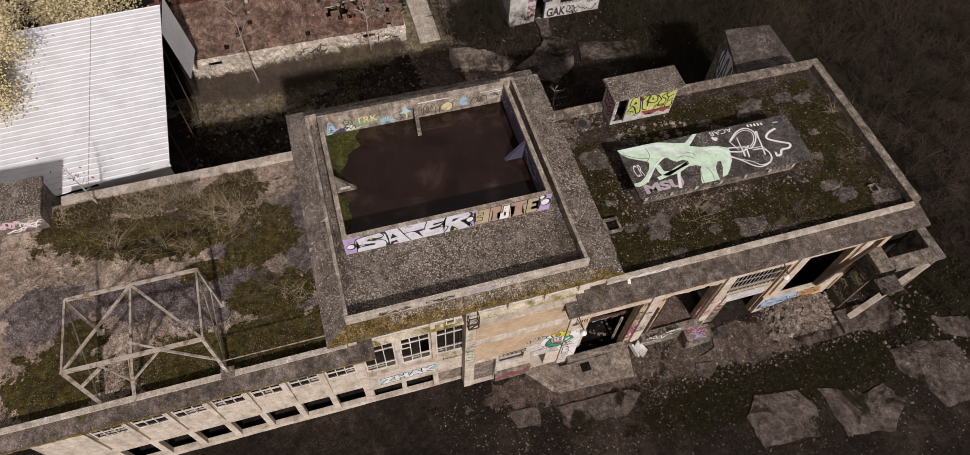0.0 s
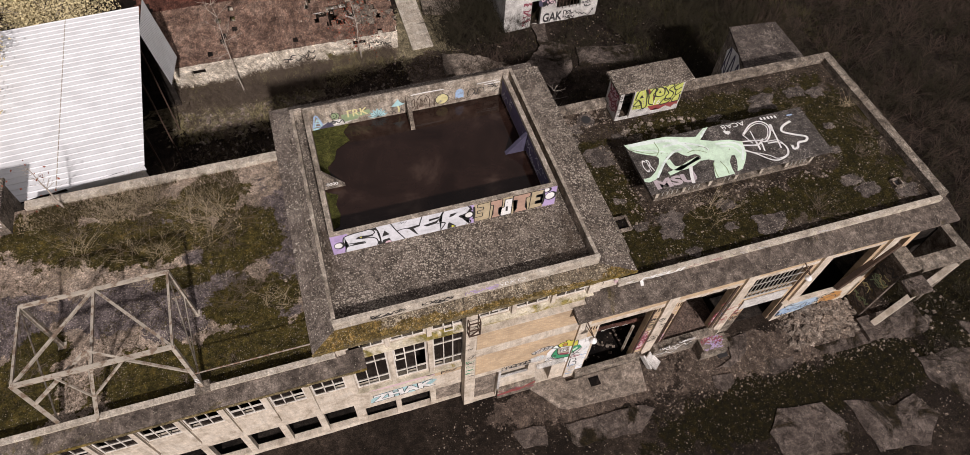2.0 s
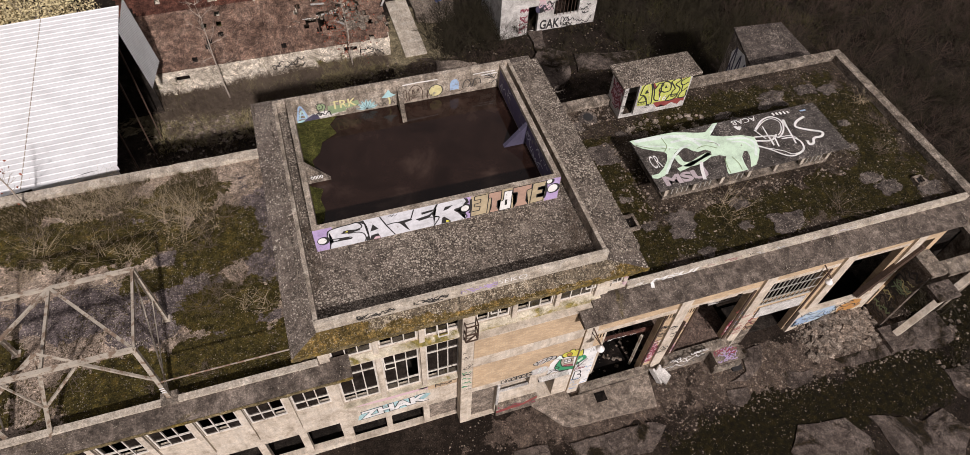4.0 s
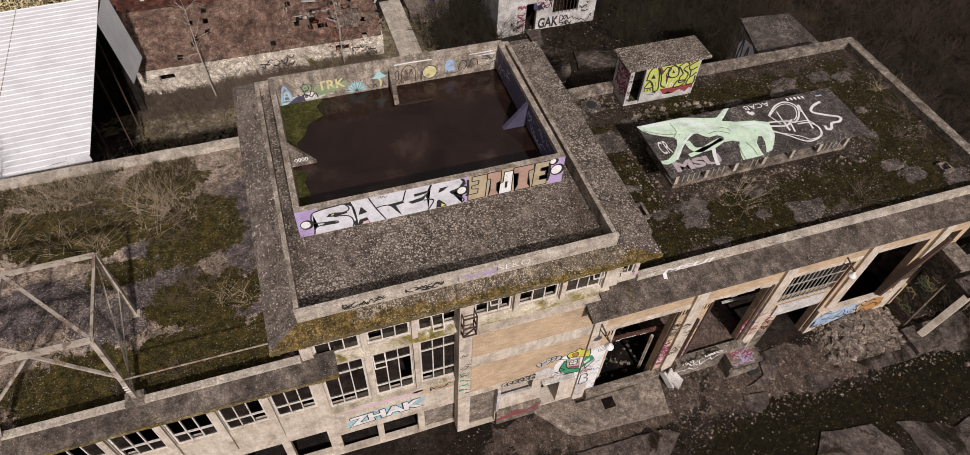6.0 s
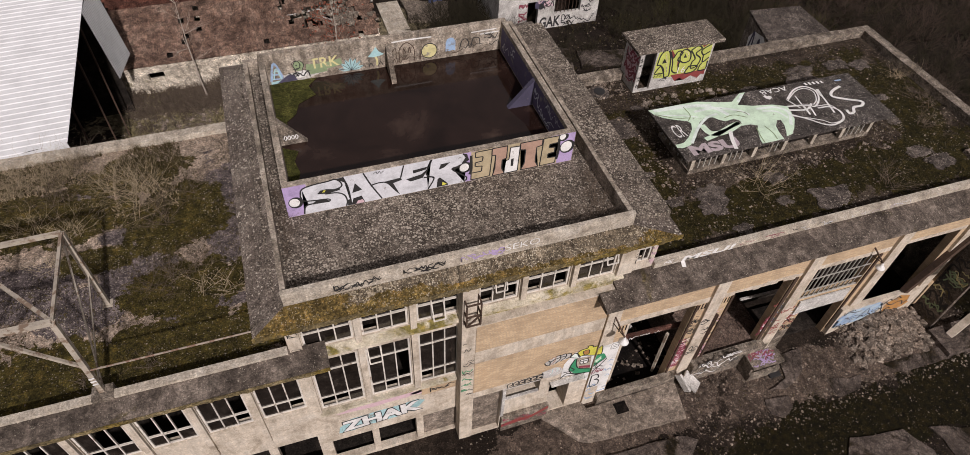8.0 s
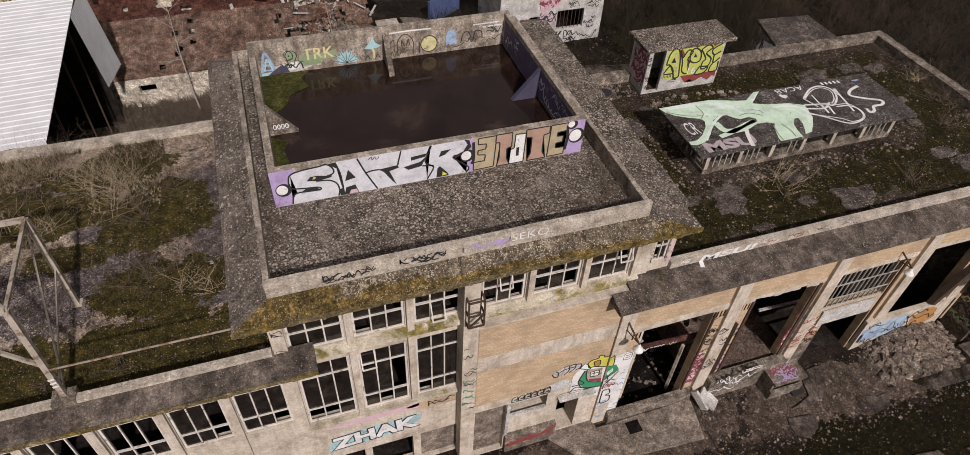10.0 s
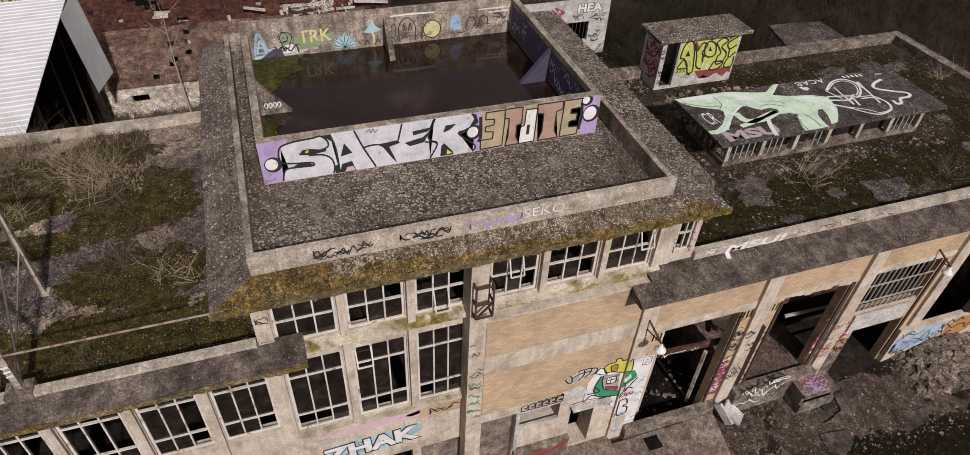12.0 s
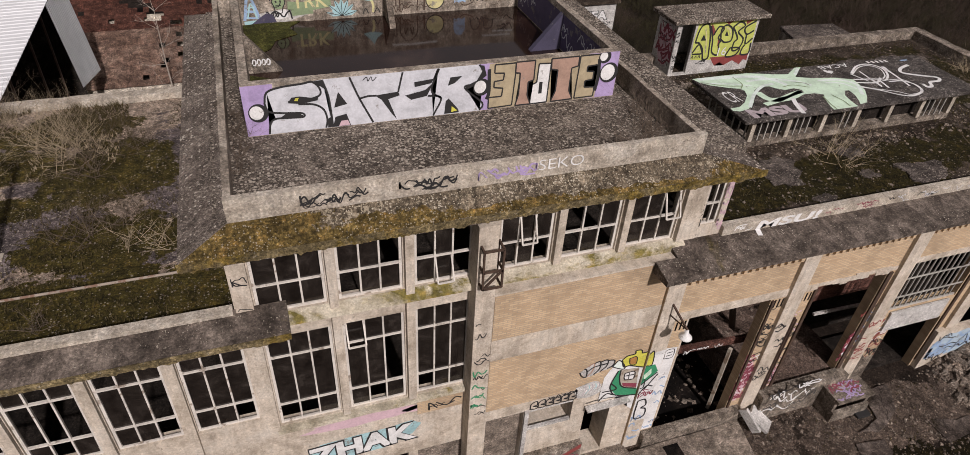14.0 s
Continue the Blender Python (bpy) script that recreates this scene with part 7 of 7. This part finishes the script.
for k, (w, line) in enumerate(LOOPS):
    strokes("white_line", S, [(w, line)], "white", 0.0125 + 0.0003 * k)
strokes("white_squiggle", S, [(0.13, [(9.52, 2.49), (8.93, 2.28), (8.68, 1.95), (9.18, 1.59), (9.76, 1.27), (9.57, 1.02), (9.12, 1.0), (8.9, 0.72), (8.65, 0.69), (8.68, 0.95)])], "white", 0.010)
patch("white_heart", S, [[(5.55, 2.8), (5.68, 2.86), (5.74, 2.76), (5.9, 2.74), (5.92, 2.62), (5.72, 2.5), (5.6, 2.62)]], "white", 0.010)
lettering("ACAB", Face((RX0, RY0, RZ), (-1, 0, 0), (0, -1, 0), slab), -6.98, -3.2, 1.4, 0.3, "white", 0.006)
tags("scrawl", Face((13.3, 0.91, 2.05), (1, 0, 0), (0, 0, 1), bpy.data.objects["timber_board"]), 1.0, 2.6, 0.05, 0.2, 6, "white", 227, 0.2, 0.03, 0.02)
for k in range(5):
    strokes("white_bar", S, [(0.11, [(8.03 + 0.21 * k, 3.16 - 0.016 * k), (8.05 + 0.21 * k, 2.98 - 0.016 * k)])], "white", 0.006)
strokes("blue_bar", S, [(0.09, [(9.55, 2.92), (9.9, 2.9)])], "blue", 0.006)
lettering("MSU", S, 0.45, 0.14, 2.3, 0.6, "dustypink", 0.0045, 0.05)
lettering("CR", S, 0.35, 1.3, 0.5, 0.8, "white", 0.006)

# hut
H = Face((18.15, 10.65, 7.5), (1, 0, 0), (0, 0, 1), hut)
patch("lime_field", H, [[(0.95, 2.12), (2.3, 2.12), (3.74, 2.1), (3.8, 1.39), (3.82, 0.62), (2.92, 0.5), (1.53, 0.5), (0.94, 0.58), (0.89, 1.42)]], "lime", 0.003)
patch("red_field", H, [[(1.88, 0.6), (2.8, 0.58), (3.8, 0.62), (3.8, 0.3), (3.61, 0.36), (3.46, 0.14), (3.06, 0.36), (2.69, 0.18), (2.43, 0.34), (2.2, 0.2)]], "redpaint", 0.0036)
for o in ([(1.6, 2.05), (1.85, 1.7), (1.72, 1.5), (1.5, 1.9)], [(2.2, 2.1), (2.6, 2.1), (2.4, 1.97)], [(3.2, 2.08), (3.6, 2.08), (3.28, 1.9)], [(2.05, 1.4), (2.2, 1.2), (2.1, 1.05)]):
    patch("red_shadow", H, [o], "redpaint", 0.0042)
ALETTERS = ([(0.98, 1.31), (1.03, 1.78), (1.16, 2.02), (1.42, 2.06), (1.62, 1.57), (1.73, 0.97), (1.77, 0.59), (1.54, 0.55), (1.45, 0.81), (1.2, 1.25), (0.98, 1.31)], [(0.94, 0.86), (1.2, 1.22), (1.44, 0.83), (0.95, 0.81)],
            [(1.55, 1.97), (1.79, 1.35), (1.9, 0.83), (2.23, 0.69), (2.15, 1.16), (2.19, 1.27), (2.04, 1.47), (2.21, 1.8), (1.95, 1.91), (1.77, 1.55)], [(2.18, 1.35), (2.11, 1.79), (2.33, 1.96), (2.65, 1.73), (2.72, 1.29), (2.43, 1.21), (2.18, 1.35)],
            [(2.65, 1.85), (2.96, 2.04), (3.22, 1.87), (2.97, 1.62), (3.31, 1.28), (3.21, 0.88), (2.91, 0.82), (2.89, 1.17), (3.0, 1.35), (2.65, 1.85)], [(3.72, 2.03), (3.26, 1.77), (3.42, 1.48), (3.74, 1.62)], [(3.42, 1.46), (3.49, 1.06), (3.78, 1.28)],
            [(3.48, 1.02), (3.39, 0.86), (3.4, 0.6), (3.78, 0.62), (3.76, 1.09)], [(2.78, 0.95), (2.66, 0.57), (3.12, 0.6), (3.25, 0.89), (2.78, 0.95)])
for k, line in enumerate(ALETTERS):
    strokes("letter_outline", H, [(0.075, line)], "black", 0.006 + 0.0006 * k)
for k, line in enumerate(([(1.3, 1.9), (1.45, 1.5), (1.6, 0.8)], [(2.3, 1.85), (2.5, 1.75), (2.6, 1.5)], [(2.85, 1.9), (3.05, 1.85)], [(1.1, 0.95), (1.25, 0.95)], [(3.5, 0.8), (3.65, 0.85)])):
    strokes("pale_highlight", H, [(0.05, line)], "cream", 0.0125 + 0.0004 * k)
for o in ([(1.21, 1.38), (1.29, 1.65), (1.47, 1.37)], [(2.33, 1.5), (2.37, 1.72), (2.52, 1.48)]):
    patch("counter", H, [o], "black", 0.015)
lettering("16", H, 2.2, 0.64, 0.42, 0.36, "white", 0.016)
for k in range(3):
    strokes("writing_bar", H, [(0.03, [(0.95 + 0.16 * k, 0.62), (1.0 + 0.16 * k, 0.74), (1.05 + 0.16 * k, 0.62)])], "black", 0.0135)
tags("scrawl", H, 1.1, 1.7, 0.35, 0.6, 4, "black", 116, 0.2, 0.025, 0.022)
HS = Face((18.15, 11.95, 7.5), (0, -1, 0), (0, 0, 1), hut)
patch("violet_smear", HS, [blob(0.65, 1.1, 0.5, 0.8, 20, 0.3, 41)], "pink", 0.003)
tags("scrawl", HS, 0.1, 1.2, 0.3, 1.9, 18, "maroon", 13, 0.4, 0.07)
tags("scrawl", HS, 0.1, 1.2, 0.2, 1.9, 6, "black", 14, 0.3, 0.04)
tags("scrawl", H, 0.03, 0.19, 0.2, 1.9, 9, "black", 15, 0.12, 0.035)

# tower front and wing front
T = Face((7.1, 0.32, 0.0), (1, 0, 0), (0, 0, 1), wall_south)
T2 = Face((0.75, 0.85, 0.0), (1, 0, 0), (0, 0, 1), wall_south)
ZH = Face((1.66, 0.85, 1.12), (1, 0, 0.05), (-0.05, 0, 1), wall_south)
patch("teal_smear", ZH, [[(-0.1, 0.05), (0.0, 0.5), (0.5, 0.95), (1.6, 0.95), (2.5, 0.9), (3.2, 0.95), (3.5, 0.7), (3.2, 0.3), (2.3, -0.02), (1.2, 0.02), (0.5, -0.04)]], "cyan", 0.003)
lettering("ZHAK", ZH, 0.0, 0.0, 3.4, 0.92, "black", 0.006, 0.09)
lettering("ZHAK", ZH, 0.08, 0.06, 3.24, 0.8, "white", 0.009, 0.05)
PL = Face((8.3, 0.12, -1.15), (1, 0, 0), (0, 0, 1), wall_south)
patch("red_smear", PL, [[(0.0, 0.3), (0.7, 0.45), (1.4, 0.4), (2.18, 0.83), (2.18, 0.6), (1.5, 0.2), (0.6, 0.1), (0.0, 0.05)]], "redpaint", 0.003)
tags("scrawl", PL, 0.1, 2.1, 0.1, 0.8, 8, "maroon", 317, 0.3, 0.05, 0.006)
patch("pink_smear", T2, [blob(2.6, 2.8, 1.7, 0.2, 18, 0.4, 5), blob(4.6, 2.75, 0.8, 0.16, 14, 0.4, 6)], "pink", 0.0035)
tags("scrawl", T2, 4.6, 5.6, 2.5, 2.9, 5, "black", 16, 0.25, 0.04, 0.028)
for k in range(6):
    cx = 1.35 + 0.26 * k
    strokes("bubble_letter", T, [(0.045, [(cx, 2.04), (cx + 0.02, 2.3), (cx + 0.2, 2.38), (cx + 0.22, 2.2), (cx + 0.1, 2.17), (cx + 0.26, 2.1), (cx + 0.2, 2.02), (cx, 2.04)])], "black", 0.007 + 0.0004 * k)
tags("scrawl", T, 1.8, 3.3, 2.3, 2.48, 8, "black", 17, 0.22, 0.03)
C = Face((7.1, 0.295, 0.0), (1, 0, 0), (0, 0, 1), wall_south)
patch("white_field", C, [[(3.76, 1.6), (3.78, 2.75), (3.92, 3.05), (4.18, 3.49), (5.15, 3.5), (5.15, 0.7), (4.95, 0.9), (4.9, 1.46), (4.32, 1.64)]], "white", 0.003)
patch("green_field", C, [[(4.09, 2.41), (4.24, 2.95), (4.34, 2.96), (4.39, 2.52), (4.54, 2.06), (5.15, 1.77), (5.15, 1.46), (4.38, 1.7), (4.11, 2.09)]], "green", 0.006)
patch("yellow_field", C, [[(4.28, 3.45), (4.44, 3.58), (4.7, 3.6), (4.71, 3.74), (4.91, 3.71), (4.97, 3.56), (5.15, 3.56), (5.15, 2.86), (4.61, 3.08), (4.4, 3.09)]], "yellow", 0.007)
patch("badge", C, [[(4.54, 3.44), (4.79, 3.44), (4.83, 3.1), (4.62, 3.14)]], "orange", 0.009)
patch("mint_patch", C, [[(3.98, 3.22), (4.18, 3.46), (4.44, 3.1), (4.38, 2.99)]], "palemint", 0.0075)
patch("pale_shape", C, [[(4.33, 2.96), (5.0, 2.86), (5.1, 1.8), (4.54, 2.08), (4.36, 2.53)]], "galv", 0.009)
patch("pale_shape", C, [[(4.51, 2.74), (4.86, 2.72), (4.88, 2.37), (4.56, 2.43)]], "white", 0.011)
patch("maroon_band", C, [[(4.5, 2.28), (5.08, 2.07), (5.1, 1.86), (4.56, 2.09)]], "maroon", 0.011)
INK = ((0.045, [(4.28, 3.45), (4.44, 3.58), (4.7, 3.6), (4.71, 3.74), (4.91, 3.71), (4.97, 3.56), (5.15, 3.56)]), (0.05, [(4.28, 3.45), (4.4, 3.09), (4.61, 3.08), (5.15, 2.84)]), (0.04, [(3.98, 3.22), (4.18, 3.46), (4.44, 3.1), (4.38, 2.99), (3.98, 3.22)]),
       (0.035, [(4.54, 3.44), (4.79, 3.44), (4.83, 3.1), (4.62, 3.14), (4.54, 3.44)]), (0.05, [(4.33, 2.96), (4.36, 2.53), (4.54, 2.08), (5.1, 1.8)]), (0.04, [(4.51, 2.74), (4.86, 2.72), (4.88, 2.37), (4.56, 2.43), (4.51, 2.74)]), (0.05, [(4.56, 2.6), (4.86, 2.58)]), (0.03, [(4.68, 2.72), (4.7, 2.42)]),
       (0.05, [(3.83, 2.04), (4.33, 2.03), (4.09, 2.39)]), (0.05, [(4.24, 2.95), (4.09, 2.41), (4.11, 2.09), (4.38, 1.7), (5.15, 1.46)]), (0.05, [(3.76, 1.6), (4.0, 1.9), (4.3, 1.75)]), (0.03, [(3.3, 1.66), (4.0, 1.68), (4.9, 1.5)]))
for k, (w, line) in enumerate(INK):
    strokes("black_line", C, [(w, line)], "black", 0.013 + 0.0003 * k)
CLOUD = [(2.85, 3.31), (3.06, 3.02), (3.14, 3.0), (3.32, 3.03), (3.53, 3.12), (3.78, 3.16), (3.95, 3.2), (4.04, 3.43), (3.9, 3.59), (3.6, 3.6), (3.3, 3.6), (3.1, 3.5)]
patch("white_swirl", C, [CLOUD], "whitewash", 0.0042)
for k, line in enumerate(([(2.85, 3.31), (2.95, 3.1), (3.1, 3.05), (3.08, 3.35), (2.98, 3.45)], [(3.1, 3.5), (3.3, 3.6), (3.28, 3.25), (3.14, 3.05)], [(3.3, 3.6), (3.5, 3.62), (3.52, 3.3), (3.35, 3.06)], [(3.5, 3.6), (3.75, 3.62), (3.76, 3.35), (3.56, 3.14)], [(3.75, 3.6), (4.0, 3.52), (3.98, 3.3), (3.8, 3.2)], [(3.1, 3.28), (3.3, 3.42), (3.55, 3.45), (3.8, 3.45)])):
    strokes("swirl_line", C, [(0.05, line)], "tan2" if k == 1 else "black", 0.007 + 0.0005 * k)
patch("pale_wash", C, [blob(3.3, 2.35, 0.5, 0.35, 20, 0.4, 51)], "whitewash", 0.0026)
for k in range(5):
    strokes("teal_line", C, [(0.03, [(3.1 + 0.12 * k, 2.1 + 0.06 * k), (3.2 + 0.12 * k, 2.4), (3.15 + 0.12 * k, 2.6)])], "cyan" if k % 2 else "dustypink", 0.0034 + 0.0004 * k)
W = Face((12.28, WF - 0.03, 0.0), (1, 0, 0), (0, 0, 1), wall_wing)
patch("white_field", W, [[(0.01, 0.1), (0.59, 0.0), (0.59, 3.55), (0.01, 3.5)]], "white", 0.003)
patch("yellow_field", W, [[(0.01, 3.5), (0.16, 3.59), (0.22, 2.96), (0.01, 2.95)]], "yellow", 0.006)
patch("green_field", W, [[(0.01, 2.95), (0.35, 2.92), (0.53, 2.55), (0.15, 2.15), (0.01, 2.0)]], "green", 0.0055)
patch("mint_patch", W, [[(0.02, 2.5), (0.25, 2.75), (0.3, 2.5), (0.08, 2.25)]], "mint", 0.0068)
for k, (w, line) in enumerate(((0.045, [(0.02, 3.5), (0.16, 3.59), (0.22, 2.96), (0.02, 2.95)]), (0.05, [(0.2, 1.73), (0.43, 2.16), (0.57, 2.4)]), (0.05, [(0.02, 2.0), (0.15, 2.15), (0.53, 2.5)]), (0.04, [(0.02, 2.2), (0.12, 2.25), (0.14, 1.87), (0.02, 1.83)]), (0.05, [(0.02, 1.5), (0.25, 1.9), (0.5, 1.8)]))):
    strokes("black_line", W, [(w, line)], "black", 0.009 + 0.0003 * k)
BUBBLE = [(0.1, 1.15), (0.36, 1.16), (0.46, 0.84), (0.3, 0.72), (0.5, 0.6), (0.5, 0.22), (0.2, 0.14), (0.1, 0.4)]
strokes("bubble_line", W, [(0.06, BUBBLE + BUBBLE[:1])], "black", 0.011)
tags("scrawl", W, 0.05, 0.56, 1.3, 1.7, 6, "maroon", 19, 0.22, 0.03, 0.008)
tags("scrawl", W, 0.05, 0.56, -1.0, 0.3, 6, "blue", 219, 0.22, 0.06, 0.007)
W2 = Face((12.2, WF, 0.0), (1, 0, 0), (0, 0, 1), wall_wing)
patch("white_field", W2, [[(0.69, -0.7), (1.12, -0.7), (1.12, 3.5), (0.69, 3.55)]], "white", 0.003)
strokes("board_line", W2, [(0.03, [(0.72, 3.05), (0.72, 3.42), (1.02, 3.42), (1.02, 3.05), (0.72, 3.05)])], "black", 0.0062)
for k in range(2):
    strokes("writing_bar", W2, [(0.035, [(0.78, 3.3 - 0.14 * k), (0.98, 3.32 - 0.14 * k)])], "black", 0.0064)
tags("scrawl", W2, 0.7, 1.1, -0.6, 2.6, 8, "blue", 20, 0.2, 0.04, 0.006)
patch("pink_smear", W2, [blob(4.53, 0.7, 0.24, 1.1, 24, 0.3, 31)], "pink", 0.0032)
tags("scrawl", W2, 4.28, 4.78, -0.3, 2.2, 34, "maroon", 21, 0.3, 0.07)
tags("scrawl", W2, 5.42, 6.0, 0.0, 3.2, 14, "pink", 321, 0.25, 0.05, 0.0075)
tags("scrawl", W2, 5.42, 6.0, 0.0, 3.4, 12, "black", 322, 0.22, 0.035, 0.012)
tags("scrawl", W2, 4.28, 4.78, 0.0, 2.0, 10, "white", 221, 0.25, 0.04, 0.0065)
tags("scrawl", W2, 4.28, 4.78, 1.6, 4.5, 16, "black", 22, 0.25, 0.05, 0.006)
tags("scrawl", W2, 5.45, 5.8, 0.6, 4.0, 10, "pink", 23, 0.2, 0.05)
patch("maroon_smear", W2, [blob(4.55, 0.6, 0.2, 0.95, 24, 0.5, 431), blob(5.7, 0.5, 0.24, 0.6, 20, 0.5, 432)], "maroon", 0.0028)
tags("scrawl", W2, 4.3, 4.78, 2.6, 4.4, 14, "black", 433, 0.16, 0.03, 0.014)
tags("scrawl", W2, 8.85, 9.33, 0.2, 1.8, 10, "maroon", 434, 0.25, 0.06, 0.011)
tags("scrawl", W2, 9.95, 10.75, -0.9, 1.2, 12, "black", 435, 0.3, 0.04, 0.013)
patch("white_smear", W2, [blob(9.1, 1.2, 0.2, 0.9, 20, 0.4, 32)], "white", 0.0032)
tags("scrawl", W2, 9.05, 9.33, 0.2, 3.0, 12, "blue", 24, 0.3, 0.05)
tags("scrawl", W2, 9.05, 9.33, 0.2, 3.4, 12, "black", 224, 0.25, 0.03, 0.007)
tags("scrawl", W2, 9.95, 10.75, -0.8, 2.2, 16, "redpaint", 225, 0.4, 0.06)
tags("scrawl", W2, 9.95, 10.75, -0.8, 2.2, 8, "white", 226, 0.4, 0.05, 0.007)
tags("scrawl", W2, 8.85, 9.3, 0.4, 3.0, 8, "redpaint", 25, 0.3, 0.05, 0.006)
BR_ = Face((25.7, 0.02, -1.5), (1, 0, 0), (0, 0, 1), breast)
patch("blue_field", BR_, [blob(1.5, 1.35, 1.35, 0.72, 26, 0.35, 9)], "skyblue", 0.003)
patch("ochre_field", BR_, [blob(3.7, 1.3, 0.85, 0.7, 22, 0.4, 8)], "orange", 0.003)
tags("scrawl", BR_, 0.2, 2.6, 0.7, 2.0, 9, "blue", 26, 0.6, 0.14, 0.006)
tags("scrawl", BR_, 0.2, 4.4, 0.3, 2.0, 14, "black", 126, 0.5, 0.06, 0.010)
tags("scrawl", W2, 10.0, 10.7, 1.6, 2.4, 6, "orange", 27, 0.3, 0.06)
PW_ = Face((31.3, 0.1, GZ), (0, -1, 0), (0, 0, 1), porch_wall)
tags("scrawl", PW_, 0.1, 1.2, 0.6, 4.8, 20, "black", 401, 0.5, 0.09)
tags("scrawl", PW_, 0.1, 1.2, 1.0, 4.4, 10, "sage", 402, 0.45, 0.07, 0.012)
tags("scrawl", PW_, 0.1, 1.2, 1.0, 4.4, 6, "cream", 403, 0.4, 0.05, 0.016)
P = Face((12.2 + 4.8, WF - 0.13, 0), (1, 0, 0), (0, 0, 1), wall_wing)
tags("scrawl", P, 0.03, 0.57, 0.4, 3.6, 9, "black", 28, 0.25, 0.05)
tags("scrawl", P, 4.55, 5.05, 0.4, 2.6, 9, "redpaint", 29, 0.25, 0.05)
BX = Face((20.4, -1.05, -0.36), (1, 0, 0), (0, 1, 0), box_thing)
tags("scrawl", BX, 0.1, 1.6, 0.1, 0.8, 12, "violet", 30, 0.3, 0.05)
tags("scrawl", BX, 0.1, 1.6, 0.1, 0.8, 8, "maroon", 230, 0.3, 0.05, 0.008)
GS = Face((17.6, -0.2, GZ), (1, 0, 0), (0, 0, 1), wall_wing)
tags("scrawl", GS, 0.1, 2.5, 0.2, 1.7, 16, "white", 31, 0.4, 0.06)
tags("scrawl", GS, 0.1, 2.5, 0.2, 1.7, 10, "black", 32, 0.4, 0.05, 0.006)
CP = Face((6.43, 0.30, 0), (1, 0, 0), (0, 0, 1), wall_south)
tags("scrawl", CP, 0.05, 0.5, 2.0, 6.6, 12, "black", 33, 0.18, 0.03)
tags("scrawl", CP, 0.05, 0.5, 2.6, 4.6, 8, "green", 34, 0.2, 0.04, 0.006)
PW = Face((0.79, 0.70, 0), (1, 0, 0), (0, 0, 1), wall_south)
tags("scrawl", PW, 0.05, 0.36, 8.0, 9.2, 4, "black", 35, 0.2, 0.03)
EW = Face((12.5, 0.85, 0), (1, 0, 0), (0, 0, 1), wall_south)
tags("scrawl", EW, 0.1, 0.7, 7.65, 9.1, 12, "black", 241, 0.2, 0.022, 0.006)
tags("scrawl", EW, 1.32, 1.48, 7.7, 9.4, 12, "pink", 36, 0.25, 0.05)
tags("scrawl", EW, 0.1, 0.72, 7.6, 8.9, 10, "black", 37, 0.25, 0.03, 0.006)

# far house, cottage and outbuilding
FH = Face((19.6, 29.0, -1.0), (1, 0, 0), (0, 0, 1), far_house)
lettering("HEA", FH, 3.96, 3.42, 2.0, 0.7, "black", 0.005, 0.08)
lettering("HEA", FH, 4.0, 3.46, 1.9, 0.62, "white", 0.008, 0.04)
lettering("GAK", FH, 1.8, 0.25, 1.7, 0.9, "black", 0.006, 0.03)
tags("scrawl", FH, 3.6, 6.2, 0.2, 1.1, 12, "black", 38, 0.5, 0.07)
tags("scrawl", FH, 0.1, 0.7, 0.2, 2.4, 16, "maroon", 39, 0.35, 0.08)
patch("violet_bubble", FH, [blob(2.2, 3.5, 0.75, 0.45, 26, 0.5, 61)], "maroon", 0.003)
tags("scrawl", FH, 1.5, 3.0, 3.1, 3.9, 8, "pink", 361, 0.4, 0.09, 0.006)
patch("violet_bubble", FH, [blob(1.75, 2.2, 0.5, 0.35, 18, 0.4, 62)], "slate", 0.0032)
tags("scrawl", FH, 1.7, 2.8, 1.8, 2.8, 8, "black", 338, 0.4, 0.08, 0.008)
tags("scrawl", FH, 3.7, 6.2, 2.9, 3.3, 10, "black", 339, 0.35, 0.05, 0.008)
tags("scrawl", FH, 1.6, 2.8, 2.0, 4.0, 10, "pink", 40, 0.5, 0.12)
tags("scrawl", FH, 5.1, 6.2, 1.2, 3.0, 9, "black", 41, 0.3, 0.06)
CW = Face((-7.9, 29.95, -2.0), (1, 0, 0), (0, 0, 1), ruin_wall)
tags("scrawl", CW, 8.6, 11.0, 0.6, 1.8, 9, "black", 42, 0.5, 0.07, 0.03)
tags("scrawl", CW, 15.2, 16.9, 0.4, 1.8, 8, "black", 43, 0.5, 0.08, 0.03)
OB = Face((30.0, 17.6, 2.6), (-1.3, -4.8, 0), (0, 0, 1), low_block)
patch("white_field", OB, [blob(2.2, 1.7, 1.5, 1.35, 22, 0.3, 14)], "white", 0.003)
for k in range(3):
    strokes("letter_line", OB, [(0.16, [(1.0 + k * 0.85, 0.6), (1.25 + k * 0.85, 2.8), (1.6 + k * 0.85, 0.7), (1.1 + k * 0.85, 1.5)])], "slate", 0.006 + 0.001 * k)
ST = Face((-19.0, 11.4, 7.7), (1, 0, 0), (0, 0, 1), stair_tower)
tags("scrawl", ST, 2.0, 6.1, 0.1, 0.95, 16, "pink", 45, 0.5, 0.1)
tags("scrawl", ST, 2.0, 6.1, 0.1, 0.95, 8, "white", 46, 0.5, 0.08, 0.006)
